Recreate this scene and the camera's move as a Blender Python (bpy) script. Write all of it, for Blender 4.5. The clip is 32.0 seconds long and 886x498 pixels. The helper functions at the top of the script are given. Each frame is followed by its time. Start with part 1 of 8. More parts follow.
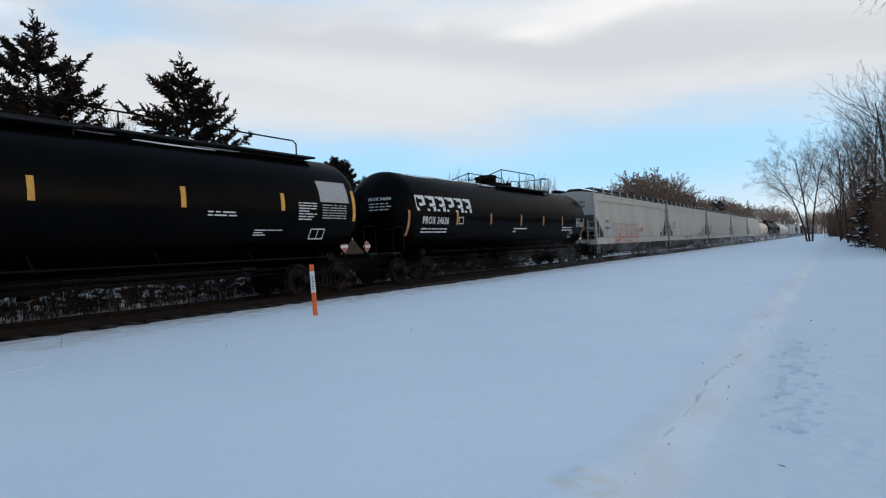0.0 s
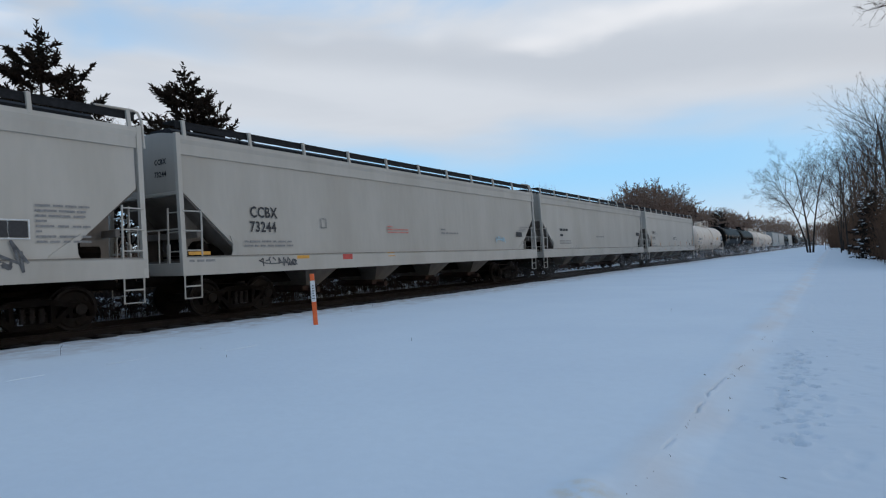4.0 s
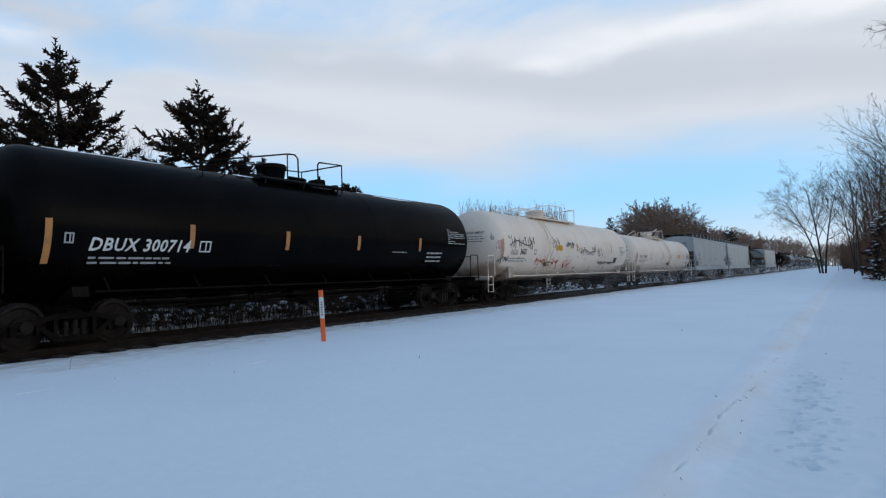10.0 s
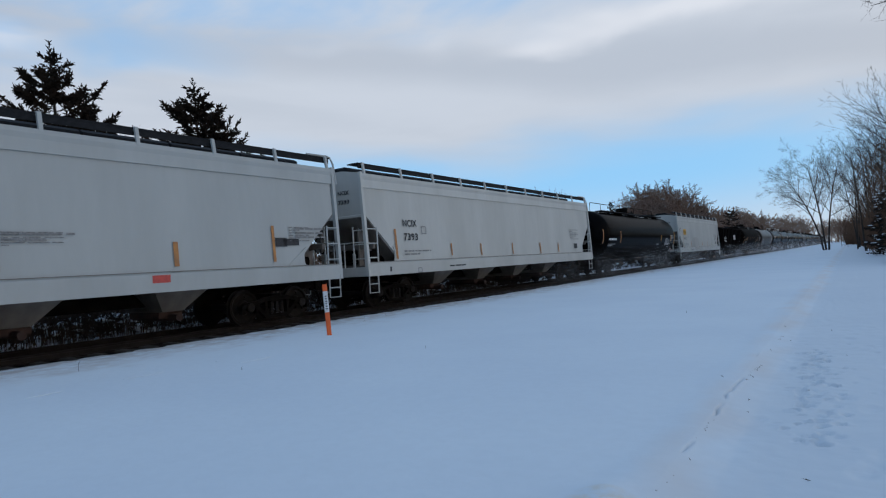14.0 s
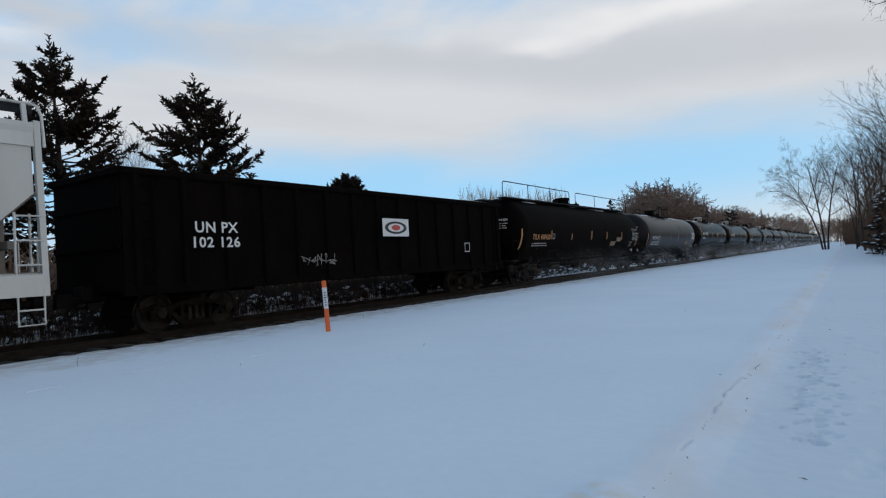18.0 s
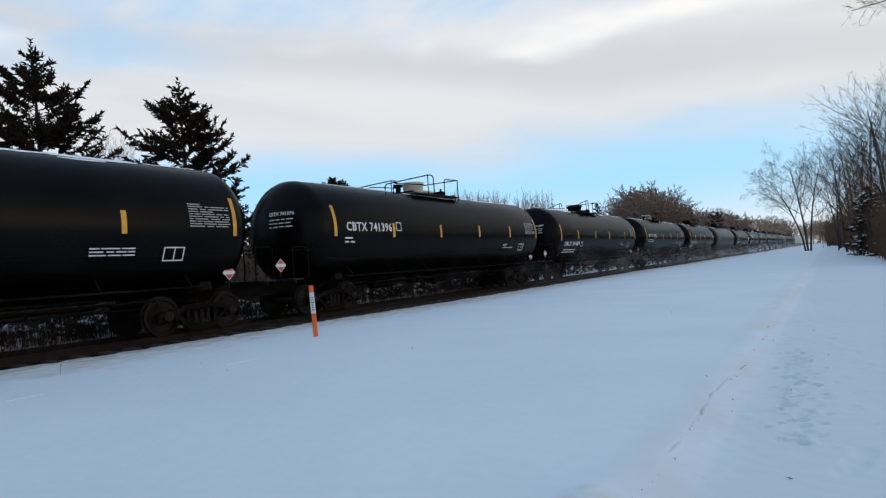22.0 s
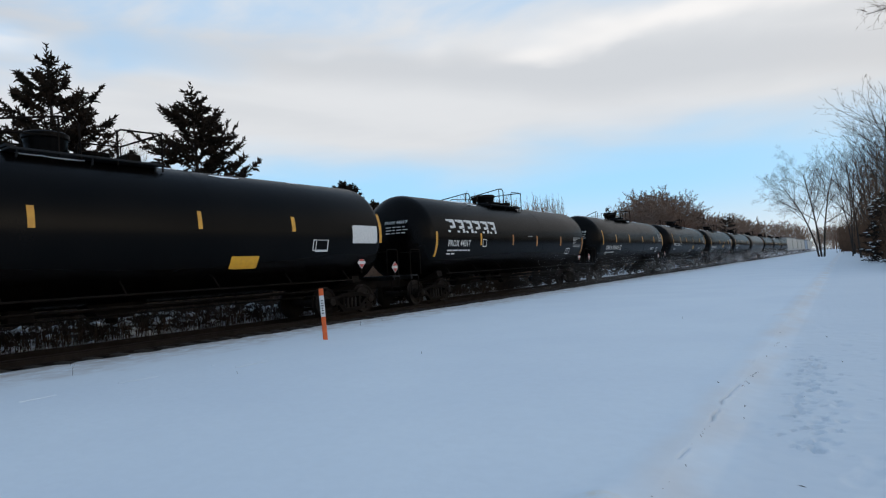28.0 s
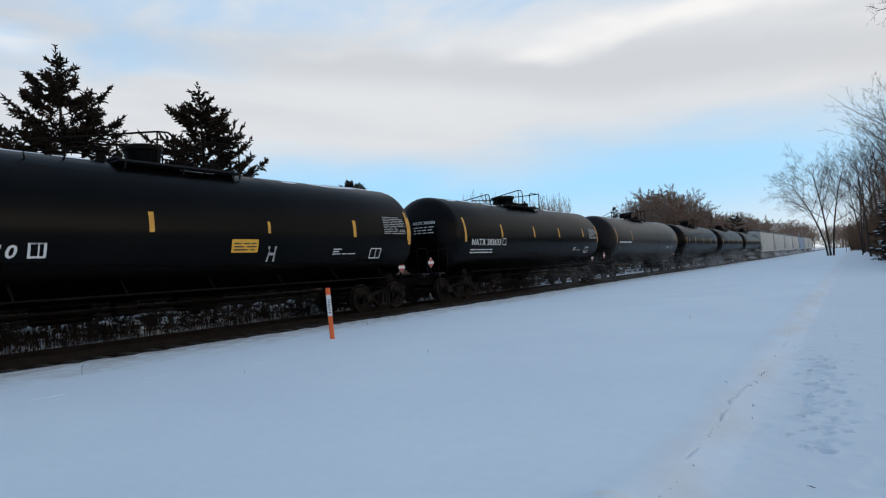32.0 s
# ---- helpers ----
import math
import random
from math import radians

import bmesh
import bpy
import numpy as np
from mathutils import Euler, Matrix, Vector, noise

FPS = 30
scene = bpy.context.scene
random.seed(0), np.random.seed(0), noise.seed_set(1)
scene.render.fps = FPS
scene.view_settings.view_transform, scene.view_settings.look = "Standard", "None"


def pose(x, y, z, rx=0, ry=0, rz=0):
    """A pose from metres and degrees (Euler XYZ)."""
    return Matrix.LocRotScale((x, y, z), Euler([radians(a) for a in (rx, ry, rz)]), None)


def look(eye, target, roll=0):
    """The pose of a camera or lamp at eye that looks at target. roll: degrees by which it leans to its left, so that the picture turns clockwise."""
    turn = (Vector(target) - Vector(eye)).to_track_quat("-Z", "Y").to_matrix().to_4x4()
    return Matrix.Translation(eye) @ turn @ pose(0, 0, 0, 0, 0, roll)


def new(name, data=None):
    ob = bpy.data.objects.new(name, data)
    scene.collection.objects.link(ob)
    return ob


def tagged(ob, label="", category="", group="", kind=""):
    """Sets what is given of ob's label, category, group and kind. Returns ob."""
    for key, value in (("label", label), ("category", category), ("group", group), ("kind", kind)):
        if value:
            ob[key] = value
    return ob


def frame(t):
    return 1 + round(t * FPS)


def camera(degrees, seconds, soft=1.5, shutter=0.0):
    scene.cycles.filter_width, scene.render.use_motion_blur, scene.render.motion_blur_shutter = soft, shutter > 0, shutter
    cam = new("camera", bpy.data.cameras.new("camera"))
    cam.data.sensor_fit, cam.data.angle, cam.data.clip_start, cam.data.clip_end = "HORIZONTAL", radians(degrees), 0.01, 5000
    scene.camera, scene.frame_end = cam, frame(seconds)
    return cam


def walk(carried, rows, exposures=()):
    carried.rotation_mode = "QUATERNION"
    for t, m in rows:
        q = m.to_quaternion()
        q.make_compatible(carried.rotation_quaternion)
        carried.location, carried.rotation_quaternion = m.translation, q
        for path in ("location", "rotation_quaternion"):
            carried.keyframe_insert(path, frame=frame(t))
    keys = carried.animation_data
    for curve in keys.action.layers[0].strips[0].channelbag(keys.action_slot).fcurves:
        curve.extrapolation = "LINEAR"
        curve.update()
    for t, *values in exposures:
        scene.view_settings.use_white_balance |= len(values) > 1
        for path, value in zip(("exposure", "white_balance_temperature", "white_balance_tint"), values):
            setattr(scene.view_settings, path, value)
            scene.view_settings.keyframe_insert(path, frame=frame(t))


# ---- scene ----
cam = camera(72.97, 32.0, soft=1.2)
EYE = (0.0, 0.0, 1.31)
PATH = [
    (0.0, pose(*EYE, 89.72, 2.14, 33.07)),
    (0.5, pose(*EYE, 89.71, 2.32, 33.87)),
    (1.0, pose(*EYE, 89.58, 2.36, 33.82)),
    (1.5, pose(*EYE, 89.71, 2.50, 34.50)),
    (2.0, pose(*EYE, 89.48, 2.37, 34.23)),
    (2.5, pose(*EYE, 89.13, 2.99, 33.57)),
    (3.0, pose(*EYE, 88.92, 1.99, 33.79)),
    (3.5, pose(*EYE, 90.53, 0.70, 33.24)),
    (4.0, pose(*EYE, 90.66, 1.93, 33.13)),
    (4.5, pose(*EYE, 90.68, 2.24, 32.87)),
    (6.5, pose(*EYE, 91.33, 1.47, 34.66)),
    (7.0, pose(*EYE, 91.48, 1.37, 34.98)),
    (7.5, pose(*EYE, 91.47, 2.39, 34.61)),
    (8.0, pose(*EYE, 91.48, 2.54, 34.97)),
    (8.5, pose(*EYE, 91.38, 2.36, 35.50)),
    (9.0, pose(*EYE, 91.80, 0.87, 33.53)),
    (9.5, pose(*EYE, 92.29, 0.97, 33.44)),
    (10.0, pose(*EYE, 92.36, 1.42, 33.97)),
    (10.5, pose(*EYE, 92.28, 1.89, 33.65)),
    (11.0, pose(*EYE, 92.17, 2.19, 33.58)),
    (11.5, pose(*EYE, 92.05, 2.25, 33.67)),
    (12.0, pose(*EYE, 91.98, 2.85, 33.09)),
    (12.5, pose(*EYE, 91.90, 3.09, 33.68)),
    (13.0, pose(*EYE, 91.75, 2.80, 34.38)),
    (13.5, pose(*EYE, 91.57, 2.81, 34.37)),
    (14.0, pose(*EYE, 91.41, 3.43, 34.24)),
    (14.5, pose(*EYE, 91.34, 3.53, 34.13)),
    (16.5, pose(*EYE, 91.12, 3.45, 33.63)),
    (17.0, pose(*EYE, 91.11, 3.24, 33.58)),
    (17.5, pose(*EYE, 91.10, 2.89, 33.75)),
    (18.0, pose(*EYE, 91.13, 3.06, 34.18)),
    (18.5, pose(*EYE, 91.10, 3.56, 34.19)),
    (19.0, pose(*EYE, 91.14, 3.42, 34.37)),
    (19.5, pose(*EYE, 91.19, 3.61, 34.28)),
    (20.0, pose(*EYE, 91.17, 3.70, 33.59)),
    (20.5, pose(*EYE, 91.21, 3.82, 33.13)),
    (21.0, pose(*EYE, 91.30, 3.94, 33.01)),
    (21.5, pose(*EYE, 91.33, 3.44, 33.02)),
    (22.0, pose(*EYE, 91.43, 3.44, 33.00)),
    (22.5, pose(*EYE, 91.54, 3.21, 32.99)),
    (23.0, pose(*EYE, 91.62, 3.21, 33.03)),
    (23.5, pose(*EYE, 91.66, 3.10, 33.04)),
    (24.0, pose(*EYE, 91.84, 3.29, 33.13)),
    (24.5, pose(*EYE, 92.06, 2.64, 33.24)),
    (25.0, pose(*EYE, 92.17, 2.50, 33.23)),
    (25.5, pose(*EYE, 92.25, 2.75, 33.24)),
    (27.5, pose(*EYE, 91.96, 3.07, 33.79)),
    (28.0, pose(*EYE, 91.86, 3.16, 33.92)),
    (28.5, pose(*EYE, 91.82, 2.67, 34.12)),
    (29.0, pose(*EYE, 91.80, 2.54, 34.31)),
    (29.5, pose(*EYE, 91.77, 3.46, 34.38)),
    (30.0, pose(*EYE, 91.74, 3.30, 34.33)),
    (30.5, pose(*EYE, 91.72, 2.84, 34.39)),
    (31.0, pose(*EYE, 91.71, 2.80, 34.48)),
    (31.5, pose(*EYE, 91.74, 2.86, 34.54)),
    (32.0, pose(*EYE, 91.83, 3.21, 34.55)),
]
# the clip darkens and cools while the pale cars pass
EXPOSURES = [
    (0.0, 0.00, 6630, 10),
    (2.0, 0.00, 6630, 10),
    (3.0, -0.17, 6350, 10),
    (4.0, -0.20, 6250, 10),
    (6.5, -0.25, 6187, 10),
    (8.0, -0.30, 6125, 10),
    (9.0, -0.28, 6150, 10),
    (10.0, -0.10, 6180, 10),
    (11.0, -0.21, 6220, 10),
    (12.0, -0.36, 5990, 10),
    (13.0, -0.43, 5910, 10),
    (14.0, -0.34, 5980, 10),
    (17.0, -0.12, 6500, 10),
    (18.0, -0.20, 6500, 10),
    (19.0, -0.02, 6630, 10),
    (20.0, 0.03, 6630, 10),
    (23.0, 0.00, 6630, 10),
    (27.0, -0.05, 6630, 10),
    (32.0, -0.05, 6630, 10),
]
walk(cam, PATH, EXPOSURES)

# ---- sky and light ----
SUN_EL, SUN_AZ = 7.0, -72.0          # low sun behind thin cloud, to the right of the track's line
CLOUD_LIGHT, CLOUD_DARK, CLOUD_BRIGHT = (0.78, 0.81, 0.85), (0.61, 0.65, 0.705), (0.96, 0.96, 0.97)
BLUE_LOW, BLUE_HIGH, SKY_GAIN = (0.44, 0.82, 1.16), (0.34, 0.65, 1.02), 0.10
HAZE, WARM = (0.88, 0.88, 0.86), (1.00, 0.86, 0.70)
DUSK, DIM = (0.335, 0.51, 0.765), 0.86


def sky():
    w = bpy.data.worlds.new("winter_sky")
    scene.world = w
    w.use_nodes = True
    nt = w.node_tree
    N, L = nt.nodes, nt.links
    N.clear()
    out, bg = N.new("ShaderNodeOutputWorld"), N.new("ShaderNodeBackground")
    tc = N.new("ShaderNodeTexCoord")
    nish = N.new("ShaderNodeTexSky")
    nish.sky_type, nish.sun_disc = "NISHITA", False
    nish.sun_elevation, nish.sun_rotation = radians(SUN_EL), radians(-SUN_AZ)
    nish.air_density, nish.dust_density, nish.ozone_density = 1.2, 0.6, 2.0

    def math_(op, a, b=None, clamp=False):
        n = N.new("ShaderNodeMath")
        n.operation, n.use_clamp = op, clamp
        for i, v in enumerate((a, b)):
            if v is None:
                continue
            if isinstance(v, (int, float)):
                n.inputs[i].default_value = v
            else:
                L.new(v, n.inputs[i])
        return n.outputs[0]

    def add(a, b):
        return math_("ADD", a, b)

    def mul(a, b):
        return math_("MULTIPLY", a, b)

    def less(a):
        return math_("SUBTRACT", 1.0, a)

    def smooth(v, lo, hi):
        n = N.new("ShaderNodeMapRange")
        n.interpolation_type = "SMOOTHSTEP"
        n.inputs["From Min"].default_value, n.inputs["From Max"].default_value = lo, hi
        L.new(v, n.inputs["Value"])
        return n.outputs["Result"]

    def mix(f, a, b):
        n = N.new("ShaderNodeMix")
        n.data_type = "RGBA"
        if isinstance(f, (int, float)):
            n.inputs["Factor"].default_value = f
        else:
            L.new(f, n.inputs["Factor"])
        for s, v in (("A", a), ("B", b)):
            sock = [i for i in n.inputs if i.name == s and i.type == "RGBA"][0]
            if isinstance(v, tuple):
                sock.default_value = (*v, 1)
            else:
                L.new(v, sock)
        return [o for o in n.outputs if o.type == "RGBA"][0]

    def clouds(scale, stretch, place, detail=6, rough=0.55, warp=0.0):
        m = N.new("ShaderNodeMapping")
        m.inputs["Scale"].default_value, m.inputs["Location"].default_value = stretch, place
        m.inputs["Rotation"].default_value = (0, radians(-6), 0)
        L.new(tc.outputs["Generated"], m.inputs["Vector"])
        n = N.new("ShaderNodeTexNoise")
        n.inputs["Scale"].default_value, n.inputs["Detail"].default_value, n.inputs["Roughness"].default_value = scale, detail, rough
        n.inputs["Distortion"].default_value = warp
        L.new(m.outputs[0], n.inputs["Vector"])
        return n.outputs["Fac"]

    sep = N.new("ShaderNodeSeparateXYZ")
    L.new(tc.outputs["Generated"], sep.inputs[0])
    x, z = sep.outputs["X"], sep.outputs["Z"]
    big = clouds(1.5, (1, 1, 3.6), (0.35, 0.0, 0.55), 3, 0.45, 0.2)
    fine = clouds(3.4, (1, 1, 4.5), (2.0, 1.0, 0.2), 5, 0.5, 0.3)
    # the deck's lower edge climbs towards the right; below it the sky is clear
    edge = add(0.176, mul(x, 0.014))
    deck = add(mul(math_("SUBTRACT", z, edge), 15.0), add(mul(math_("SUBTRACT", big, 0.5), 2.4), mul(math_("SUBTRACT", fine, 0.5), 1.1)))
    cover = smooth(deck, -0.55, 1.0)
    holes = mul(smooth(clouds(2.3, (1.3, 1, 3.0), (4.1, 2.2, 0.9), 4, 0.5, 0.3), 0.42, 0.62), mul(smooth(mul(x, -1.0), 0.72, 0.92), smooth(z, 0.24, 0.34)))
    # a long thin rift in the deck over the conifers
    wave = mul(math_("SUBTRACT", clouds(2.6, (1, 1, 2.0), (0.3, 5.2, 1.7), 4, 0.5, 0.2), 0.5), 0.16)
    rift = less(smooth(math_("ABSOLUTE", add(math_("SUBTRACT", z, 0.318), wave)), 0.012, 0.055))
    rift = mul(mul(rift, smooth(mul(x, -1.0), 0.70, 0.88)), smooth(clouds(3.0, (1.5, 1, 1.5), (3.3, 1.2, 0.4), 4, 0.5, 0.2), 0.36, 0.56))
    holes = math_("MAXIMUM", holes, mul(rift, 0.75))
    cover = mul(cover, less(mul(holes, 0.9)))
    # a grey band along the deck that sinks towards the right, bright streaks over it, thin blue-white cloud above
    roll_ = math_("SUBTRACT", clouds(2.2, (1, 1, 3.0), (0.7, 3.1, 0.2), 5, 0.5, 0.3), 0.5)
    sway = add(math_("SUBTRACT", z, add(0.262, mul(x, -0.11))), mul(roll_, 0.10))
    grey = less(smooth(math_("ABSOLUTE", sway, 0.0), 0.008, 0.066))
    shade = smooth(clouds(2.0, (1, 1, 5.0), (1.1, 0.4, 0.75), 4, 0.5, 0.3), 0.40, 0.70)
    shade = math_("MAXIMUM", mul(grey, 0.72), mul(shade, 0.42))
    bright = less(smooth(math_("ABSOLUTE", add(math_("SUBTRACT", z, add(0.357, mul(x, 0.03))), mul(roll_, 0.12)), 0.0), 0.004, 0.034))
    bright = mul(bright, smooth(clouds(2.4, (1, 1, 2.0), (5.1, 0.2, 1.3), 3, 0.5, 0.2), 0.38, 0.60))
    thin = mul(smooth(add(add(z, mul(x, -0.06)), mul(roll_, 0.10)), 0.36, 0.44), smooth(clouds(3.0, (1, 1, 3.4), (2.2, 7.1, 0.3), 5, 0.55, 0.4), 0.36, 0.68))
    cover = mul(cover, less(mul(thin, 0.62)))
    cloud = mix(bright, mix(shade, CLOUD_LIGHT, CLOUD_DARK), CLOUD_BRIGHT)
    nb = N.new("ShaderNodeVectorMath")
    nb.operation = "MULTIPLY"
    nb.inputs[1].default_value = (SKY_GAIN,) * 3
    L.new(nish.outputs[0], nb.inputs[0])
    blue = mix(0.06, mix(smooth(z, 0.06, 0.42), BLUE_LOW, BLUE_HIGH), nb.outputs[0])
    c = mix(cover, blue, cloud)
    haze = less(smooth(z, -0.01, 0.125))
    c = mix(mul(haze, 0.8), c, HAZE)
    # warm light low in the sky round the hidden sun
    warm = mul(smooth(x, -0.25, 0.8), less(smooth(z, 0.02, 0.45)))
    c = mix(mul(warm, 0.85), c, WARM)
    # dusk behind and overhead
    ahead = N.new("ShaderNodeVectorMath")
    ahead.operation = "DOT_PRODUCT"
    ahead.inputs[1].default_value = (0.45, 0.89, 0)
    L.new(tc.outputs["Generated"], ahead.inputs[0])
    front = mul(smooth(ahead.outputs["Value"], -0.75, 0.05), less(smooth(z, 0.42, 0.75)))
    c = mix(mul(less(front), 0.85), c, DUSK)
    gain = add(mul(front, 1 - DIM), DIM)
    sc = N.new("ShaderNodeVectorMath")
    sc.operation = "SCALE"
    L.new(c, sc.inputs[0])
    L.new(gain, sc.inputs["Scale"])
    L.new(sc.outputs[0], bg.inputs["Color"])
    L.new(bg.outputs[0], out.inputs[0])


sky()
sun = new("sun", bpy.data.lights.new("sun", "SUN"))
sun.data.energy, sun.data.angle, sun.data.color = 0.22, radians(30), (1.0, 0.84, 0.66)
_az, _el = radians(-SUN_AZ), radians(SUN_EL)
sun.matrix_world = look((30 * math.sin(_az) * math.cos(_el), 30 * math.cos(_az) * math.cos(_el), 30 * math.sin(_el)), (0, 0, 0))

# ---- materials ----
def material(name, base, rough=0.6, metal=0.0, second=None, scale=6.0, spot=0.5, fine=0.0, fine_scale=60.0, bump=0.0, bump_scale=40.0,
             vary=0.0, stretch=(1, 1, 1), gloss_noise=0.08, spec=0.5, coords="Object"):
    """A painted, metal, wood or snow surface: base and second colour in patches, fine grain, relief."""
    m = bpy.data.materials.new(name)
    m.use_nodes = True
    nt = m.node_tree
    N, L = nt.nodes, nt.links
    p = N["Principled BSDF"]
    p.inputs["Roughness"].default_value, p.inputs["Metallic"].default_value = rough, metal
    p.inputs["Specular IOR Level"].default_value = spec
    tc = N.new("ShaderNodeTexCoord")
    mp = N.new("ShaderNodeMapping")
    mp.inputs["Scale"].default_value = stretch
    L.new(tc.outputs[coords], mp.inputs["Vector"])

    def noise_(s, detail=5.0):
        n = N.new("ShaderNodeTexNoise")
        n.inputs["Scale"].default_value, n.inputs["Detail"].default_value = s, detail
        L.new(mp.outputs[0], n.inputs["Vector"])
        return n.outputs["Fac"]

    def mixed(fac, a, b, amount=1.0):
        n = N.new("ShaderNodeMix")
        n.data_type = "RGBA"
        mr = N.new("ShaderNodeMapRange")
        mr.inputs["From Min"].default_value, mr.inputs["From Max"].default_value = 0.35 + 0.3 * (1 - spot) - 0.15, 0.65 + 0.3 * (1 - spot) - 0.15
        mr.inputs["To Max"].default_value = amount
        L.new(fac, mr.inputs["Value"])
        L.new(mr.outputs[0], n.inputs["Factor"])
        for s, v in (("A", a), ("B", b)):
            sock = [i for i in n.inputs if i.name == s and i.type == "RGBA"][0]
            if isinstance(v, tuple):
                sock.default_value = (*v, 1)
            else:
                L.new(v, sock)
        return [o for o in n.outputs if o.type == "RGBA"][0]

    second = second or tuple(c * 0.8 for c in base)
    patch = noise_(scale)
    col = mixed(patch, base, second)
    if fine:
        col = mixed(noise_(fine_scale, 3.0), col, tuple(c * 0.6 for c in base), fine)
    if vary:
        oi = N.new("ShaderNodeObjectInfo")
        hsv = N.new("ShaderNodeHueSaturation")
        mr = N.new("ShaderNodeMapRange")
        mr.inputs["To Min"].default_value, mr.inputs["To Max"].default_value = 1 - vary, 1 + vary
        L.new(oi.outputs["Random"], mr.inputs["Value"])
        L.new(mr.outputs[0], hsv.inputs["Value"])
        L.new(col, hsv.inputs["Color"])
        col = hsv.outputs[0]
    L.new(col, p.inputs["Base Color"])
    mr = N.new("ShaderNodeMapRange")
    mr.inputs["To Min"].default_value, mr.inputs["To Max"].default_value = max(0.02, rough - gloss_noise), min(1, rough + gloss_noise)
    L.new(patch, mr.inputs["Value"])
    L.new(mr.outputs[0], p.inputs["Roughness"])
    if bump:
        b = N.new("ShaderNodeBump")
        b.inputs["Strength"].default_value, b.inputs["Distance"].default_value = bump, 0.02
        L.new(noise_(bump_scale, 6.0), b.inputs["Height"])
        L.new(b.outputs[0], p.inputs["Normal"])
    return m


SNOW = material("snow", (0.80, 0.86, 0.90), 0.75, second=(0.76, 0.82, 0.87), scale=0.35, fine=0.05, fine_scale=9, bump=0.25, bump_scale=7, spec=0.2)
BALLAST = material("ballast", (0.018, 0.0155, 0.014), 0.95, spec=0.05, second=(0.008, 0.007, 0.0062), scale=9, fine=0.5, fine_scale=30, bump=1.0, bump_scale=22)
RAIL = material("rail_steel", (0.022, 0.016, 0.013), 0.75, 0.0, spec=0.15, second=(0.014, 0.010, 0.008), scale=5, fine=0.2)
TIE = material("tie_wood", (0.07, 0.055, 0.045), 0.9, second=(0.035, 0.03, 0.027), scale=4, stretch=(0.3, 4, 1), bump=0.5, vary=0.3)
BLACK = material("black_tank_paint", (0.0011, 0.0010, 0.0010), 0.5, spec=0.0, second=(0.0034, 0.0028, 0.0024), scale=0.9, fine=0.3, fine_scale=18, bump=0.03, bump_scale=3, vary=0.25)
_gloss = BLACK.node_tree.nodes["Principled BSDF"].inputs
_gloss["Coat Weight"].default_value, _gloss["Coat Roughness"].default_value, _gloss["Coat IOR"].default_value = 0.25, 0.24, 1.28
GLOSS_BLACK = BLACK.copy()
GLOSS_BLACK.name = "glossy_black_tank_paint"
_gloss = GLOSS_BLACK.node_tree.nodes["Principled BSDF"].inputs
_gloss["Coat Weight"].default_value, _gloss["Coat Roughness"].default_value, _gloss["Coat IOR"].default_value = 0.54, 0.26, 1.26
BLACK_OLD = material("weathered_black_paint", (0.0055, 0.0042, 0.0038), 0.55, spec=0.06, second=(0.0110, 0.0082, 0.0070), scale=0.7, fine=0.35, fine_scale=12, bump=0.06, stretch=(1, 1, 0.4), vary=0.2)
_gloss = BLACK_OLD.node_tree.nodes["Principled BSDF"].inputs
_gloss["Coat Weight"].default_value, _gloss["Coat Roughness"].default_value, _gloss["Coat IOR"].default_value = 0.60, 0.33, 1.28
WHITE_TANK = material("white_tank_paint", (0.82, 0.70, 0.58), 0.5, second=(0.75, 0.62, 0.49), scale=0.8, fine=0.12, fine_scale=11, bump=0.03, bump_scale=4, stretch=(1, 1, 0.5))
HOPPER = material("light_grey_hopper_paint", (0.555, 0.54, 0.495), 0.5, second=(0.475, 0.46, 0.415), scale=0.6, fine=0.10, fine_scale=7, bump=0.03, bump_scale=3, stretch=(1, 1, 0.22), vary=0.06)
HOPPER_DUSTY = material("dusty_grey_hopper_paint", (0.47, 0.435, 0.38), 0.55, second=(0.40, 0.365, 0.31), scale=0.6, fine=0.12, fine_scale=7, bump=0.03, bump_scale=3, stretch=(1, 1, 0.22), vary=0.06)
# stained steel of the bays; its dark tone also paints shade in the hopper ends
BAY = material("stained_shaded_steel", (0.22, 0.19, 0.16), 0.7, second=(0.11, 0.09, 0.072), scale=1.1, fine=0.25, fine_scale=9, bump=0.05, stretch=(1, 1, 0.4))
HOPPER_COOL = material("cool_grey_hopper_paint", (0.44, 0.45, 0.43), 0.5, second=(0.385, 0.39, 0.37), scale=0.6, fine=0.08, fine_scale=7, bump=0.03, bump_scale=3, stretch=(1, 1, 0.22))
CRUMB = material("trodden_crumbs", (0.46, 0.42, 0.40), 0.9, second=(0.62, 0.60, 0.60), scale=9, fine=0.2, fine_scale=40, spec=0.2)
HOPPER_CLEAN = material("clean_hopper_paint", (0.55, 0.505, 0.44), 0.5, second=(0.50, 0.455, 0.39), scale=0.5, fine=0.05, fine_scale=7, bump=0.02, bump_scale=3, stretch=(1, 1, 0.22))
BLUE_GREY = material("faded_blue_paint", (0.22, 0.30, 0.42), 0.6, second=(0.30, 0.36, 0.44), scale=0.8)
PEELED = material("bare_primer_patch", (0.50, 0.47, 0.42), 0.7, second=(0.42, 0.40, 0.37), scale=2.2)
HOPPER_WORN = material("stained_hopper_paint", (0.485, 0.45, 0.39), 0.6, second=(0.40, 0.365, 0.305), scale=0.9, fine=0.2, fine_scale=8, bump=0.04, stretch=(1, 1, 0.2))
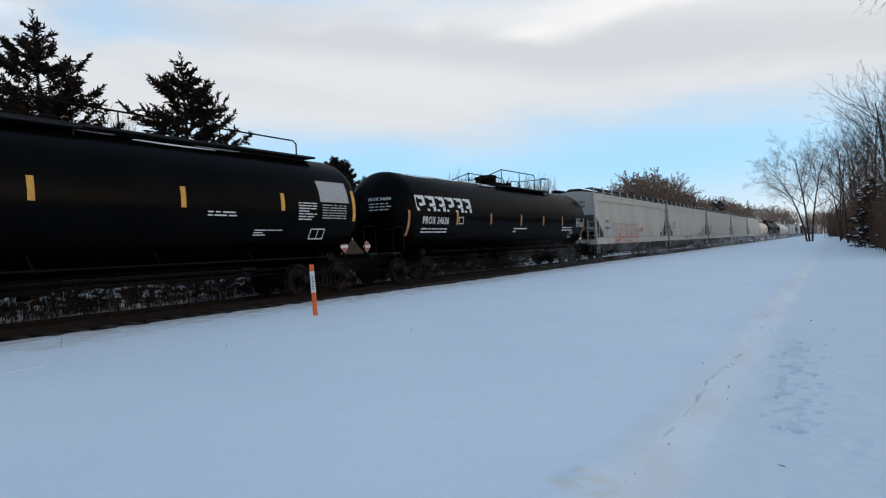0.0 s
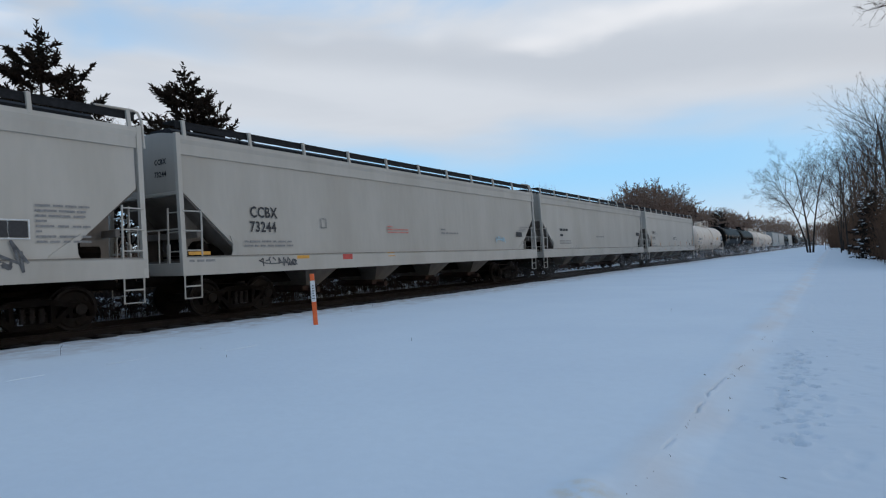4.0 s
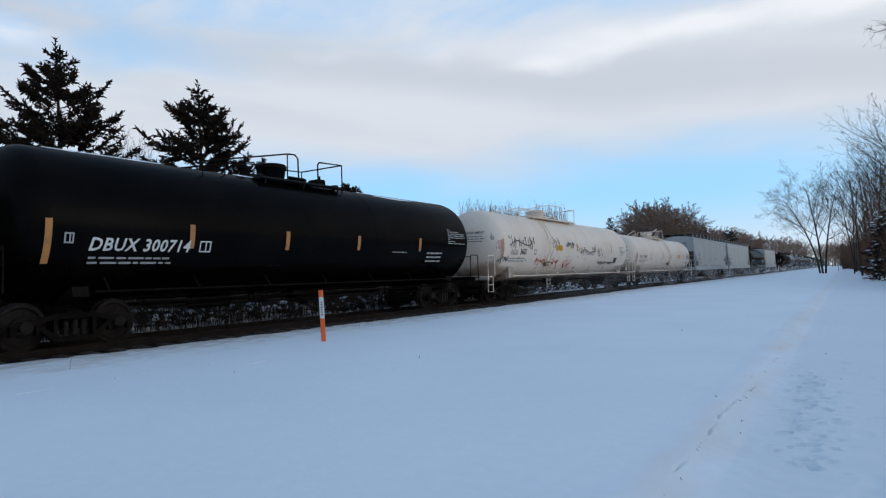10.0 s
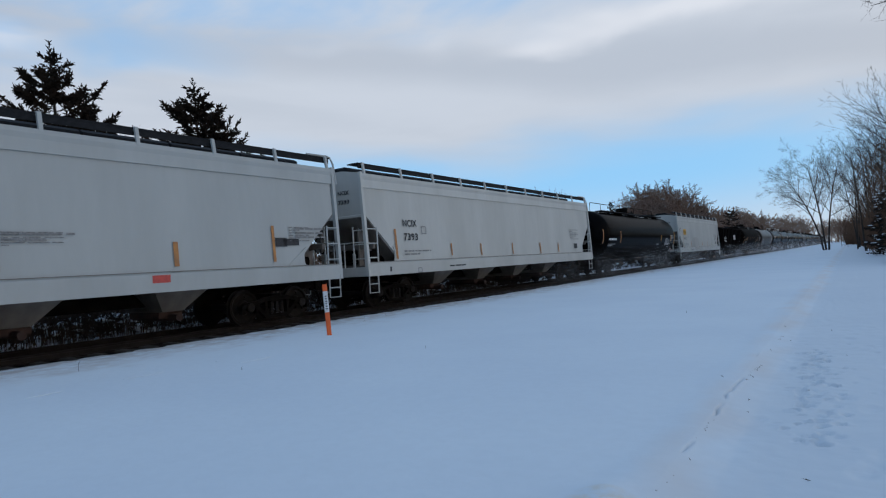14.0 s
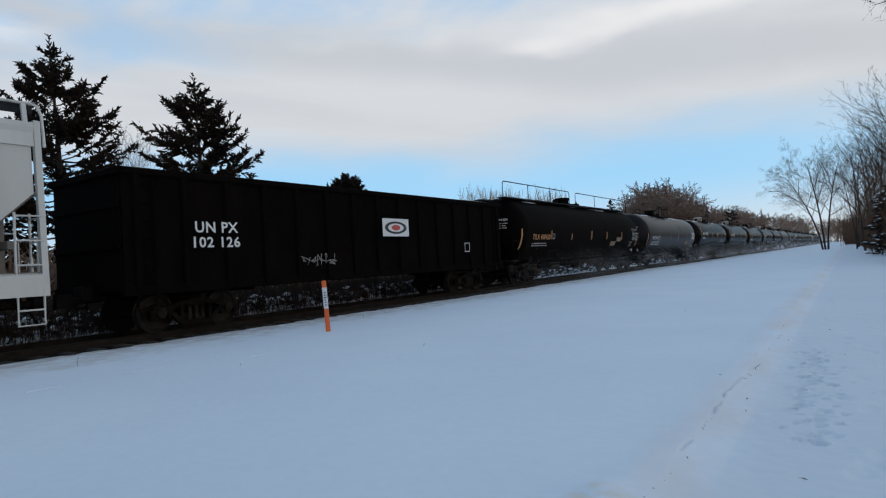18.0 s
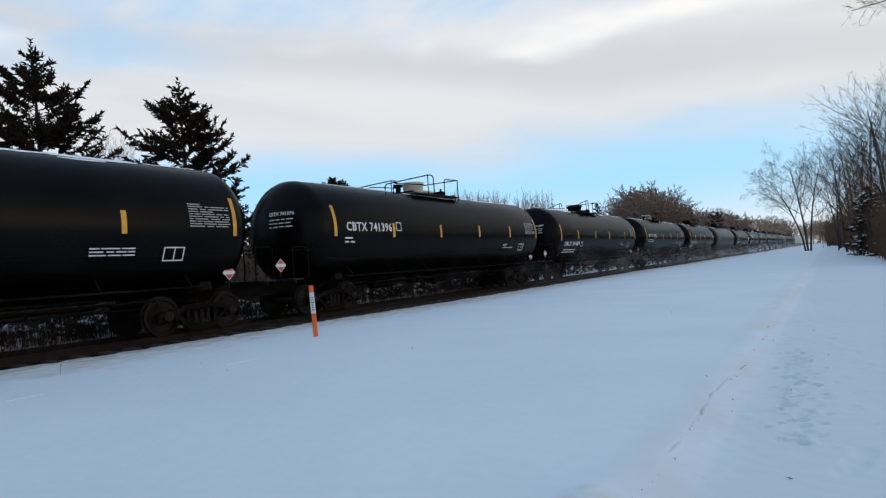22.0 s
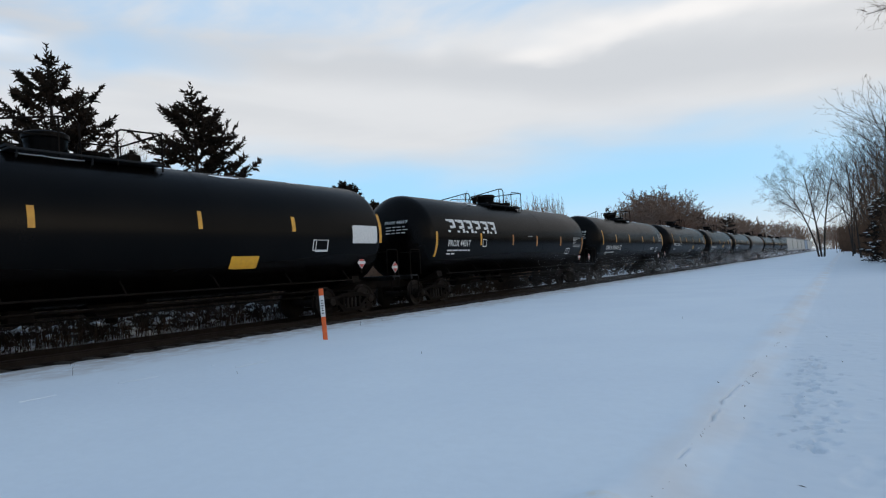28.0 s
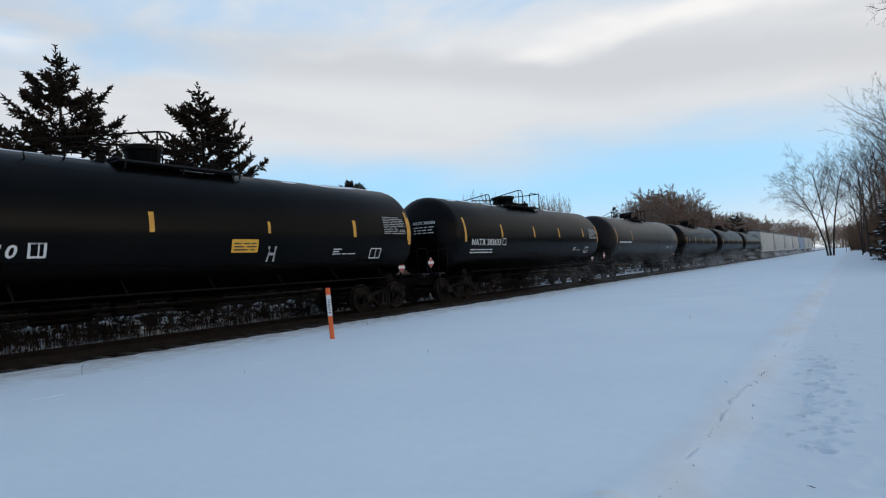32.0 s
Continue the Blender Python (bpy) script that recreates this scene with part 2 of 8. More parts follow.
GONDOLA = material("brown_black_gondola_paint", (0.0036, 0.0024, 0.0021), 0.8, spec=0.02, second=(0.0062, 0.0045, 0.004), scale=1.6, fine=0.4, fine_scale=14, bump=0.15, bump_scale=12, stretch=(1, 1, 0.4))
BROWN_BLACK = material("matt_brown_black_paint", (0.0030, 0.0021, 0.0018), 0.75, spec=0.03, second=(0.0066, 0.0045, 0.0036), scale=0.9, fine=0.4, fine_scale=14, bump=0.08, stretch=(1, 1, 0.4))
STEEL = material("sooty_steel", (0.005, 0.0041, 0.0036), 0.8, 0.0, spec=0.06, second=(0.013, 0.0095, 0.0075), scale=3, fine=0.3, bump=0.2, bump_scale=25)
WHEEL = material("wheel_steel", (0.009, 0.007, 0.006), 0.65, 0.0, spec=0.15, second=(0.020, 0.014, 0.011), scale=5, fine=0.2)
GRATE = material("walkway_grating", (0.012, 0.013, 0.015), 0.7, 0.0, spec=0.15, second=(0.022, 0.023, 0.025), scale=12, fine=0.3)
CREAM = material("cream_valve_housing", (0.62, 0.55, 0.45), 0.55, second=(0.5, 0.43, 0.34), scale=4)
YELLOW = material("yellow_reflector", (0.72, 0.36, 0.035), 0.45, second=(0.55, 0.25, 0.03), scale=5, fine=0.15)
ORANGE_STRIPE = material("dirty_orange_reflector", (0.50, 0.21, 0.05), 0.55, second=(0.35, 0.16, 0.06), scale=5, fine=0.2)
WHITE_MARK = material("white_stencil_paint", (0.72, 0.72, 0.70), 0.6, second=(0.58, 0.58, 0.56), scale=20, fine=0.2, fine_scale=90)
DULL_MARK = material("dull_white_stencil_paint", (0.42, 0.42, 0.41), 0.65, second=(0.30, 0.30, 0.29), scale=20, fine=0.3, fine_scale=90)
BLACK_MARK = material("black_stencil_paint", (0.012, 0.013, 0.015), 0.6, second=(0.026, 0.026, 0.03), scale=20)
GREY_MARK = material("grey_stencil_paint", (0.17, 0.165, 0.16), 0.65, second=(0.28, 0.27, 0.26), scale=20)
YELLOW_PLATE = material("yellow_sticker", (0.78, 0.41, 0.022), 0.5, second=(0.68, 0.34, 0.03), scale=8)
RED_MARK = material("red_paint", (0.55, 0.07, 0.05), 0.6, second=(0.42, 0.06, 0.05), scale=15)
PINK_SPRAY = material("faded_red_spray_paint", (0.52, 0.13, 0.10), 0.7, second=(0.56, 0.28, 0.23), scale=6)
BLUE_SPRAY = material("faded_blue_spray_paint", (0.30, 0.47, 0.55), 0.7, second=(0.45, 0.55, 0.58), scale=6)
BLACK_SPRAY = material("black_spray_paint", (0.05, 0.05, 0.055), 0.7, second=(0.14, 0.14, 0.14), scale=6)
POST_ORANGE = material("orange_marker_plastic", (0.80, 0.135, 0.02), 0.45, second=(0.70, 0.11, 0.02), scale=6)
POST_WHITE = material("white_marker_label", (0.72, 0.72, 0.72), 0.5, scale=20)
NEEDLE = material("spruce_needles", (0.018, 0.0165, 0.013), 0.85, spec=0.06, second=(0.036, 0.024, 0.017), scale=1.2, spot=0.5)
BARK = material("bark", (0.06, 0.048, 0.040), 0.9, spec=0.2, second=(0.035, 0.029, 0.025), scale=4, bump=0.6, stretch=(1, 1, 0.3))
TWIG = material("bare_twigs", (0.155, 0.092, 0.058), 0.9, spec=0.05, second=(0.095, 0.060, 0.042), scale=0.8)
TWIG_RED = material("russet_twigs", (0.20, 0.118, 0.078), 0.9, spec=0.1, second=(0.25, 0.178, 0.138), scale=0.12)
# twig colour lightened for distant haze; hedge and thicket share it
PALE_TWIG = material("haze_pale_twigs", (0.30, 0.195, 0.135), 0.95, spec=0.05, second=(0.21, 0.14, 0.10), scale=0.05)
GRIME = material("brown_grime", (0.16, 0.10, 0.06), 0.8, second=(0.30, 0.22, 0.15), scale=3, fine=0.3, fine_scale=20)
PALE_GRIME = material("thin_brown_grime", (0.40, 0.32, 0.24), 0.8, second=(0.55, 0.47, 0.38), scale=3, fine=0.3, fine_scale=20)
RUST = material("red_brown_rust", (0.060, 0.026, 0.016), 0.85, second=(0.028, 0.016, 0.012), scale=4, fine=0.3, fine_scale=20)
SOOT = material("dark_road_grime", (0.07, 0.055, 0.045), 0.8, second=(0.12, 0.095, 0.075), scale=3, fine=0.3, fine_scale=20)
WEED = material("dry_weeds", (0.075, 0.053, 0.040), 0.95, spec=0.1, second=(0.040, 0.030, 0.024), scale=1.5)


def stained(base, name):
    """White tank paint with rusty grime baked on the belly and round the lower ends."""
    m = base.copy()
    m.name = name
    N, L = m.node_tree.nodes, m.node_tree.links
    p = N["Principled BSDF"]
    col = p.inputs["Base Color"].links[0].from_socket
    tc, sp, mp, nz = (N.new("ShaderNode" + k) for k in ("TexCoord", "SeparateXYZ", "Mapping", "TexNoise"))
    L.new(tc.outputs["Object"], sp.inputs[0])
    L.new(tc.outputs["Object"], mp.inputs["Vector"])
    mp.inputs["Scale"].default_value = (1, 0.45, 1)
    L.new(mp.outputs[0], nz.inputs["Vector"])
    nz.inputs["Scale"].default_value, nz.inputs["Detail"].default_value = 1.3, 7

    def op(kind, a, b):
        n = N.new("ShaderNodeMath")
        n.operation = kind
        for i, v in enumerate((a, b)):
            if isinstance(v, (int, float)):
                n.inputs[i].default_value = v
            else:
                L.new(v, n.inputs[i])
        return n.outputs[0]

    ends = op("MULTIPLY", op("MAXIMUM", op("SUBTRACT", op("ABSOLUTE", sp.outputs["Y"], 0), 7.0), 0.0), 0.30)
    reach = op("ADD", op("ADD", ends, op("MULTIPLY", op("SUBTRACT", nz.outputs["Fac"], 0.5), 1.3)), 1.14)
    mr = N.new("ShaderNodeMapRange")
    mr.interpolation_type = "SMOOTHSTEP"
    mr.inputs["From Min"].default_value, mr.inputs["From Max"].default_value, mr.inputs["To Max"].default_value = -0.12, 0.45, 0.75
    L.new(op("SUBTRACT", reach, sp.outputs["Z"]), mr.inputs["Value"])
    n = N.new("ShaderNodeMix")
    n.data_type = "RGBA"
    L.new(mr.outputs["Result"], n.inputs["Factor"])
    socks = [i for i in n.inputs if i.type == "RGBA"]
    L.new(col, socks[0])
    socks[1].default_value = (0.17, 0.09, 0.048, 1)
    L.new([o for o in n.outputs if o.type == "RGBA"][0], p.inputs["Base Color"])
    return m


STAINED_TANK = stained(WHITE_TANK, "grimy_white_tank_paint")


def field_material():
    """Snow of the field: soft drifts, a brown tinge beside the path, grey grit along the ballast."""
    m = SNOW.copy()
    m.name = "field_snow"
    N, L = m.node_tree.nodes, m.node_tree.links
    p = N["Principled BSDF"]
    col = p.inputs["Base Color"].links[0].from_socket
    tc, sp = N.new("ShaderNodeTexCoord"), N.new("ShaderNodeSeparateXYZ")
    L.new(tc.outputs["Object"], sp.inputs[0])

    def op(kind, a, b):
        n = N.new("ShaderNodeMath")
        n.operation = kind
        for i, v in enumerate((a, b)):
            if isinstance(v, (int, float)):
                n.inputs[i].default_value = v
            else:
                L.new(v, n.inputs[i])
        return n.outputs[0]

    def grain(scale, stretch, detail=5):
        mp, n = N.new("ShaderNodeMapping"), N.new("ShaderNodeTexNoise")
        mp.inputs["Scale"].default_value = stretch
        L.new(tc.outputs["Object"], mp.inputs["Vector"])
        L.new(mp.outputs[0], n.inputs["Vector"])
        n.inputs["Scale"].default_value, n.inputs["Detail"].default_value = scale, detail
        return n.outputs["Fac"]

    def ramp(v, lo, hi, top):
        n = N.new("ShaderNodeMapRange")
        n.interpolation_type = "SMOOTHSTEP"
        n.inputs["From Min"].default_value, n.inputs["From Max"].default_value, n.inputs["To Max"].default_value = lo, hi, top
        L.new(v, n.inputs["Value"])
        return n.outputs["Result"]

    def blend(f, a, b):
        n = N.new("ShaderNodeMix")
        n.data_type = "RGBA"
        L.new(f, n.inputs["Factor"])
        socks = [i for i in n.inputs if i.type == "RGBA"]
        L.new(a, socks[0])
        socks[1].default_value = (*b, 1)
        return [o for o in n.outputs if o.type == "RGBA"][0]

    x = sp.outputs["X"]
    sway = op("MULTIPLY", op("SUBTRACT", grain(0.8, (1, 1, 1), 3), 0.5), 0.7)
    band = op("ABSOLUTE", op("ADD", op("ADD", x, 1.02), sway), 0.0)
    tinge = op("MULTIPLY", ramp(op("SUBTRACT", 0.42, band), 0.0, 0.40, 0.48), ramp(grain(1.3, (1, 0.5, 1), 3), 0.25, 0.70, 1.0))
    col = blend(tinge, col, (0.72, 0.64, 0.58))
    y = sp.outputs["Y"]
    spot = op("ADD", op("POWER", op("ADD", x, 1.28), 2.0), op("MULTIPLY", op("POWER", op("SUBTRACT", y, 3.42), 2.0), 1.6))
    col = blend(op("MULTIPLY", ramp(op("SUBTRACT", 0.07, spot), 0.0, 0.07, 0.8), ramp(grain(6.0, (1, 1, 1)), 0.32, 0.6, 1.0)), col, (0.74, 0.64, 0.48))
    near = op("SUBTRACT", op("ADD", op("MULTIPLY", x, -1.0), op("MULTIPLY", op("SUBTRACT", grain(1.6, (1, 1, 1), 6), 0.5), 2.6)), 10.2)
    col = blend(op("MULTIPLY", ramp(near, 0.0, 2.1, 0.9), ramp(grain(5.0, (1, 0.7, 1)), 0.25, 0.60, 1.0)), col, (0.52, 0.475, 0.445))
    col = blend(ramp(x, -0.95, -0.55, 0.6), col, (0.70, 0.745, 0.785))
    L.new(col, p.inputs["Base Color"])
    return m


FIELD = field_material()


def dust_material():
    """Blown powder snow: white, mostly clear, thicker in gusts and near the ground."""
    m = bpy.data.materials.new("powder_snow_haze")
    m.use_nodes = True
    N, L = m.node_tree.nodes, m.node_tree.links
    N.clear()
    out, mixer, clear, white = (N.new("ShaderNode" + k) for k in ("OutputMaterial", "MixShader", "BsdfTransparent", "BsdfDiffuse"))
    white.inputs["Color"].default_value = (0.85, 0.87, 0.9, 1)
    tc, mp, nz, sp = (N.new("ShaderNode" + k) for k in ("TexCoord", "Mapping", "TexNoise", "SeparateXYZ"))
    L.new(tc.outputs["Object"], mp.inputs["Vector"])
    mp.inputs["Scale"].default_value = (1, 0.22, 0.9)
    nz.inputs["Scale"].default_value, nz.inputs["Detail"].default_value = 1.1, 6
    L.new(mp.outputs[0], nz.inputs["Vector"])
    L.new(tc.outputs["Object"], sp.inputs[0])
    low, gust, mul = N.new("ShaderNodeMapRange"), N.new("ShaderNodeMapRange"), N.new("ShaderNodeMath")
    low.interpolation_type = "SMOOTHSTEP"
    for k, v in (("From Min", 0.0), ("From Max", 2.3), ("To Min", 1.0), ("To Max", 0.0)):
        low.inputs[k].default_value = v
    for k, v in (("From Min", 0.36), ("From Max", 0.74), ("To Min", 0.0), ("To Max", 1.0)):
        gust.inputs[k].default_value = v
    # denser with distance, so the veil also paints haze over the far cars
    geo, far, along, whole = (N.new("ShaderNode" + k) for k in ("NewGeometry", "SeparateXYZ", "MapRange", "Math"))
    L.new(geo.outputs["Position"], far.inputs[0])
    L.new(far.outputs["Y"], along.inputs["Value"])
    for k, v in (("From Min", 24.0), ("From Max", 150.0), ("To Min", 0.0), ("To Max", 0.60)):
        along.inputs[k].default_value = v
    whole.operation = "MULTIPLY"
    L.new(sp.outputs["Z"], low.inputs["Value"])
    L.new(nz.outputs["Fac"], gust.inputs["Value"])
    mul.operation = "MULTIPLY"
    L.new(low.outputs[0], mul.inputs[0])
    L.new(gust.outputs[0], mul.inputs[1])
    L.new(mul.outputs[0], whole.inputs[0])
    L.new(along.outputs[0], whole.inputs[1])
    L.new(whole.outputs[0], mixer.inputs["Fac"])
    L.new(clear.outputs[0], mixer.inputs[1])
    L.new(white.outputs[0], mixer.inputs[2])
    L.new(mixer.outputs[0], out.inputs["Surface"])
    return m


POWDER = dust_material()


# ---- mesh tools ----
class Shape:
    """Gathers the faces of one part."""

    def __init__(self):
        self.v, self.f = [], []

    def add(self, verts, faces):
        n = len(self.v)
        self.v += [tuple(p) for p in verts]
        self.f += [tuple(i + n for i in f) for f in faces]
        return self

    def box(self, c, s, chamfer=0.0):
        x, y, z = (k / 2 for k in s)
        if not chamfer:
            vs = [(c[0] + a * x, c[1] + b * y, c[2] + d * z) for a in (-1, 1) for b in (-1, 1) for d in (-1, 1)]
            return self.add(vs, [(0, 1, 3, 2), (4, 6, 7, 5), (0, 4, 5, 1), (2, 3, 7, 6), (0, 2, 6, 4), (1, 5, 7, 3)])
        k = min(chamfer, x * 0.9, y * 0.9, z * 0.9)
        prof = [(-x + k, -z), (x - k, -z), (x, -z + k), (x, z - k), (x - k, z), (-x + k, z), (-x, z - k), (-x, -z + k)]
        rings = [(-y, (x - k) / x, (z - k) / z), (-y + k, 1, 1), (y - k, 1, 1), (y, (x - k) / x, (z - k) / z)]
        vs = [(c[0] + p[0] * a, c[1] + yy, c[2] + p[1] * b) for yy, a, b in rings for p in prof]
        fs = [(r * 8 + i, r * 8 + (i + 1) % 8, r * 8 + 8 + (i + 1) % 8, r * 8 + 8 + i) for r in range(3) for i in range(8)]
        fs += [tuple(range(7, -1, -1)), tuple(range(24, 32))]
        return self.add(vs, fs)

    def prism(self, poly, axis, lo, hi):
        """A polygon given in the two other axes, carried along axis from lo to hi."""
        def at(p, k):
            return {"x": (k, p[0], p[1]), "y": (p[0], k, p[1]), "z": (p[0], p[1], k)}[axis]
        n = len(poly)
        vs = [at(p, lo) for p in poly] + [at(p, hi) for p in poly]
        fs = [(i, (i + 1) % n, n + (i + 1) % n, n + i) for i in range(n)] + [tuple(range(n - 1, -1, -1)), tuple(range(n, 2 * n))]
        return self.add(vs, fs)

    def tube(self, pts, r, seg=6, r_end=None):
        pts = [Vector(p) for p in pts]
        n = len(pts)
        vs, fs = [], []
        for i, p in enumerate(pts):
            d = (pts[min(i + 1, n - 1)] - pts[max(i - 1, 0)]).normalized()
            u = d.cross(Vector((0, 0, 1)))
            if u.length < 0.05:
                u = d.cross(Vector((1, 0, 0)))
            u.normalize()
            w = d.cross(u)
            rr = r if r_end is None else r + (r_end - r) * i / (n - 1)
            vs += [p + rr * (math.cos(a) * u + math.sin(a) * w) for a in (2 * math.pi * k / seg for k in range(seg))]
        for i in range(n - 1):
            for k in range(seg):
                a, b = i * seg + k, i * seg + (k + 1) % seg
                fs.append((a, b, b + seg, a + seg))
        fs += [tuple(range(seg - 1, -1, -1)), tuple(range((n - 1) * seg, n * seg))]
        return self.add(vs, fs)

    def lathe(self, prof, c, axis="y", seg=24, caps=True):
        """Rings (along, radius) round an axis through c."""
        vs, fs = [], []
        for h, r in prof:
            for k in range(seg):
                a = 2 * math.pi * k / seg
                p, q = r * math.cos(a), r * math.sin(a)
                vs.append({"x": (c[0] + h, c[1] + p, c[2] + q), "y": (c[0] + p, c[1] + h, c[2] + q), "z": (c[0] + p, c[1] + q, c[2] + h)}[axis])
        for i in range(len(prof) - 1):
            for k in range(seg):
                a, b = i * seg + k, i * seg + (k + 1) % seg
                fs.append((a, b, b + seg, a + seg))
        if caps:
            fs += [tuple(range(seg - 1, -1, -1)), tuple(range((len(prof) - 1) * seg, len(prof) * seg))]
        return self.add(vs, fs)

    def mesh(self, name, smooth=False):
        me = bpy.data.meshes.new(name)
        me.from_pydata(self.v, [], self.f)
        bm = bmesh.new()
        bm.from_mesh(me)
        bmesh.ops.recalc_face_normals(bm, faces=bm.faces)
        if smooth:
            for f in bm.faces:
                f.smooth = True
            for e in bm.edges:
                if len(e.link_faces) == 2 and e.calc_face_angle(0) > radians(35):
                    e.smooth = False
        bm.to_mesh(me)
        bm.free()
        return me


MESHES = {}


def kept(key, make, smooth=False):
    """The mesh of that key, made once and shared by all alike parts."""
    if key not in MESHES:
        MESHES[key] = make().mesh(key.split(":")[0], smooth)
    return MESHES[key]


def part(name, data, mat, parent=None, label="", m=None):
    if isinstance(data, Shape):
        data = data.mesh(name)
    ob = new(name, data)
    if mat is not None:
        if not data.materials:
            data.materials.append(mat)
        elif data.materials[0] != mat:
            ob.material_slots[0].link = "OBJECT"
            ob.material_slots[0].material = mat
    if parent:
        ob.parent = parent
    if m is not None:
        ob.matrix_basis = m
    return tagged(ob, label)


def at(x, y, z):
    return Matrix.Translation((x, y, z))

# ---- ground and track ----
TRACK_X, GROUND_Z = -14.2, -0.15


def snow_height(x, y):
    """The snow: a trodden path with a low bank along it, a smooth field, the fall behind the track."""
    z = GROUND_Z
    n1 = noise.noise((x * 0.11, y * 0.07, 0.3)) * 0.05
    n2 = noise.noise((x * 0.6, y * 0.25, 4.3)) * 0.018
    z += n1 + n2
    bank = math.exp(-((x + 1.25 + 0.12 * noise.noise((y * 0.5, 0, 9))) / 0.16) ** 2)
    z += bank * (0.016 + 0.02 * noise.noise((y * 0.9, 2.0, 1)))
    if x > -1.16:
        k = max(0, min(1, (x + 1.1) / 0.3))
        z -= 0.05 * k
        z += 0.009 * k * noise.noise((x * 3.1, y * 3.1, 7)) + 0.006 * k * noise.noise((x * 8, y * 8, 2))
        # the trodden edge has split along a ragged line
        c = x + 1.09 + 0.035 * noise.noise((y * 1.3, 0, 2)) + 0.022 * noise.noise((y * 5.0, 4, 2))
        if abs(c) < 0.06:
            g = max(0.0, min(1.0, -0.10 + 2.4 * noise.noise((y * 2.1, 3.3, 0)))) * (1.0 if 4.5 < y < 9.0 else 0.0)
            z -= g * 0.036 * math.exp(-(c / 0.008) ** 2) - g * 0.006 * math.exp(-((c - 0.04) / 0.02) ** 2)
    z += 0.035 * math.exp(-((x + 1.33) ** 2 + (y - 3.55) ** 2) / 0.022)
    if x < -9:
        z += 0.04 * min(1, (-9 - x) / 3)
    edge = -12.35 + 0.16 * noise.noise((y * 0.7, 5, 5)) + 0.10 * noise.noise((y * 2.3, 1, 5))
    if x < edge:
        z -= min(0.30, (edge - x) * 0.9)
    if x < -15.55:
        k = min(1.0, (-15.75 - x + 0.25 * noise.noise((y * 1.1, 7, 1))) / 0.4)
        if k > 0:
            z += k * (0.25 + 0.09 * noise.noise((x * 1.2, y * 0.9, 6)))
    if x < -17:
        z -= min(1.2, (-17 - x) * 0.12)
        z += 0.25 * noise.noise((x * 0.35, y * 0.35, 3))
    return z


def graded(lo, hi, fine_lo, fine_hi, step, grow):
    out, x, s = [], fine_lo, step
    while x < fine_hi:
        out.append(x)
        x += step
    a, s = fine_hi, step
    while a < hi:
        out.append(a)
        s *= grow
        a += s
    out.append(hi)
    b, s = fine_lo - step, step
    low = []
    while b > lo:
        low.append(b)
        s *= grow
        b -= s
    low.append(lo)
    return low[::-1] + out


def ground():
    xs = sorted(set(graded(-2600, -13.5, -13.6, -13.5, 0.1, 1.16) + [-13.4 + 0.15 * i for i in range(12)] + [-11.6 + 0.32 * i for i in range(31)] + [-1.65 + 0.045 * i for i in range(11)] + [-1.165 + 0.011 * i for i in range(16)] + [-0.98 + 0.026 * i for i in range(52)] + [0.37 + 0.05 * i for i in range(20)] + graded(1.35, 2600, 1.35, 1.4, 0.06, 1.16)))
    ys = graded(-300, 4200, 2.4, 11, 0.036, 1.04)
    vs = [(x, y, snow_height(x, y) if abs(x) < 400 and y < 900 else GROUND_Z - 1.2) for y in ys for x in xs]
    # footprints trodden into the path
    arr = np.array(vs)
    rnd = random.Random(31)
    prints = [(rnd.gauss(-0.15, 0.34), 2.6 + 16 * rnd.random() ** 1.2, rnd.uniform(-0.5, 0.5), 0.07, 0.14, rnd.uniform(0.006, 0.016), 2) for i in range(40)]
    # a much trodden patch: many small sharp dents
    for i in range(170):
        py = 5.2 + 4.6 * rnd.random()
        prints.append((rnd.gauss(-0.37 - 0.03 * (py - 7), 0.11), py, rnd.uniform(-0.6, 0.6), rnd.uniform(0.02, 0.06), rnd.uniform(0.018, 0.045), rnd.uniform(0.014, 0.040), 3))
    for i in range(40):
        prints.append((rnd.uniform(-0.85, 0.9), 3.2 + 8 * rnd.random(), rnd.uniform(-0.6, 0.6), rnd.uniform(0.02, 0.04), rnd.uniform(0.015, 0.03), rnd.uniform(0.012, 0.028), 3))
    for px, py, turn, wx, wy, deep, sharp in prints:
        if px < -0.9 or px > 1.4:
            continue
        near = (abs(arr[:, 0] - px) < 0.3) & (abs(arr[:, 1] - py) < 0.4)
        dx, dy = arr[near, 0] - px, arr[near, 1] - py
        u, v = dx * math.cos(turn) + dy * math.sin(turn), dy * math.cos(turn) - dx * math.sin(turn)
        q = (u / wx) ** 2 + (v / wy) ** 2
        arr[near, 2] += -deep * np.exp(-q ** sharp) + deep * 0.3 * np.exp(-((np.sqrt(q) - 1.4) / 0.3) ** 2)
    vs = [tuple(p) for p in arr]
    w = len(xs)
    fs = [(j * w + i, j * w + i + 1, (j + 1) * w + i + 1, (j + 1) * w + i) for j in range(len(ys) - 1) for i in range(w - 1)]
    me = bpy.data.meshes.new("ground")
    me.from_pydata(vs, [], fs)
    for p in me.polygons:
        p.use_smooth = True
    ob = new("ground", me)
    me.materials.append(FIELD)
    return tagged(ob, "wide field of smooth fresh snow beside the railway", "ground", kind="structure")


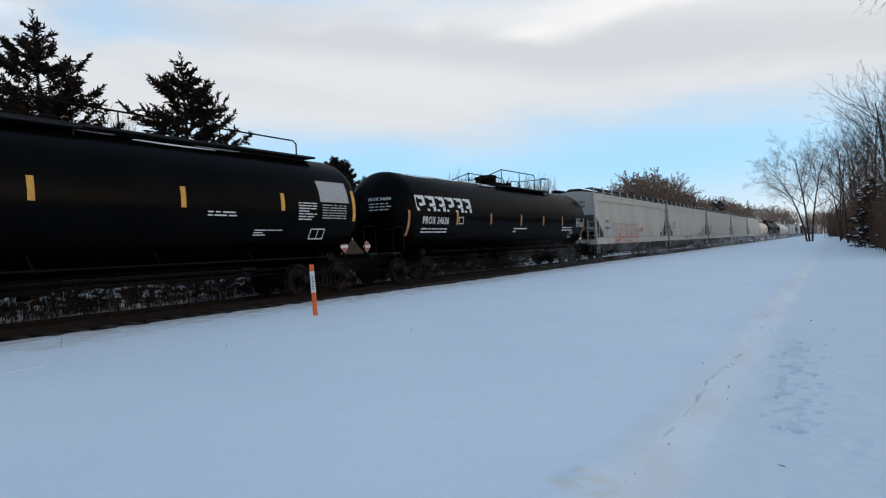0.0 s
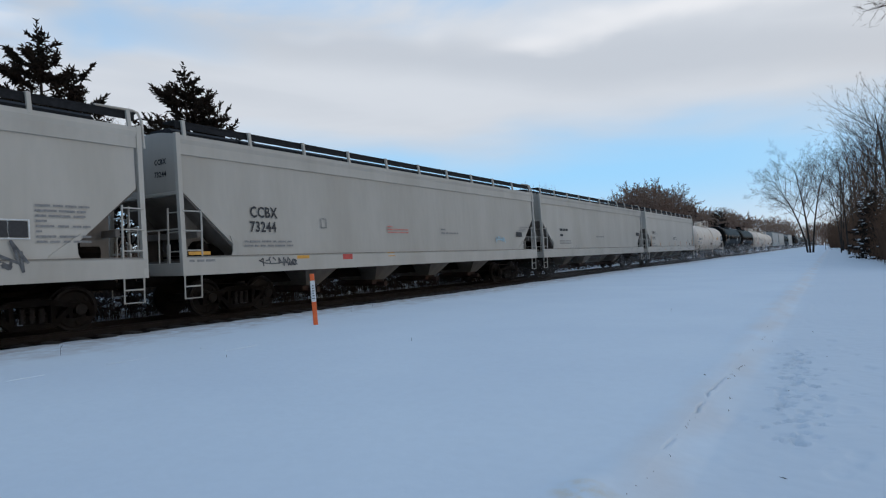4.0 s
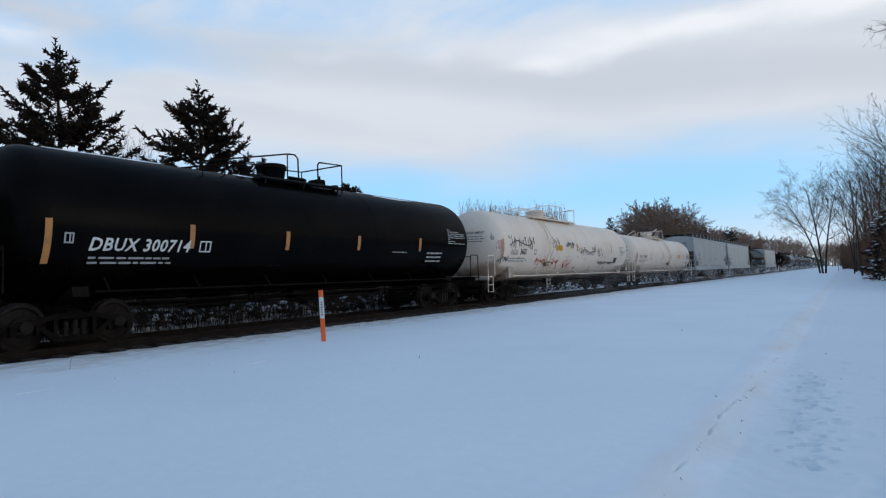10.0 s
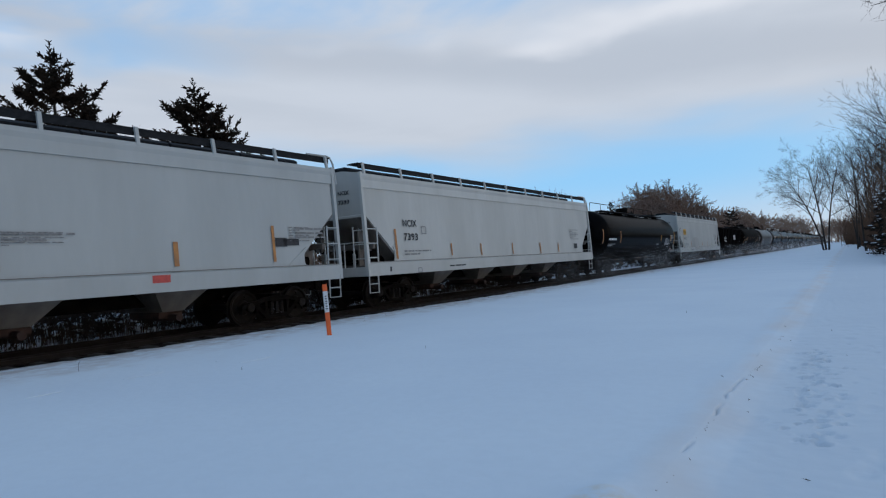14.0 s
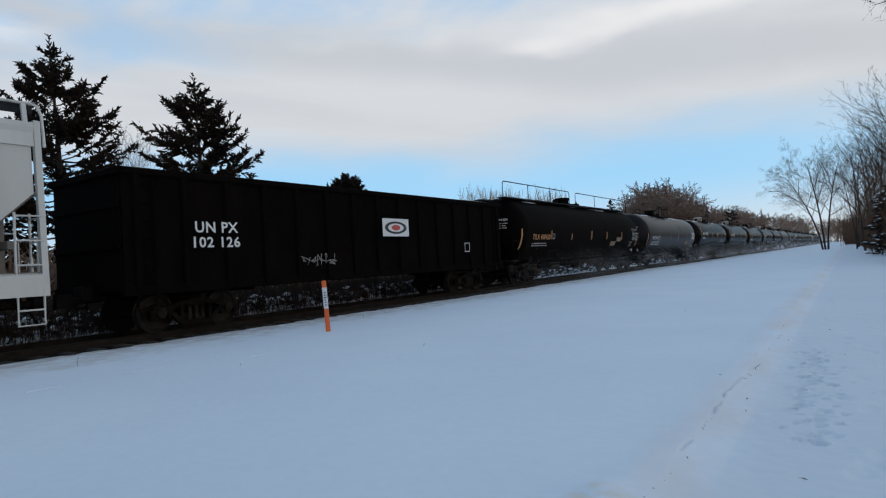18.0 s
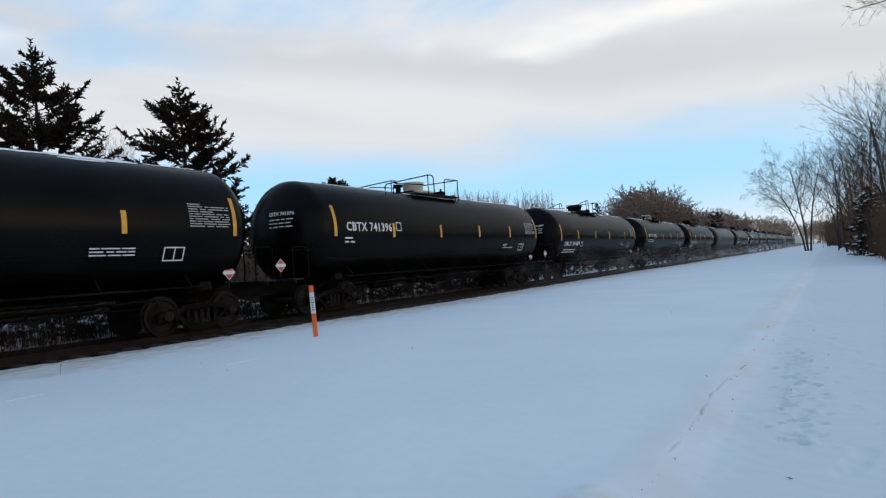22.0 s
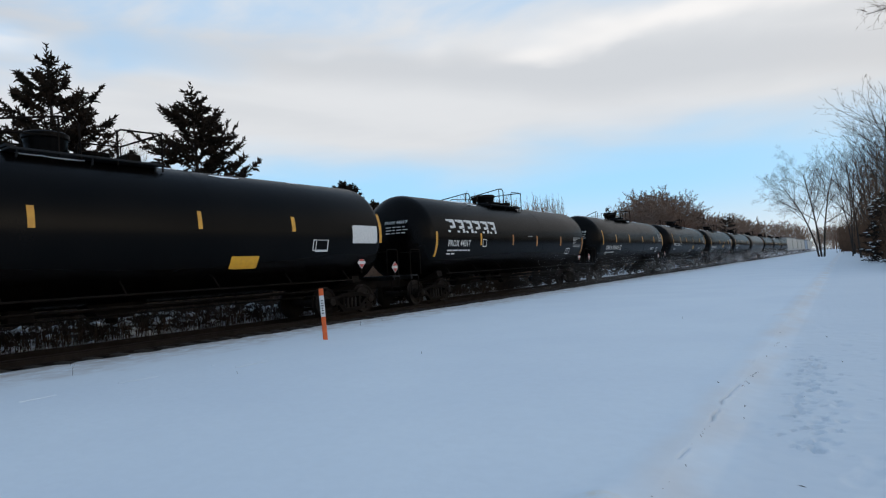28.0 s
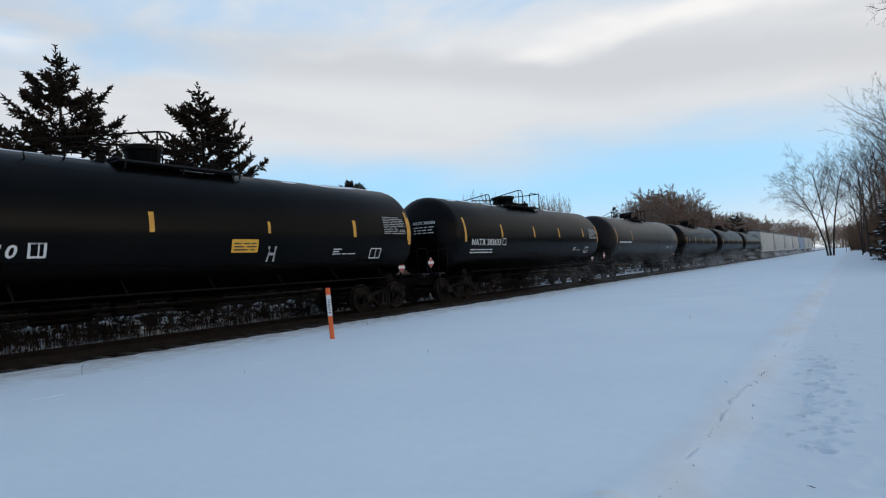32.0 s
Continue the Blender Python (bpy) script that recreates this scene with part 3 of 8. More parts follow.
def track():
    bed = Shape()
    n = 420
    rows = []
    ys = graded(-60, 900, -6, 60, 0.35, 1.05)
    prof = [(-2.6, -0.62), (-1.75, -0.24), (-0.6, -0.20), (0.6, -0.20), (1.42, -0.21), (1.80, -0.32), (2.5, -0.55)]
    for y in ys:
        rows.append([(TRACK_X + x + 0.05 * noise.noise((x, y * 1.7, 1)), y, z + 0.035 * noise.noise((x * 3, y * 3, 0))) for x, z in prof])
    k = len(prof)
    vs = [p for r in rows for p in r]
    fs = [(j * k + i, j * k + i + 1, (j + 1) * k + i + 1, (j + 1) * k + i) for j in range(len(ys) - 1) for i in range(k - 1)]
    bed.add(vs, fs)
    ob = new("track_bed", bed.mesh("track_bed", True))
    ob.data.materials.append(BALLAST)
    tagged(ob, "dark crushed stone ballast bed with blown snow", "track bed", kind="structure")
    rail_prof = [(-0.07, -0.165), (0.07, -0.165), (0.07, -0.145), (0.012, -0.125), (0.012, -0.045), (0.036, -0.035), (0.036, -0.004), (0.028, 0.0),
                 (-0.028, 0.0), (-0.036, -0.004), (-0.036, -0.035), (-0.012, -0.045), (-0.012, -0.125), (-0.07, -0.145)]
    for s in (-1, 1):
        r = Shape().prism(rail_prof, "y", -60, 900)
        o = new("rail", r.mesh("rail"))
        o.matrix_basis = at(TRACK_X + s * 0.753, 0, 0)
        o.data.materials.append(RAIL)
        tagged(o, "rusty steel rail with a worn head", "rail", group="rails of the track", kind="structure")
    tie = kept("tie", lambda: Shape().box((0, 0, 0), (2.6, 0.23, 0.18), 0.015))
    holder = new("ties")
    tagged(holder, "dark creosoted timber ties half sunk in ballast", "railway ties", kind="structure")
    for i in range(290):
        part("tie", tie, TIE, holder, m=at(TRACK_X + random.uniform(-0.03, 0.03), -8 + i * 0.55, -0.235) @ Matrix.Rotation(random.uniform(-0.02, 0.02), 4, "Z"))


def strip(name, label, mat, x0, x1, ys, wobble, seed, lift, gap=0.0):
    """A ragged band of stained snow lying on the field."""
    rnd = random.Random(seed)
    vs, fs = [], []
    cols = 6
    for y in ys:
        a = x0 + wobble * noise.noise((y * 0.8, seed, 0)) + wobble * 0.5 * noise.noise((y * 3.1, seed, 4))
        b = x1 + wobble * noise.noise((y * 0.6, seed, 8)) + wobble * 0.7 * noise.noise((y * 2.4, seed, 12))
        for i in range(cols):
            x = a + (b - a) * i / (cols - 1)
            vs.append((x, y, snow_height(x, y) + lift * (0.2 + 0.8 * math.sin(math.pi * i / (cols - 1)))))
    for j in range(len(ys) - 1):
        if gap and noise.noise((ys[j] * 1.3, seed, 20)) < gap:
            continue
        fs += [(j * cols + i, j * cols + i + 1, (j + 1) * cols + i + 1, (j + 1) * cols + i) for i in range(cols - 1)]
    me = bpy.data.meshes.new(name)
    me.from_pydata(vs, [], fs)
    for p in me.polygons:
        p.use_smooth = True
    me.materials.append(mat)
    return tagged(new(name, me), label, "snow", kind="structure")


ground()
track()
def crumbs():
    """Dark crumbs of earth and ice kicked up along the edge of the path."""
    rnd = random.Random(17)
    s = Shape()
    for i in range(70):
        y = 3.0 + 8.0 * rnd.random()
        if noise.noise((y * 0.9, 3.3, 0)) < 0.16:
            continue
        x = -1.03 - 0.012 * (7.5 - y) + 0.05 * noise.noise((y * 1.4, 0, 2)) + rnd.gauss(0, 0.010)
        q = rnd.uniform(0.003, 0.009)
        z = snow_height(x, y) + 0.002
        ring = [(x + q * rnd.uniform(0.7, 1.3) * math.cos(a), y + q * rnd.uniform(0.8, 2.2) * math.sin(a), z - 0.002) for a in (0, 1.26, 2.51, 3.77, 5.03)]
        s.add(ring + [(x, y, z + q * 0.7)], [(k, (k + 1) % 5, 5) for k in range(5)])
    o = new("path_crumbs", s.mesh("path_crumbs"))
    o.data.materials.append(CRUMB)
    tagged(o, "dark crumbs of earth and ice beside the path", "crumbs", kind="stuff")


crumbs()
for k, (x, a) in enumerate(((-9.05, 3.4), (-8.4, 4.6))):
    strip("wind_ridge", "low wind-blown ridge in the snow", SNOW, x - 0.018, x + 0.018, [a + 0.05 * i for i in range(60)], 0.06, 30 + k, 0.012, gap=0.08)

# ---- railway cars ----
# A car's space: its middle on the rail top, x to the near side, y along the track, z up.
def side_frame_shape():
    s = Shape()
    for lo, hi in ((-0.07, 0.07),):
        s.prism([(-1.16, 0.50), (-1.02, 0.58), (-0.62, 0.62), (-0.36, 0.70), (0.36, 0.70), (0.62, 0.62), (1.02, 0.58), (1.16, 0.50), (1.16, 0.42), (0.70, 0.50),
                 (0.42, 0.585), (-0.42, 0.585), (-0.70, 0.50), (-1.16, 0.42)], "x", lo, hi)
        s.prism([(-0.78, 0.52), (-0.66, 0.52), (-0.32, 0.23), (0.32, 0.23), (0.66, 0.52), (0.78, 0.52), (0.40, 0.135), (-0.40, 0.135)], "x", lo, hi)
        for k in (-1, 1):
            s.prism([(k * 0.33, 0.20), (k * 0.41, 0.20), (k * 0.41, 0.60), (k * 0.33, 0.60)], "x", lo, hi)
            s.prism([(k * 1.16, 0.50), (k * 1.16, 0.30), (k * 1.06, 0.30), (k * 1.04, 0.46)], "x", lo, hi)
            s.prism([(k * 0.74, 0.52), (k * 0.72, 0.30), (k * 0.66, 0.30), (k * 0.64, 0.52)], "x", lo, hi)
    return s


def wheelset_shape():
    s = Shape()
    for k in (-1, 1):
        s.lathe([(k * 0.665, 0.16), (k * 0.675, 0.40), (k * 0.685, 0.492), (k * 0.712, 0.495), (k * 0.722, 0.462), (k * 0.81, 0.455), (k * 0.815, 0.40), (k * 0.775, 0.36),
                 (k * 0.755, 0.20), (k * 0.80, 0.17), (k * 0.81, 0.09)], (0, 0, 0), "x", 28)
        s.lathe([(k * 0.80, 0.085), (k * 1.12, 0.08)], (0, 0, 0), "x", 10)
        for a in (0.4, 2.5, 4.6):
            s.box((k * 0.80, 0.30 * math.cos(a), 0.30 * math.sin(a)), (0.03, 0.09, 0.05))
    s.lathe([(-0.68, 0.10), (0.68, 0.10)], (0, 0, 0), "x", 10)
    return s


def bogie(car, y):
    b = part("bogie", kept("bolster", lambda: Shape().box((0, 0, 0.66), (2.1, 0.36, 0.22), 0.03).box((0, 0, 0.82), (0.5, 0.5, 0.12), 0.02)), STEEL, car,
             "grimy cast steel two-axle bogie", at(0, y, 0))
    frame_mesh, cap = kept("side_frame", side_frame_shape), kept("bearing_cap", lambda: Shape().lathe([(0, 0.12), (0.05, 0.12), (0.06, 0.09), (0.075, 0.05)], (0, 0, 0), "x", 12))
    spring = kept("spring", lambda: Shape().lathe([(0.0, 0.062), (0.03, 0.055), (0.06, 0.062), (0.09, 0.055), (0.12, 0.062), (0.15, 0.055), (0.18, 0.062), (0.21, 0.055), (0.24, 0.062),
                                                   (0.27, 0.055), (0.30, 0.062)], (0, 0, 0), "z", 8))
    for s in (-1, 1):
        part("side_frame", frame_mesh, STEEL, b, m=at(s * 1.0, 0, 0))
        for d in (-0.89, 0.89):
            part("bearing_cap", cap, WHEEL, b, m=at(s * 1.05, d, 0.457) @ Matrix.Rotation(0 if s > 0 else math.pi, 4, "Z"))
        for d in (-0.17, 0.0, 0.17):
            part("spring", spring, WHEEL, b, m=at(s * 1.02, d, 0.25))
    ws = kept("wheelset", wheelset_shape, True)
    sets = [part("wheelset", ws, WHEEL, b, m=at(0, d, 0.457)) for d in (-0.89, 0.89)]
    for d in (-0.4, 0.4):
        part("brake_beam", kept("brake_beam", lambda: Shape().tube([(-0.7, 0, 0.36), (0, 0.05, 0.36), (0.7, 0, 0.36)], 0.035, 6)), STEEL, b, m=at(0, d, 0))
    CAR_WHEELS[car.name] = CAR_WHEELS.get(car.name, []) + sets


def coupler(car, y, s):
    part("coupler", kept("coupler", lambda: Shape().box((0, 0.25, 0), (0.15, 0.7, 0.16), 0.02).prism([(-0.16, 0.58), (0.16, 0.58), (0.17, 0.80), (0.05, 0.88), (0.03, 0.76), (-0.10, 0.76), (-0.17, 0.90)], "z", -0.15, 0.15)),
         STEEL, car, "rusty knuckle coupler", at(0, y, 0.86) @ Matrix.Rotation(0 if s > 0 else math.pi, 4, "Z"))
    part("air_hose", kept("air_hose", lambda: Shape().tube([(0.30, 0.2, 0.80), (0.30, 0.45, 0.70), (0.24, 0.62, 0.45), (0.12, 0.80, 0.36)], 0.022, 6)), STEEL, car,
         m=at(0, y, 0) @ Matrix.Rotation(0 if s > 0 else math.pi, 4, "Z"))


CAR_WHEELS, CARS = {}, []


class Car:
    """A car's empty, and the way its side bulges: face(z) is the distance of the near side from the middle."""

    def __init__(self, name, middle, label, category, face, group):
        self.ob = tagged(new(name), label, category, group)
        self.middle, self.face = middle, face
        CARS.append(self)

    def decal(self, name, shape_faces, mat, label="", lift=0.006, step=0.0):
        """Faces given as (y, z) polygons, laid on the near side."""
        s = Shape()
        for i, poly in enumerate(shape_faces):
            up = lift + step * (i % 25)
            s.add([(self.face(z) + up, y, z) for y, z in poly], [tuple(range(len(poly)))])
        return part(name, s, mat, self.ob, label)

    def bar(self, name, y, z, w, h, mat, label="", lift=0.006):
        n = max(1, int(h / 0.12))
        quads = [[(y, z + h * i / n), (y + w, z + h * i / n), (y + w, z + h * (i + 1) / n), (y, z + h * (i + 1) / n)] for i in range(n)]
        return self.decal(name, quads, mat, label, lift)

    def frame_box(self, y, z, w, h, t, mat, name="stencil_box", cross=0):
        q = [[(y, z), (y + w, z), (y + w, z + t), (y, z + t)], [(y, z + h - t), (y + w, z + h - t), (y + w, z + h), (y, z + h)],
             [(y, z + t), (y + t, z + t), (y + t, z + h - t), (y, z + h - t)], [(y + w - t, z + t), (y + w, z + t), (y + w, z + h - t), (y + w - t, z + h - t)]]
        for i in range(cross):
            k = y + w * (i + 1) / (cross + 1)
            q.append([(k, z + t), (k + t, z + t), (k + t, z + h - t), (k, z + h - t)])
        return self.decal(name, q, mat)

    def text(self, words, y, z, size, mat, width=1.0, name="lettering", label="", slant=0.0, lift=0.007):
        """Lettering of that capital height and width, from y on, its foot at z."""
        cu = bpy.data.curves.new("lettering", "FONT")
        cu.body, cu.size, cu.resolution_u, cu.offset = words, size / 0.70, 2, size * 0.03
        cu.space_character = 1.08
        tmp = bpy.data.objects.new("tmp", cu)
        me = bpy.data.meshes.new_from_object(tmp)
        bpy.data.objects.remove(tmp)
        xs = [v.co.x for v in me.vertices]
        x0, k = min(xs), width / (max(xs) - min(xs))
        for v in me.vertices:
            yy, zz = (v.co.x - x0) * k + slant * v.co.y, v.co.y
            v.co = (self.face(z + zz) + lift, y + yy, z + zz)
        me.materials.clear()
        return part(name, me, mat, self.ob, label)

    def end_text(self, words, x, z, size, mat, surface, width=0.9):
        """Lettering on the end towards the camera; surface(x, z) is that end's y."""
        cu = bpy.data.curves.new("lettering", "FONT")
        cu.body, cu.size, cu.resolution_u, cu.offset = words, size / 0.70, 1, size * 0.04
        tmp = bpy.data.objects.new("tmp", cu)
        me = bpy.data.meshes.new_from_object(tmp)
        bpy.data.objects.remove(tmp)
        xs = [v.co.x for v in me.vertices]
        x0, k = min(xs), width / (max(xs) - min(xs))
        for v in me.vertices:
            px, pz = x + (v.co.x - x0) * k, z + v.co.y
            v.co = (px, surface(px, pz) - 0.008, pz)
        me.materials.clear()
        return part("end_lettering", me, mat, self.ob)

    def head_marks(self, words, mat, length, r=1.65, zc=2.55):
        """The car's mark and rows of small print on the rounded head."""
        def dome(x, z):
            q = min(0.97, ((x * x + (z - zc) ** 2) ** 0.5) / r)
            return -length / 2 + r * 0.52 * (1 - (1 - q * q) ** 0.5)
        self.end_text(words, -0.05, zc + 0.50, 0.11, mat, dome, 0.95)
        s, rnd = Shape(), random.Random(len(words) * 7)
        for i in range(3):
            x = 0.0
            while x < 0.75:
                w, z = rnd.uniform(0.08, 0.25), zc + 0.36 - 0.11 * i
                s.add([(a, dome(a, b) - 0.008, b) for a, b in ((x, z), (x + w, z), (x + w, z + 0.034), (x, z + 0.034))], [(0, 1, 2, 3)])
                x += w + 0.06
        part("small_print", s, mat, self.ob)

    def snow_streaks(self, length, seed, r=1.65, zc=2.55):
        """Thin remains of snow along the crown of the tank."""
        rnd = random.Random(seed)
        s = Shape()
        for i in range(9):
            y, ln, a0 = rnd.uniform(-length / 2 + 1.0, length / 2 - 3.3), rnd.uniform(0.5, 2.3), rnd.uniform(1.10, 1.42)
            n, w = 8, rnd.uniform(0.03, 0.09)
            vs = []
            for k in range(n + 1):
                f = k / n
                g = w * math.sin(math.pi * min(1, max(0.02, f))) * rnd.uniform(0.6, 1.0)
                for a, up in ((a0 - g, 0.004), (a0, 0.022), (a0 + g, 0.004)):
                    vs.append(((r + up) * math.cos(a), y + ln * f, zc + (r + up) * math.sin(a)))
            s.add(vs, [(k * 3 + j, k * 3 + j + 1, k * 3 + j + 4, k * 3 + j + 3) for k in range(n) for j in range(2)])
        tagged(part("snow_streak", s, SNOW, self.ob), "thin streaks of snow on the crown", kind="stuff")

    def rows(self, y, z, w, h, n, mat):
        """Small print that cannot be read: n rows of broken bars filling a box."""
        rnd = random.Random(int(y * 1000 + z * 77))
        n = n if n < 4 else round(n * 1.4)
        pitch = h / n
        quads = []
        for r in range(n):
            x, lo = 0.0, z + h - (r + 1) * pitch + pitch * 0.18
            while x < w - 0.04:
                ln = min(w - x, rnd.uniform(0.10, 0.42))
                quads.append([(y + x, lo), (y + x + ln, lo), (y + x + ln, lo + pitch * 0.42), (y + x, lo + pitch * 0.42)])
                x += ln + rnd.uniform(0.03, 0.07)
                if rnd.random() < 0.12:
                    break
        return self.decal("small_print", quads, mat)

    def stains(self, seed):
        """Small chips and scuffs along the flank."""
        rnd = random.Random(seed)
        half = 8.6
        for i in range(40):
            y, z, q = rnd.uniform(-half, half), rnd.gauss(2.0, 0.12), rnd.uniform(0.03, 0.10)
            ring = [(y + q * rnd.uniform(0.6, 1.4) * math.cos(k), z + 0.45 * q * rnd.uniform(0.5, 1.4) * math.sin(k)) for k in (0, 1.05, 2.1, 3.14, 4.2, 5.24)]
            self.decal("scuff", [ring], rnd.choice((PEELED, PALE_GRIME, PALE_GRIME)), lift=0.004)

    def lower_streaks(self, lo, hi, seed, mat, z=1.35):
        """Slanting pale streaks along the lower flank."""
        rnd = random.Random(seed)
        paths = []
        for i in range(90):
            y, k = rnd.uniform(lo, hi), rnd.uniform(0.10, 0.42)
            b = z + rnd.uniform(-0.12, 0.22)
            paths.append([(y, b), (y + k * rnd.uniform(0.2, 0.55), b + k * 0.55)])
        self.strokes(paths, 0.016, mat, "salt_streaks", "pale slanting streaks")

    def block_word(self, y, z, w, h, mat, letters=6, lift=0.008):
        """A heavy mark as plain slanted blocks."""
        k = w / letters
        quads = []
        for i in range(letters):
            a, b, t, q = y + i * k, y + i * k + k * 0.86, h * 0.24, k * 0.26
            quads += [[(a, z), (a + q, z), (a + q, z + h), (a, z + h)], [(a + q, z + h - t), (b, z + h - t), (b, z + h), (a + q, z + h)],
                      [(b - q, z + h * 0.36), (b, z + h * 0.36), (b, z + h - t), (b - q, z + h - t)], [(a + q, z + h * 0.30), (b - q, z + h * 0.30), (b - q, z + h * 0.50), (a + q, z + h * 0.50)]]
            if i % 3:
                quads += [[(b - q, z), (b, z), (b, z + h * 0.30), (b - q, z + h * 0.30)]]
        return self.decal("block_mark", quads, mat, "bold block-letter mark", lift)

    def oval(self, y, z, w, h):
        ring = [(math.cos(6.283 * i / 20), math.sin(6.283 * i / 20)) for i in range(20)]
        self.decal("logo_ring", [[(y + w * a[0], z + h * a[1]), (y + w * b[0], z + h * b[1]), (y + w * 0.72 * b[0], z + h * 0.68 * b[1]), (y + w * 0.72 * a[0], z + h * 0.68 * a[1])] for a, b in zip(ring, ring[1:] + ring[:1])], BLACK_MARK, lift=0.104)
        self.decal("logo_core", [[(y + w * 0.4 * a[0], z + h * 0.45 * a[1]) for a in ring]], RED_MARK, lift=0.104)

    def tag(self, y, z, w, h, mat, seed=1, style="scrawl", width=0.04):
        """Sprayed scrawl with no letters in it: loops, or puffed outlines."""
        rnd = random.Random(seed)
        paths = []
        if style == "bubble":
            n = max(3, int(w / h / 0.75))
            k = w / n
            for i in range(n):
                a, top = y + i * k, h * rnd.uniform(0.8, 1.0)
                paths.append([(a + k * 0.08, z + rnd.uniform(0, 0.1) * h), (a + k * 0.02, z + top * 0.5), (a + k * 0.10, z + top * 0.92), (a + k * 0.35, z + top), (a + k * 0.85, z + top * 0.95), (a + k * 0.98, z + top * 0.75)])
                paths.append([(a + k * 0.22, z + rnd.uniform(0.0, 0.1) * h), (a + k * 0.28, z + top * 0.42), (a + k * 0.62, z + top * 0.46), (a + k * 0.74, z + top * 0.10), (a + k * 0.95, z + top * 0.06), (a + k * 0.96, z + top * 0.55), (a + k * 0.70, z + top * 0.70), (a + k * 0.45, z + top * 0.72)])
            paths.append([(y + w * i / 8, z + h * rnd.uniform(-0.04, 0.05)) for i in range(9)])
        elif style == "block":
            n = max(3, int(w / h / 0.80))
            k = w / n
            cell = ((0.05, 0.0), (0.0, 0.5), (-0.06, 0.96), (0.45, 1.06), (0.98, 0.93), (0.86, 0.52), (0.97, 0.04), (0.64, 0.03), (0.52, 0.30), (0.34, 0.02), (0.05, 0.0))
            for i in range(n):
                a, c2 = y + i * k, [(p + rnd.uniform(-0.10, 0.10), q + rnd.uniform(-0.10, 0.08)) for p, q in cell]
                c2[-1] = c2[0]
                paths.append([(a + p * k, z + q * h) for p, q in c2])
                e, g = a + k * rnd.uniform(0.28, 0.5), z + h * rnd.uniform(0.5, 0.7)
                paths.append([(e, g), (e + k * 0.25, g + h * rnd.uniform(0.0, 0.15)), (e + k * 0.18, g - h * 0.12), (e, g)])
                if i % 2:
                    paths.append([(a + k * rnd.uniform(0.1, 0.3), z + h * 0.3), (a + k * rnd.uniform(0.6, 0.9), z + h * rnd.uniform(0.2, 0.5))])
            paths.append([(y + w * i / 8, z + h * rnd.uniform(-0.04, 0.03)) for i in range(9)])
        else:
            x = y
            while x < y + w:
                k = rnd.uniform(0.16, 0.4) * h + 0.06
                m = rnd.choice((3, 4, 5, 6))
                paths.append([(x + k * rnd.uniform(-0.2, 1.2), z + h * rnd.uniform(0.02, 0.98)) for j in range(m)])
                x += k * 1.1
            if w > h * 1.6:
                paths.append([(y + w * i / 6, z + h * (0.25 + 0.5 * rnd.random())) for i in range(7)])
        return self.strokes(paths, width, mat, label="sprayed scrawl")

    def strokes(self, paths, width, mat, name="graffiti", label="", lift=0.009):
        quads = []
        for pts in paths:
            for (a, b), (c, d) in zip(pts, pts[1:]):
                ln = math.hypot(c - a, d - b) or 1
                nx, nz = -(d - b) / ln * width / 2, (c - a) / ln * width / 2
                quads.append([(a - nx, b - nz), (c - nx, d - nz), (c + nx, d + nz), (a + nx, b + nz)])
        return self.decal(name, quads, mat, label, lift, 0.0007)

    def placard(self, y, z, mat=None, side=0.27):
        h = side * 0.707
        x = self.face(z) + 0.05
        i = h * 0.90
        p = part("placard", kept("placard", lambda: Shape().prism([(0, -h), (h, 0), (0, h), (-h, 0)], "x", 0, 0.008)), WHITE_MARK, self.ob, "diamond hazard placard, red with a white band", at(x, y, z))
        part("placard_face", kept("placard_face", lambda: Shape().prism([(0, -i), (i * 0.72, -i * 0.28), (-i * 0.72, -i * 0.28)], "x", 0.009, 0.012).prism([(0, i), (i * 0.72, i * 0.28), (-i * 0.72, i * 0.28)], "x", 0.009, 0.012)), RED_MARK, p)
        part("placard_bracket", kept("placard_bracket", lambda: Shape().box((-0.03, 0, -0.14), (0.04, 0.07, 0.40))), STEEL, self.ob, m=at(x, y, z))


def tank_face(r, zc):
    return lambda z: math.sqrt(max(0.0004, r * r - (z - zc) ** 2))


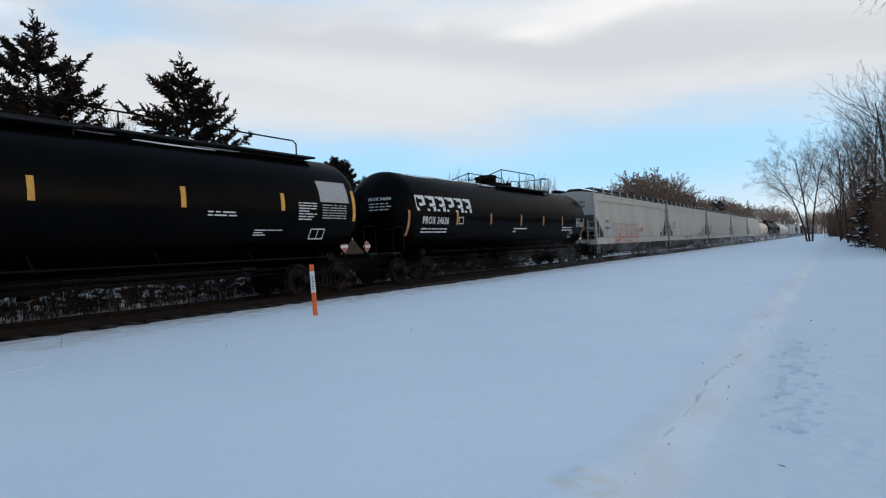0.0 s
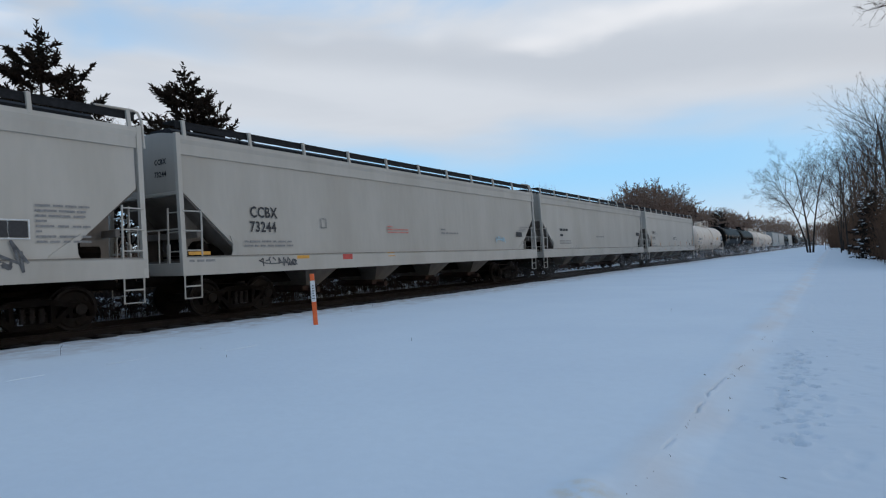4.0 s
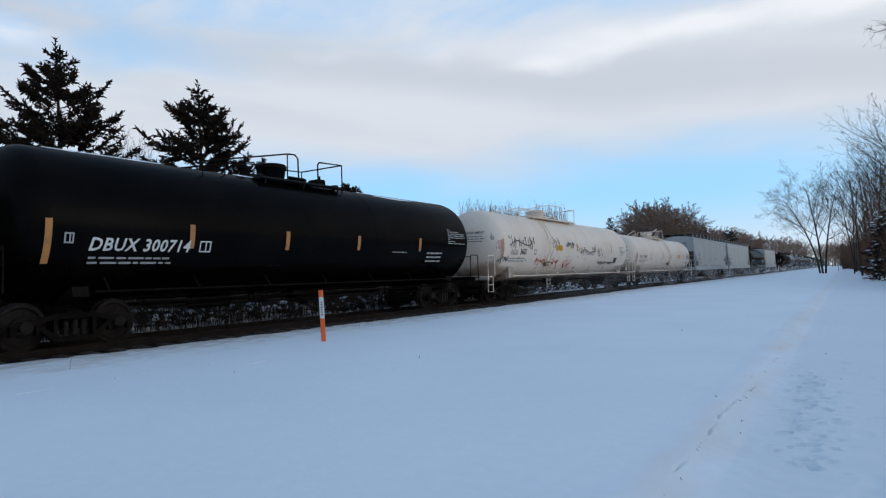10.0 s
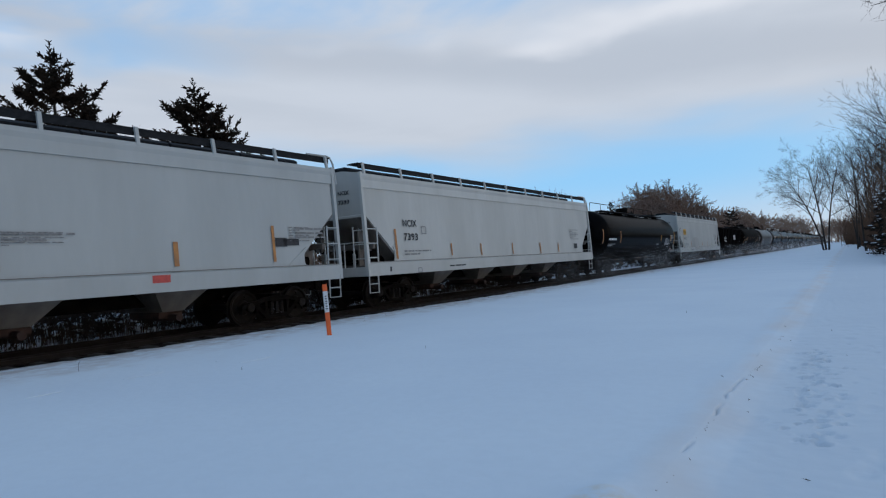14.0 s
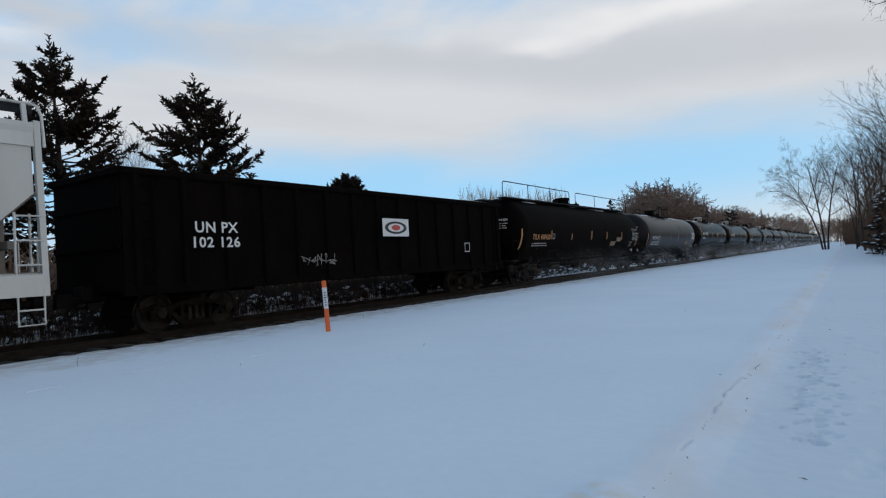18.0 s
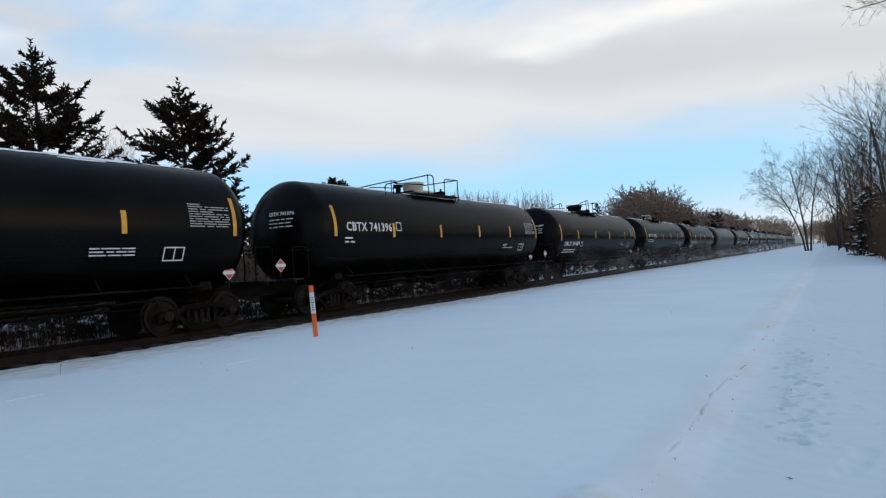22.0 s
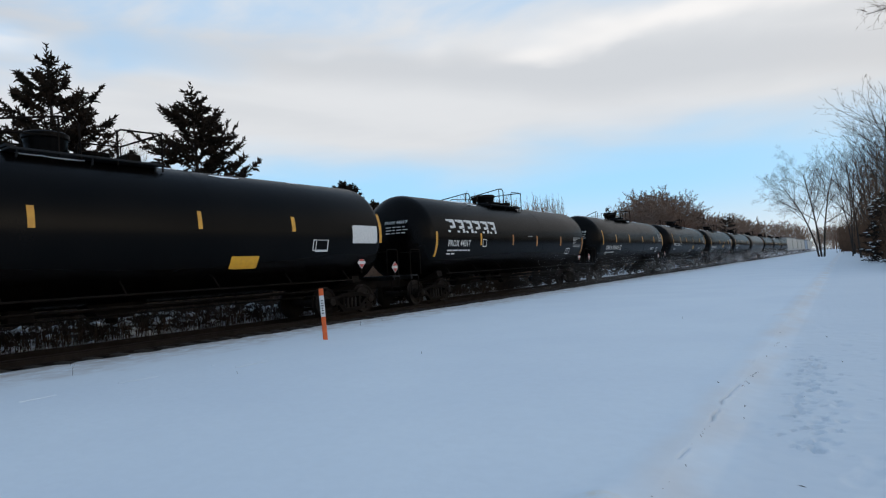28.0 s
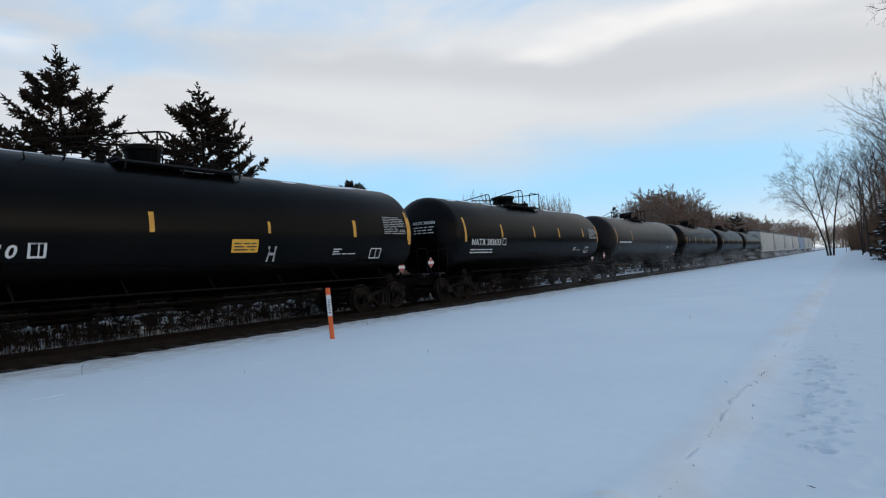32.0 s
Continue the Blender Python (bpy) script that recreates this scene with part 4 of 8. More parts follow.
def tank_car(name, right, length, paint, label, r=1.65, zc=2.55, rails="short", plat=(-1.9, 1.25, -0.9), housing=None, pitch_pad=0.9, side_rail=None, stripe=YELLOW, stripes=(), snow=0.0, ladder=None, group="tank cars of the train"):
    half = length / 2
    middle = right + 0.72 - half
    car = Car(name, middle, label, "tank car", tank_face(r, zc), group)
    c, trim = car.ob, (WHITE_TANK if paint == WHITE_TANK else STEEL)
    key = "%.2f:%.2f:%.2f" % (length, r, zc)
    hd = r * 0.52
    prof = [(-half + hd * (1 - math.cos(a)), r * math.sin(a)) for a in (math.pi / 2 * i / 9 for i in range(10))]
    prof[0] = (-half, 0.02)
    mid = []
    k = 6
    for i in range(1, k):
        y = -half + hd + (length - 2 * hd) * i / k
        mid.append((y, r))
    full = prof + mid + [(-y, q) for y, q in prof[::-1]]
    part("tank", kept("tank:" + key, lambda: Shape().lathe(full, (0, 0, zc), "y", 40), True), STAINED_TANK if paint == WHITE_TANK else paint, c)
    if paint != WHITE_TANK:
        part("jacket_seam", kept("jacket_seam:%.2f:%.2f" % (r, zc), lambda: Shape().lathe([(-0.05, r), (-0.045, r + 0.007), (0.045, r + 0.007), (0.05, r)], (0, 0, zc), "y", 40, caps=False), True), paint, c, m=at(0, 2.1, 0))
    truck = half - 1.55
    end = half + pitch_pad - 0.42
    for s in (-1, 1):
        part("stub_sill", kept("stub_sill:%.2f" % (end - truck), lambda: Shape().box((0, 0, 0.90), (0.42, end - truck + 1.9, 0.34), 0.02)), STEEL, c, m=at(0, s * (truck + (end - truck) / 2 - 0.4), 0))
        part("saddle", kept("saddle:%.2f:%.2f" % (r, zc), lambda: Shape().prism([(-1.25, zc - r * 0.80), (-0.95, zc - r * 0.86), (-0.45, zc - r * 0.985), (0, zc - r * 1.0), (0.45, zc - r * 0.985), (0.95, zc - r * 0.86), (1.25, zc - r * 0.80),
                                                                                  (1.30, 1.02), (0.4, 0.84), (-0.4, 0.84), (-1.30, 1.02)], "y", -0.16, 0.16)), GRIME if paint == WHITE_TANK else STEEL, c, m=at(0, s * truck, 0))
        part("end_platform", kept("end_platform", lambda: Shape().box((0, 0, 1.13), (2.9, 0.42, 0.05), 0.008).box((0, 0, 1.06), (2.7, 0.08, 0.12))), trim if paint == WHITE_TANK else GRATE, c, m=at(0, s * (end - 0.18), 0))
        bogie(c, s * truck)
        coupler(c, s * (end - 0.05), s)
        for x in (-1.42, 1.42):
            u = Shape().tube([(0, -0.22, 1.10), (0, -0.22, 0.48), (0, 0.22, 0.48), (0, 0.22, 1.10)], 0.022, 6).tube([(0, -0.22, 0.78), (0, 0.22, 0.78)], 0.018, 6)
            part("step", kept("step", lambda: u), trim, c, m=at(x, s * (end - 0.22), 0))
            g = Shape().tube([(0, s * (end - 0.62), 1.15), (0, s * (end - 0.62), 1.98), (0, s * (end - 0.56), 2.05), (0, s * (end - 0.10), 2.05), (0, s * (end - 0.03), 1.98), (0, s * (end - 0.03), 1.15)], 0.022, 6)
            part("grab_rail", kept("grab_rail:%.2f:%d" % (end, s), lambda: g), trim, c, m=at(x, 0, 0))
        part("end_rail", kept("end_rail", lambda: Shape().tube([(-1.42, 0, 1.98), (1.42, 0, 1.98)], 0.02, 6)), trim, c, m=at(0, s * (end - 0.60), 0))
    # the rail along the foot of the tank
    z0 = zc - r + 0.06
    for x in (-1.45, 1.45):
        rail = Shape().tube([(x, -truck + 0.2, 1.12), (x, truck - 0.2, 1.12)], 0.026, 6)
        n = 7
        for i in range(n):
            y = -truck + 0.5 + (2 * truck - 1.0) * i / (n - 1)
            rail.tube([(x, y, 1.12), (x * 0.79, y, zc - r * 0.66)], 0.024, 5)
        part("side_rail", kept("side_rail:%.2f:%.2f:%d" % (length, r, x > 0), lambda: rail), trim, c)
        if x > 0 and paint == WHITE_TANK:
            for i in range(n):
                y, zb = -truck + 0.5 + (2 * truck - 1.0) * i / (n - 1), zc - r * 0.66
                car.decal("bracket_pad", [[(y - 0.14, zb - 0.05), (y + 0.12, zb - 0.07), (y + 0.13, zb + 0.05), (y - 0.11, zb + 0.07)]], PALE_GRIME, lift=0.005)
        if side_rail == "double":
            low = Shape().tube([(x, -truck + 1.2, 0.88), (x, truck - 1.2, 0.88)], 0.017, 6).tube([(x, -truck + 1.2, 0.72), (x, truck - 1.2, 0.72)], 0.013, 6)
            for i in range(7):
                y = -truck + 1.2 + (2 * truck - 2.4) * i / 6
                low.tube([(x, y, 0.70), (x, y, 1.12)], 0.022, 5)
            part("lower_rail", kept("lower_rail:%.2f:%d" % (length, x > 0), lambda: low), SOOT, c, "rusty pipe below the side rail")
        else:
            part("train_pipe", kept("train_pipe:%.2f:%d" % (length, x > 0), lambda: Shape().tube([(x * 0.85, -truck + 1.3, 0.86), (x * 0.85, truck - 1.3, 0.86)], 0.03, 6)
                                    .tube([(x * 0.72, -truck + 1.5, 0.70), (x * 0.72, truck - 1.5, 0.70)], 0.022, 6).tube([(x * 0.85, -2.6, 0.70), (x * 0.85, -2.6, 1.0)], 0.02, 5)
                                    .tube([(x * 0.85, 2.9, 0.70), (x * 0.85, 2.9, 1.0)], 0.02, 5)), STEEL, c)
    if paint == WHITE_TANK:
        for s in (-1, 1):
            for x in (-1.34, 1.34):
                part("bolster_pad", kept("bolster_pad", lambda: Shape().box((0, 0, 1.24), (0.08, 0.26, 0.40), 0.02).lathe([(-0.04, 0.15), (0.04, 0.15)], (0, 0, 1.44), "x", 14)), PALE_GRIME, c, m=at(x, s * (truck - 0.1), 0))
    # the brake rod and outlet under the tank
    part("brake_rigging", kept("brake_rigging:%.2f" % length, lambda: Shape().tube([(0.35, -truck + 0.9, 0.80), (0.35, truck - 0.9, 0.80)], 0.03, 6).tube([(-0.5, -3.2, 0.72), (-0.5, -2.0, 0.72)], 0.19, 10)
                                .box((0.3, -1.6, 0.78), (0.3, 0.5, 0.3), 0.03)), STEEL, c)
    part("bottom_outlet", kept("bottom_outlet", lambda: Shape().prism([(-0.7, 0.0), (0.7, 0.0), (0.35, -0.34), (-0.35, -0.34)], "x", -0.28, 0.28).lathe([(-0.45, 0.12), (-0.3, 0.14), (0, 0.14)], (0, 0, 0), "z", 12)),
         STEEL, c, m=at(0, 0.4, zc - r + 0.03))
    top = zc + r
    # manway platform, housings, handrails
    lo, hi, drum = plat
    pk = "%.2f:%.2f:%.2f:%.2f" % (top, lo, hi, drum)
    pf = Shape()
    for x in (-0.70, 0.70):
        pf.box((x, (lo + hi) / 2, top - 0.085), (0.5, hi - lo, 0.05), 0.01)
    pf.box((0, lo + 0.08, top + 0.0), (1.5, 0.14, 0.05)).box((0, hi - 0.07, top + 0.0), (1.5, 0.14, 0.05))
    for x in (-0.9, 0.9):
        for i in range(3):
            y = lo + 0.15 + (hi - lo - 0.3) * i / 2
            pf.tube([(x, y, top - 0.1), (x * 0.9, y, top - 0.36)], 0.025, 5)
    part("platform", kept("platform:" + pk, lambda: pf), trim if paint == WHITE_TANK else GRATE, c)
    hm = housing or (WHITE_TANK if paint == WHITE_TANK else BLACK)
    part("valve_housing", kept("valve_housing", lambda: Shape().lathe([(0, 0.36), (0.38, 0.42), (0.40, 0.45), (0.50, 0.45), (0.53, 0.40), (0.55, 0.10)], (0, 0, 0), "z", 20), True), hm, c,
         "cream valve housing" if housing else "", at(0.1, drum, top - 0.06))
    part("manway", kept("manway", lambda: Shape().lathe([(0, 0.28), (0.16, 0.28), (0.16, 0.33), (0.22, 0.33), (0.24, 0.05)], (0, 0, 0), "z", 18).box((0, 0, 0.26), (0.08, 0.62, 0.06))), hm, c, m=at(0, drum + 1.05, top - 0.05))
    part("relief_valve", kept("relief_valve", lambda: Shape().lathe([(0, 0.10), (0.22, 0.10), (0.24, 0.16), (0.34, 0.16), (0.36, 0.04)], (0, 0, 0), "z", 10)), STEEL if paint != WHITE_TANK else CREAM, c, m=at(0.1, drum - 1.0, top - 0.03))
    part("valve_box", kept("valve_box", lambda: Shape().box((0, 0, 0.12), (0.5, 0.34, 0.26), 0.04).tube([(0.1, 0, 0.2), (0.1, 0, 0.36)], 0.05, 8)), STEEL if paint != WHITE_TANK else CREAM, c, m=at(0.2, drum + 1.75, top - 0.04))
    rr = 0.024
    if rails == "short":
        h = top + 0.70
        for s in (-1, 1):
            x, bend = s * 0.92, max(drum + 0.3, hi - 1.85)
            q = Shape().tube([(x, lo - 1.85, top - 0.30), (x, lo - 1.88, top - 0.02), (x, lo - 1.78, top + 0.10), (x, drum - 0.1, h - 0.02), (x, bend - 0.12, h), (x, bend, h - 0.10), (x, bend + 0.03, top - 0.15)], rr, 6)
            q.tube([(x, drum - 0.1, h - 0.02), (x, drum - 0.1, top - 0.15)], rr * 0.8, 5)
            if bend - drum > 2.5:
                q.tube([(x, (bend + drum) / 2, h), (x, (bend + drum) / 2, top - 0.15)], rr * 0.8, 5)
            q.tube([(s * 0.62, lo - 1.0, top - 0.18), (s * 0.62, lo - 0.98, top + 0.16), (s * 0.62, lo - 0.85, top + 0.24), (s * 0.62, drum, top + 0.34)], rr * 0.8, 5)
            q.tube([(x, hi - 1.05, top - 0.2), (x, hi - 1.05, h - 0.16), (x, hi - 0.97, h - 0.09), (x, hi, h - 0.05), (x, hi, top - 0.25)], rr, 6)
            part("handrail", kept("handrail:%s:%d" % (pk, s), lambda: q), trim, c)
        part("cross_rail", kept("cross_rail:" + pk, lambda: Shape().tube([(-0.92, hi, top - 0.2), (-0.92, hi, h - 0.05), (0.92, hi, h - 0.05), (0.92, hi, top - 0.2)], rr, 6)), trim, c)
    else:
        # one rail along the whole roof, beside the running board
        span = half - (0.15 if rails == "full" else 1.65)
        x, h = (0.72, top + 0.76) if rails == "full" else (0.05, top + 0.60)
        for a0, a1, nm in ((-span, drum - 0.35, "a"), (drum + 0.6, span, "b")):
            q = Shape().tube([(x, a0, top - 0.06), (x, a0, h - 0.1), (x, a0 + 0.12, h), (x, a1 - 0.12, h), (x, a1, h - 0.1), (x, a1, top - 0.06)], rr, 6)
            for i in (1, 2):
                q.tube([(x, a0 + (a1 - a0) * i / 3, top - 0.1), (x, a0 + (a1 - a0) * i / 3, h)], rr * 0.8, 5)
            part("handrail", kept("long_rail:%.2f:%.2f:%s" % (length, span, nm), lambda: q), trim, c)
        for s in (-1, 1):
            part("running_board", kept("running_board:%.2f:%.2f" % (length, span), lambda: Shape().box((0, 0, top - 0.02), (0.5, 2 * span, 0.05))), GRATE, c, m=at(s * 0.62, 0, 0))
    if ladder is not None:
        ld = Shape()
        for d in (-0.2, 0.2):
            ld.tube([(1.15, d, top - 0.3)] + [(r * math.sin(a) + 0.09, d, zc + r * math.cos(a)) for a in (0.75, 0.95, 1.2, 1.45, 1.7)] + [(1.52, d, 1.8), (1.5, d, 0.62)], 0.024, 6)
        for i in range(5):
            a = 0.8 + i * 0.21
            x, z = (r * math.sin(a) + 0.09, zc + r * math.cos(a)) if a < 1.7 else (1.52, 2.3)
            ld.tube([(x, -0.2, z), (x, 0.2, z)], 0.018, 5)
        for z in (2.0, 1.7, 1.4, 1.1, 0.85, 0.64):
            ld.tube([(1.52, -0.2, z), (1.52, 0.2, z)], 0.018, 5)
        part("ladder", kept("ladder:%.2f:%.2f" % (r, zc), lambda: ld), trim, c, m=at(0, ladder, 0))
        part("foot_rest", kept("foot_rest", lambda: Shape().box((0, 0, 0), (0.16, 0.66, 0.05), 0.01).box((-0.05, 0, -0.09), (0.05, 0.5, 0.16))), GRIME, c, "rusty foot rest on the ladder", at(1.50, ladder - 0.1, 1.74))
        rnd = random.Random(int(right))
        for i in range(7):
            y0, z0, q = ladder + rnd.uniform(-0.45, 0.35), 1.70 + rnd.uniform(-0.14, 0.16), rnd.uniform(0.08, 0.2)
            car.decal("rust_patch", [[(y0 + q * rnd.uniform(0.6, 1.3) * math.cos(k), z0 + 0.6 * q * rnd.uniform(0.5, 1.3) * math.sin(k)) for k in (0, 0.9, 1.8, 2.7, 3.6, 4.5, 5.4)]], rnd.choice((GRIME, PALE_GRIME)), lift=0.004)
    if snow:
        rnd = random.Random(int(right * 10))
        s = Shape()
        y = -half + 1.2
        while y < half - 1.5:
            ln = rnd.uniform(0.8, 2.6)
            if rnd.random() < snow and not -1.8 < y + ln / 2 < 1.8:
                a0 = rnd.uniform(-0.28, -0.12)
                n = 6
                vs, fs = [], []
                for i in range(n + 1):
                    for a, hgt in ((a0, 0.004), (a0 + 0.07, 0.03), (0.0, 0.045), (0.22, 0.004)):
                        aa = a * (1 - 0.5 * abs(2 * i / n - 1) ** 3) + rnd.uniform(-0.02, 0.02)
                        vs.append(((r + hgt) * math.sin(-aa), y + ln * i / n, zc + (r + hgt) * math.cos(aa)))
                for i in range(n):
                    for j in range(3):
                        fs.append((i * 4 + j, i * 4 + j + 1, i * 4 + j + 5, i * 4 + j + 4))
                s.add(vs, fs)
            y += ln + rnd.uniform(0.3, 1.6)
        if s.v:
            part("snow_cap", s, SNOW, c, "thin patches of snow on the tank top")
    for y, z, h in stripes:
        car.bar("reflector", y, z, 0.10, h, stripe)
    return car


def hopper_face(z):
    return 1.60 - 0.16 * max(0.0, min(1.0, (z - 1.45) / 2.75))


def hopper_car(name, left, right, paint, label, bays=4, cage=True, style="flat", stripe=ORANGE_STRIPE, stripes=(), group="covered hopper cars of the train"):
    length = right - left
    half, middle = length / 2, (left + right) / 2
    car = Car(name, middle, label, "hopper car", lambda z: 1.636 if z < 1.485 else hopper_face(z), group)
    c = car.ob
    key = "%.2f:%s" % (length, style)
    tz, ez = 4.22, 3.0
    slope = 1.77

    def body():
        s = Shape()
        st = [(-half + 0.16, ez), (-half + 0.16 + slope, 1.34), (half - 0.16 - slope, 1.34), (half - 0.16, ez)]
        vs = []
        for y, zb in st:
            ring = [(hopper_face(zb) - 0.02, zb), (hopper_face(tz) - 0.02, tz), (1.18, 4.43), (0.6, 4.53), (0.0, 4.55)]
            ring = ring + [(-x, z) for x, z in ring[-2::-1]]
            vs += [(x, y, z) for x, z in ring]
        n = 9
        fs = [(r * n + i, r * n + (i + 1) % n, (r + 1) * n + (i + 1) % n, (r + 1) * n + i) for r in range(3) for i in range(n)]
        fs += [tuple(range(n - 1, -1, -1)), tuple(range(3 * n, 4 * n))]
        return s.add(vs, fs)
    part("body", kept("body:" + key, body), paint, c)
    for s in (-1, 1):
        # top plate and side sill along each side
        part("top_plate", kept("top_plate:%.2f" % length, lambda: Shape().prism([(0.0, 0.0), (0.035, -0.02), (0.06, 0.10), (0.045, 0.20), (-0.05, 0.22)], "y", -half + 0.08, half - 0.08)), paint, c,
             m=at(s * (hopper_face(tz) - 0.01), 0, tz - 0.06) @ (Matrix.Identity(4) if s > 0 else Matrix.Rotation(math.pi, 4, "Z")))
        part("side_sill", kept("side_sill:%.2f" % length, lambda: Shape().prism([(0.035, 0.0), (0.035, 0.40), (-0.02, 0.44), (-0.06, 0.44), (-0.06, 0.05), (-0.12, 0.05), (-0.12, 0.0)], "y", -half + 0.03, half - 0.03)), paint, c,
             m=at(s * 1.60, 0, 1.05) @ (Matrix.Identity(4) if s > 0 else Matrix.Rotation(math.pi, 4, "Z")))
        part("side_seam", kept("side_seam:%.2f" % length, lambda: Shape().prism([(-0.03, 0.0), (0.026, 0.0), (0.012, 0.26), (-0.03, 0.28)], "y", -half + 0.12, half - 0.12)), paint, c,
             m=at(s * hopper_face(3.92), 0, 3.90) @ (Matrix.Identity(4) if s > 0 else Matrix.Rotation(math.pi, 4, "Z")))
        n = 11
        brk = kept("roof_bracket", lambda: Shape().prism([(0.0, 0.0), (0.05, 0.0), (-0.02, 0.42), (-0.30, 0.44), (-0.30, 0.39), (-0.08, 0.37)], "y", -0.04, 0.04))
        for i in range(n):
            part("roof_bracket", brk, paint, c, m=at(s * (hopper_face(tz) - 0.0), -half + 0.25 + (length - 0.5) * i / (n - 1), tz + 0.08) @ (Matrix.Identity(4) if s > 0 else Matrix.Rotation(math.pi, 4, "Z")))
        part("running_board", kept("hopper_board:%.2f" % length, lambda: Shape().box((0, 0, 4.69), (0.46, length - 0.1, 0.035)).box((0.20, 0, 4.61), (0.03, length - 0.16, 0.15))), GRATE, c,
             m=at(s * 1.14, 0, 0) @ (Matrix.Identity(4) if s > 0 else Matrix.Rotation(math.pi, 4, "Z")))
        for e in (-1, 1):
            y = e * (half - 0.06)
            post = Shape().prism([(-0.05, 1.05), (0.06, 1.05), (0.06 - 0.16, 4.40), (-0.05 - 0.16, 4.40)], "y", -0.055, 0.055)
            part("corner_post", kept("corner_post", lambda: post), paint, c, m=at(s * 1.585, y, 0) @ (Matrix.Identity(4) if s > 0 else Matrix.Rotation(math.pi, 4, "Z")))
            lad = Shape()
            top = 2.62
            for d in (0.48,):
                lad.tube([(0, d, 1.10), (0, d, top)], 0.024, 6)
            for i in range(4):
                lad.tube([(0.0, 0.0, 1.18 + i * 0.46), (0.0, 0.48, 1.18 + i * 0.46)], 0.018, 5)
            part("side_ladder", kept("side_ladder", lambda: lad), paint, c, m=at(s * 1.60, y, 0) @ (Matrix.Identity(4) if e < 0 else Matrix.Rotation(math.pi, 4, "Z") @ at(0, 0, 0)))
            step = Shape().tube([(0, 0.02, 1.10), (0, 0.02, 0.52), (0, 0.46, 0.52), (0, 0.46, 1.10)], 0.024, 6).tube([(0, 0.02, 0.80), (0, 0.46, 0.80)], 0.019, 6)
            part("step", kept("hopper_step", lambda: step), paint, c, m=at(s * 1.58, y, 0) @ (Matrix.Identity(4) if e < 0 else Matrix.Rotation(math.pi, 4, "Z")))
    for e in (-1, 1):
        y = e * (half - 0.06)
        # end ladders, end frame and platform
        for x in (1.0, -1.0):
            w = 0.55 if x > 0 else -0.55
            lad = Shape().tube([(0, 0, 1.1), (0, 0, 2.66)], 0.024, 6).box((0, 0, 1.45), (0.10, 0.05, 0.70), 0.01)
            for i in range(3):
                lad.tube([(0, 0, 1.62 + i * 0.46), (w, 0, 1.62 + i * 0.46)], 0.016, 5)
            part("end_ladder", kept("end_ladder:%d" % (x > 0), lambda: lad), paint, c, m=at(x, y, 0))
        part("end_sill", kept("end_sill", lambda: Shape().box((0, 0, 1.20), (3.16, 0.10, 0.30), 0.015).box((0, 0, 3.0), (3.0, 0.06, 0.08), 0.01)), paint, c, m=at(0, y - e * 0.02, 0))
        part("cross_brace", kept("cross_brace", lambda: Shape().box((0, 0, 2.02), (2.9, 0.10, 0.16), 0.01).box((0, 0, 1.38), (2.9, 0.45, 0.05))), BAY, c, m=at(0, y - e * 0.50, 0))
        part("slope_brace", kept("slope_brace", lambda: Shape().prism([(-0.03, 1.2), (0.03, 1.2), (0.03, 2.9), (-0.03, 2.7)], "y", -0.3, 0.3)), BAY, c, m=at(0.85, e * (half - 0.75), 0))
        part("slope_brace", kept("slope_brace", lambda: Shape()), BAY, c, m=at(-0.85, e * (half - 0.75), 0))
        part("draft_sill", kept("draft_sill", lambda: Shape().box((0, 0, 0.98), (0.46, 4.6, 0.36), 0.02)), STEEL, c, m=at(0, e * (half - 2.25), 0))
        truck = half - 2.05
        part("body_bolster", kept("body_bolster", lambda: Shape().prism([(-1.5, 1.34), (-1.5, 1.18), (-0.5, 0.90), (0.5, 0.90), (1.5, 1.18), (1.5, 1.34)], "y", -0.18, 0.18)), STEEL, c, m=at(0, e * truck, 0))
        bogie(c, e * truck)
        coupler(c, e * (half - 0.30), e)
        # plate closing off the opening; its dark colour paints the shade inside, blacker at +y
        web = [(-half + 0.75, 1.10), (-half + 2.2, 1.10), (-half + 1.9, 1.36), (-half + 0.75, 2.44)]
        part("end_web", kept("end_web:%.2f:%d" % (length, e), lambda: Shape().prism([(yy * (1 if e < 0 else -1), zz) for yy, zz in web], "x", 0.66, 0.72)), STEEL if e > 0 else BAY, c, "dark plate beneath the slope sheet")
        # extra sheet just below the body's slope, dark to stand for its shade
        sheet = [(-half + 0.17, ez - 0.02), (-half + 0.17 + slope, 1.32), (-half + 0.17 + slope, 1.28), (-half + 0.17, ez - 0.06)]
        part("slope_sheet", kept("slope_sheet:%.2f:%d" % (length, e), lambda: Shape().prism([(yy * (1 if e < 0 else -1), zz) for yy, zz in sheet], "x", -1.47, 1.47)), BAY, c, "dark sheet under the sloping end, shade put into its colour")
        # the side sheet's rounded corner behind the ladder's opening
        for sx in (-1, 1):
            gus = [(1.37, 1.47), (1.98, 1.47), (1.98, 1.55), (1.36, 2.00), (1.44, 1.80), (1.43, 1.60)]
            part("corner_gusset", kept("corner_gusset:%d" % e, lambda: Shape().prism([(-e * p, q) for p, q in gus], "x", -0.03, 0.0)), paint, c,
                 m=at(sx * (hopper_face(1.6) - 0.012) + (0.0 if sx > 0 else 0.03), e * half, 0))
        part("air_reservoir", kept("air_reservoir", lambda: Shape().lathe([(-0.55, 0.05), (-0.5, 0.2), (0.5, 0.2), (0.55, 0.05)], (0, 0, 0), "y", 12)), STEEL, c, m=at(0.75, y - e * 1.1, 1.62))
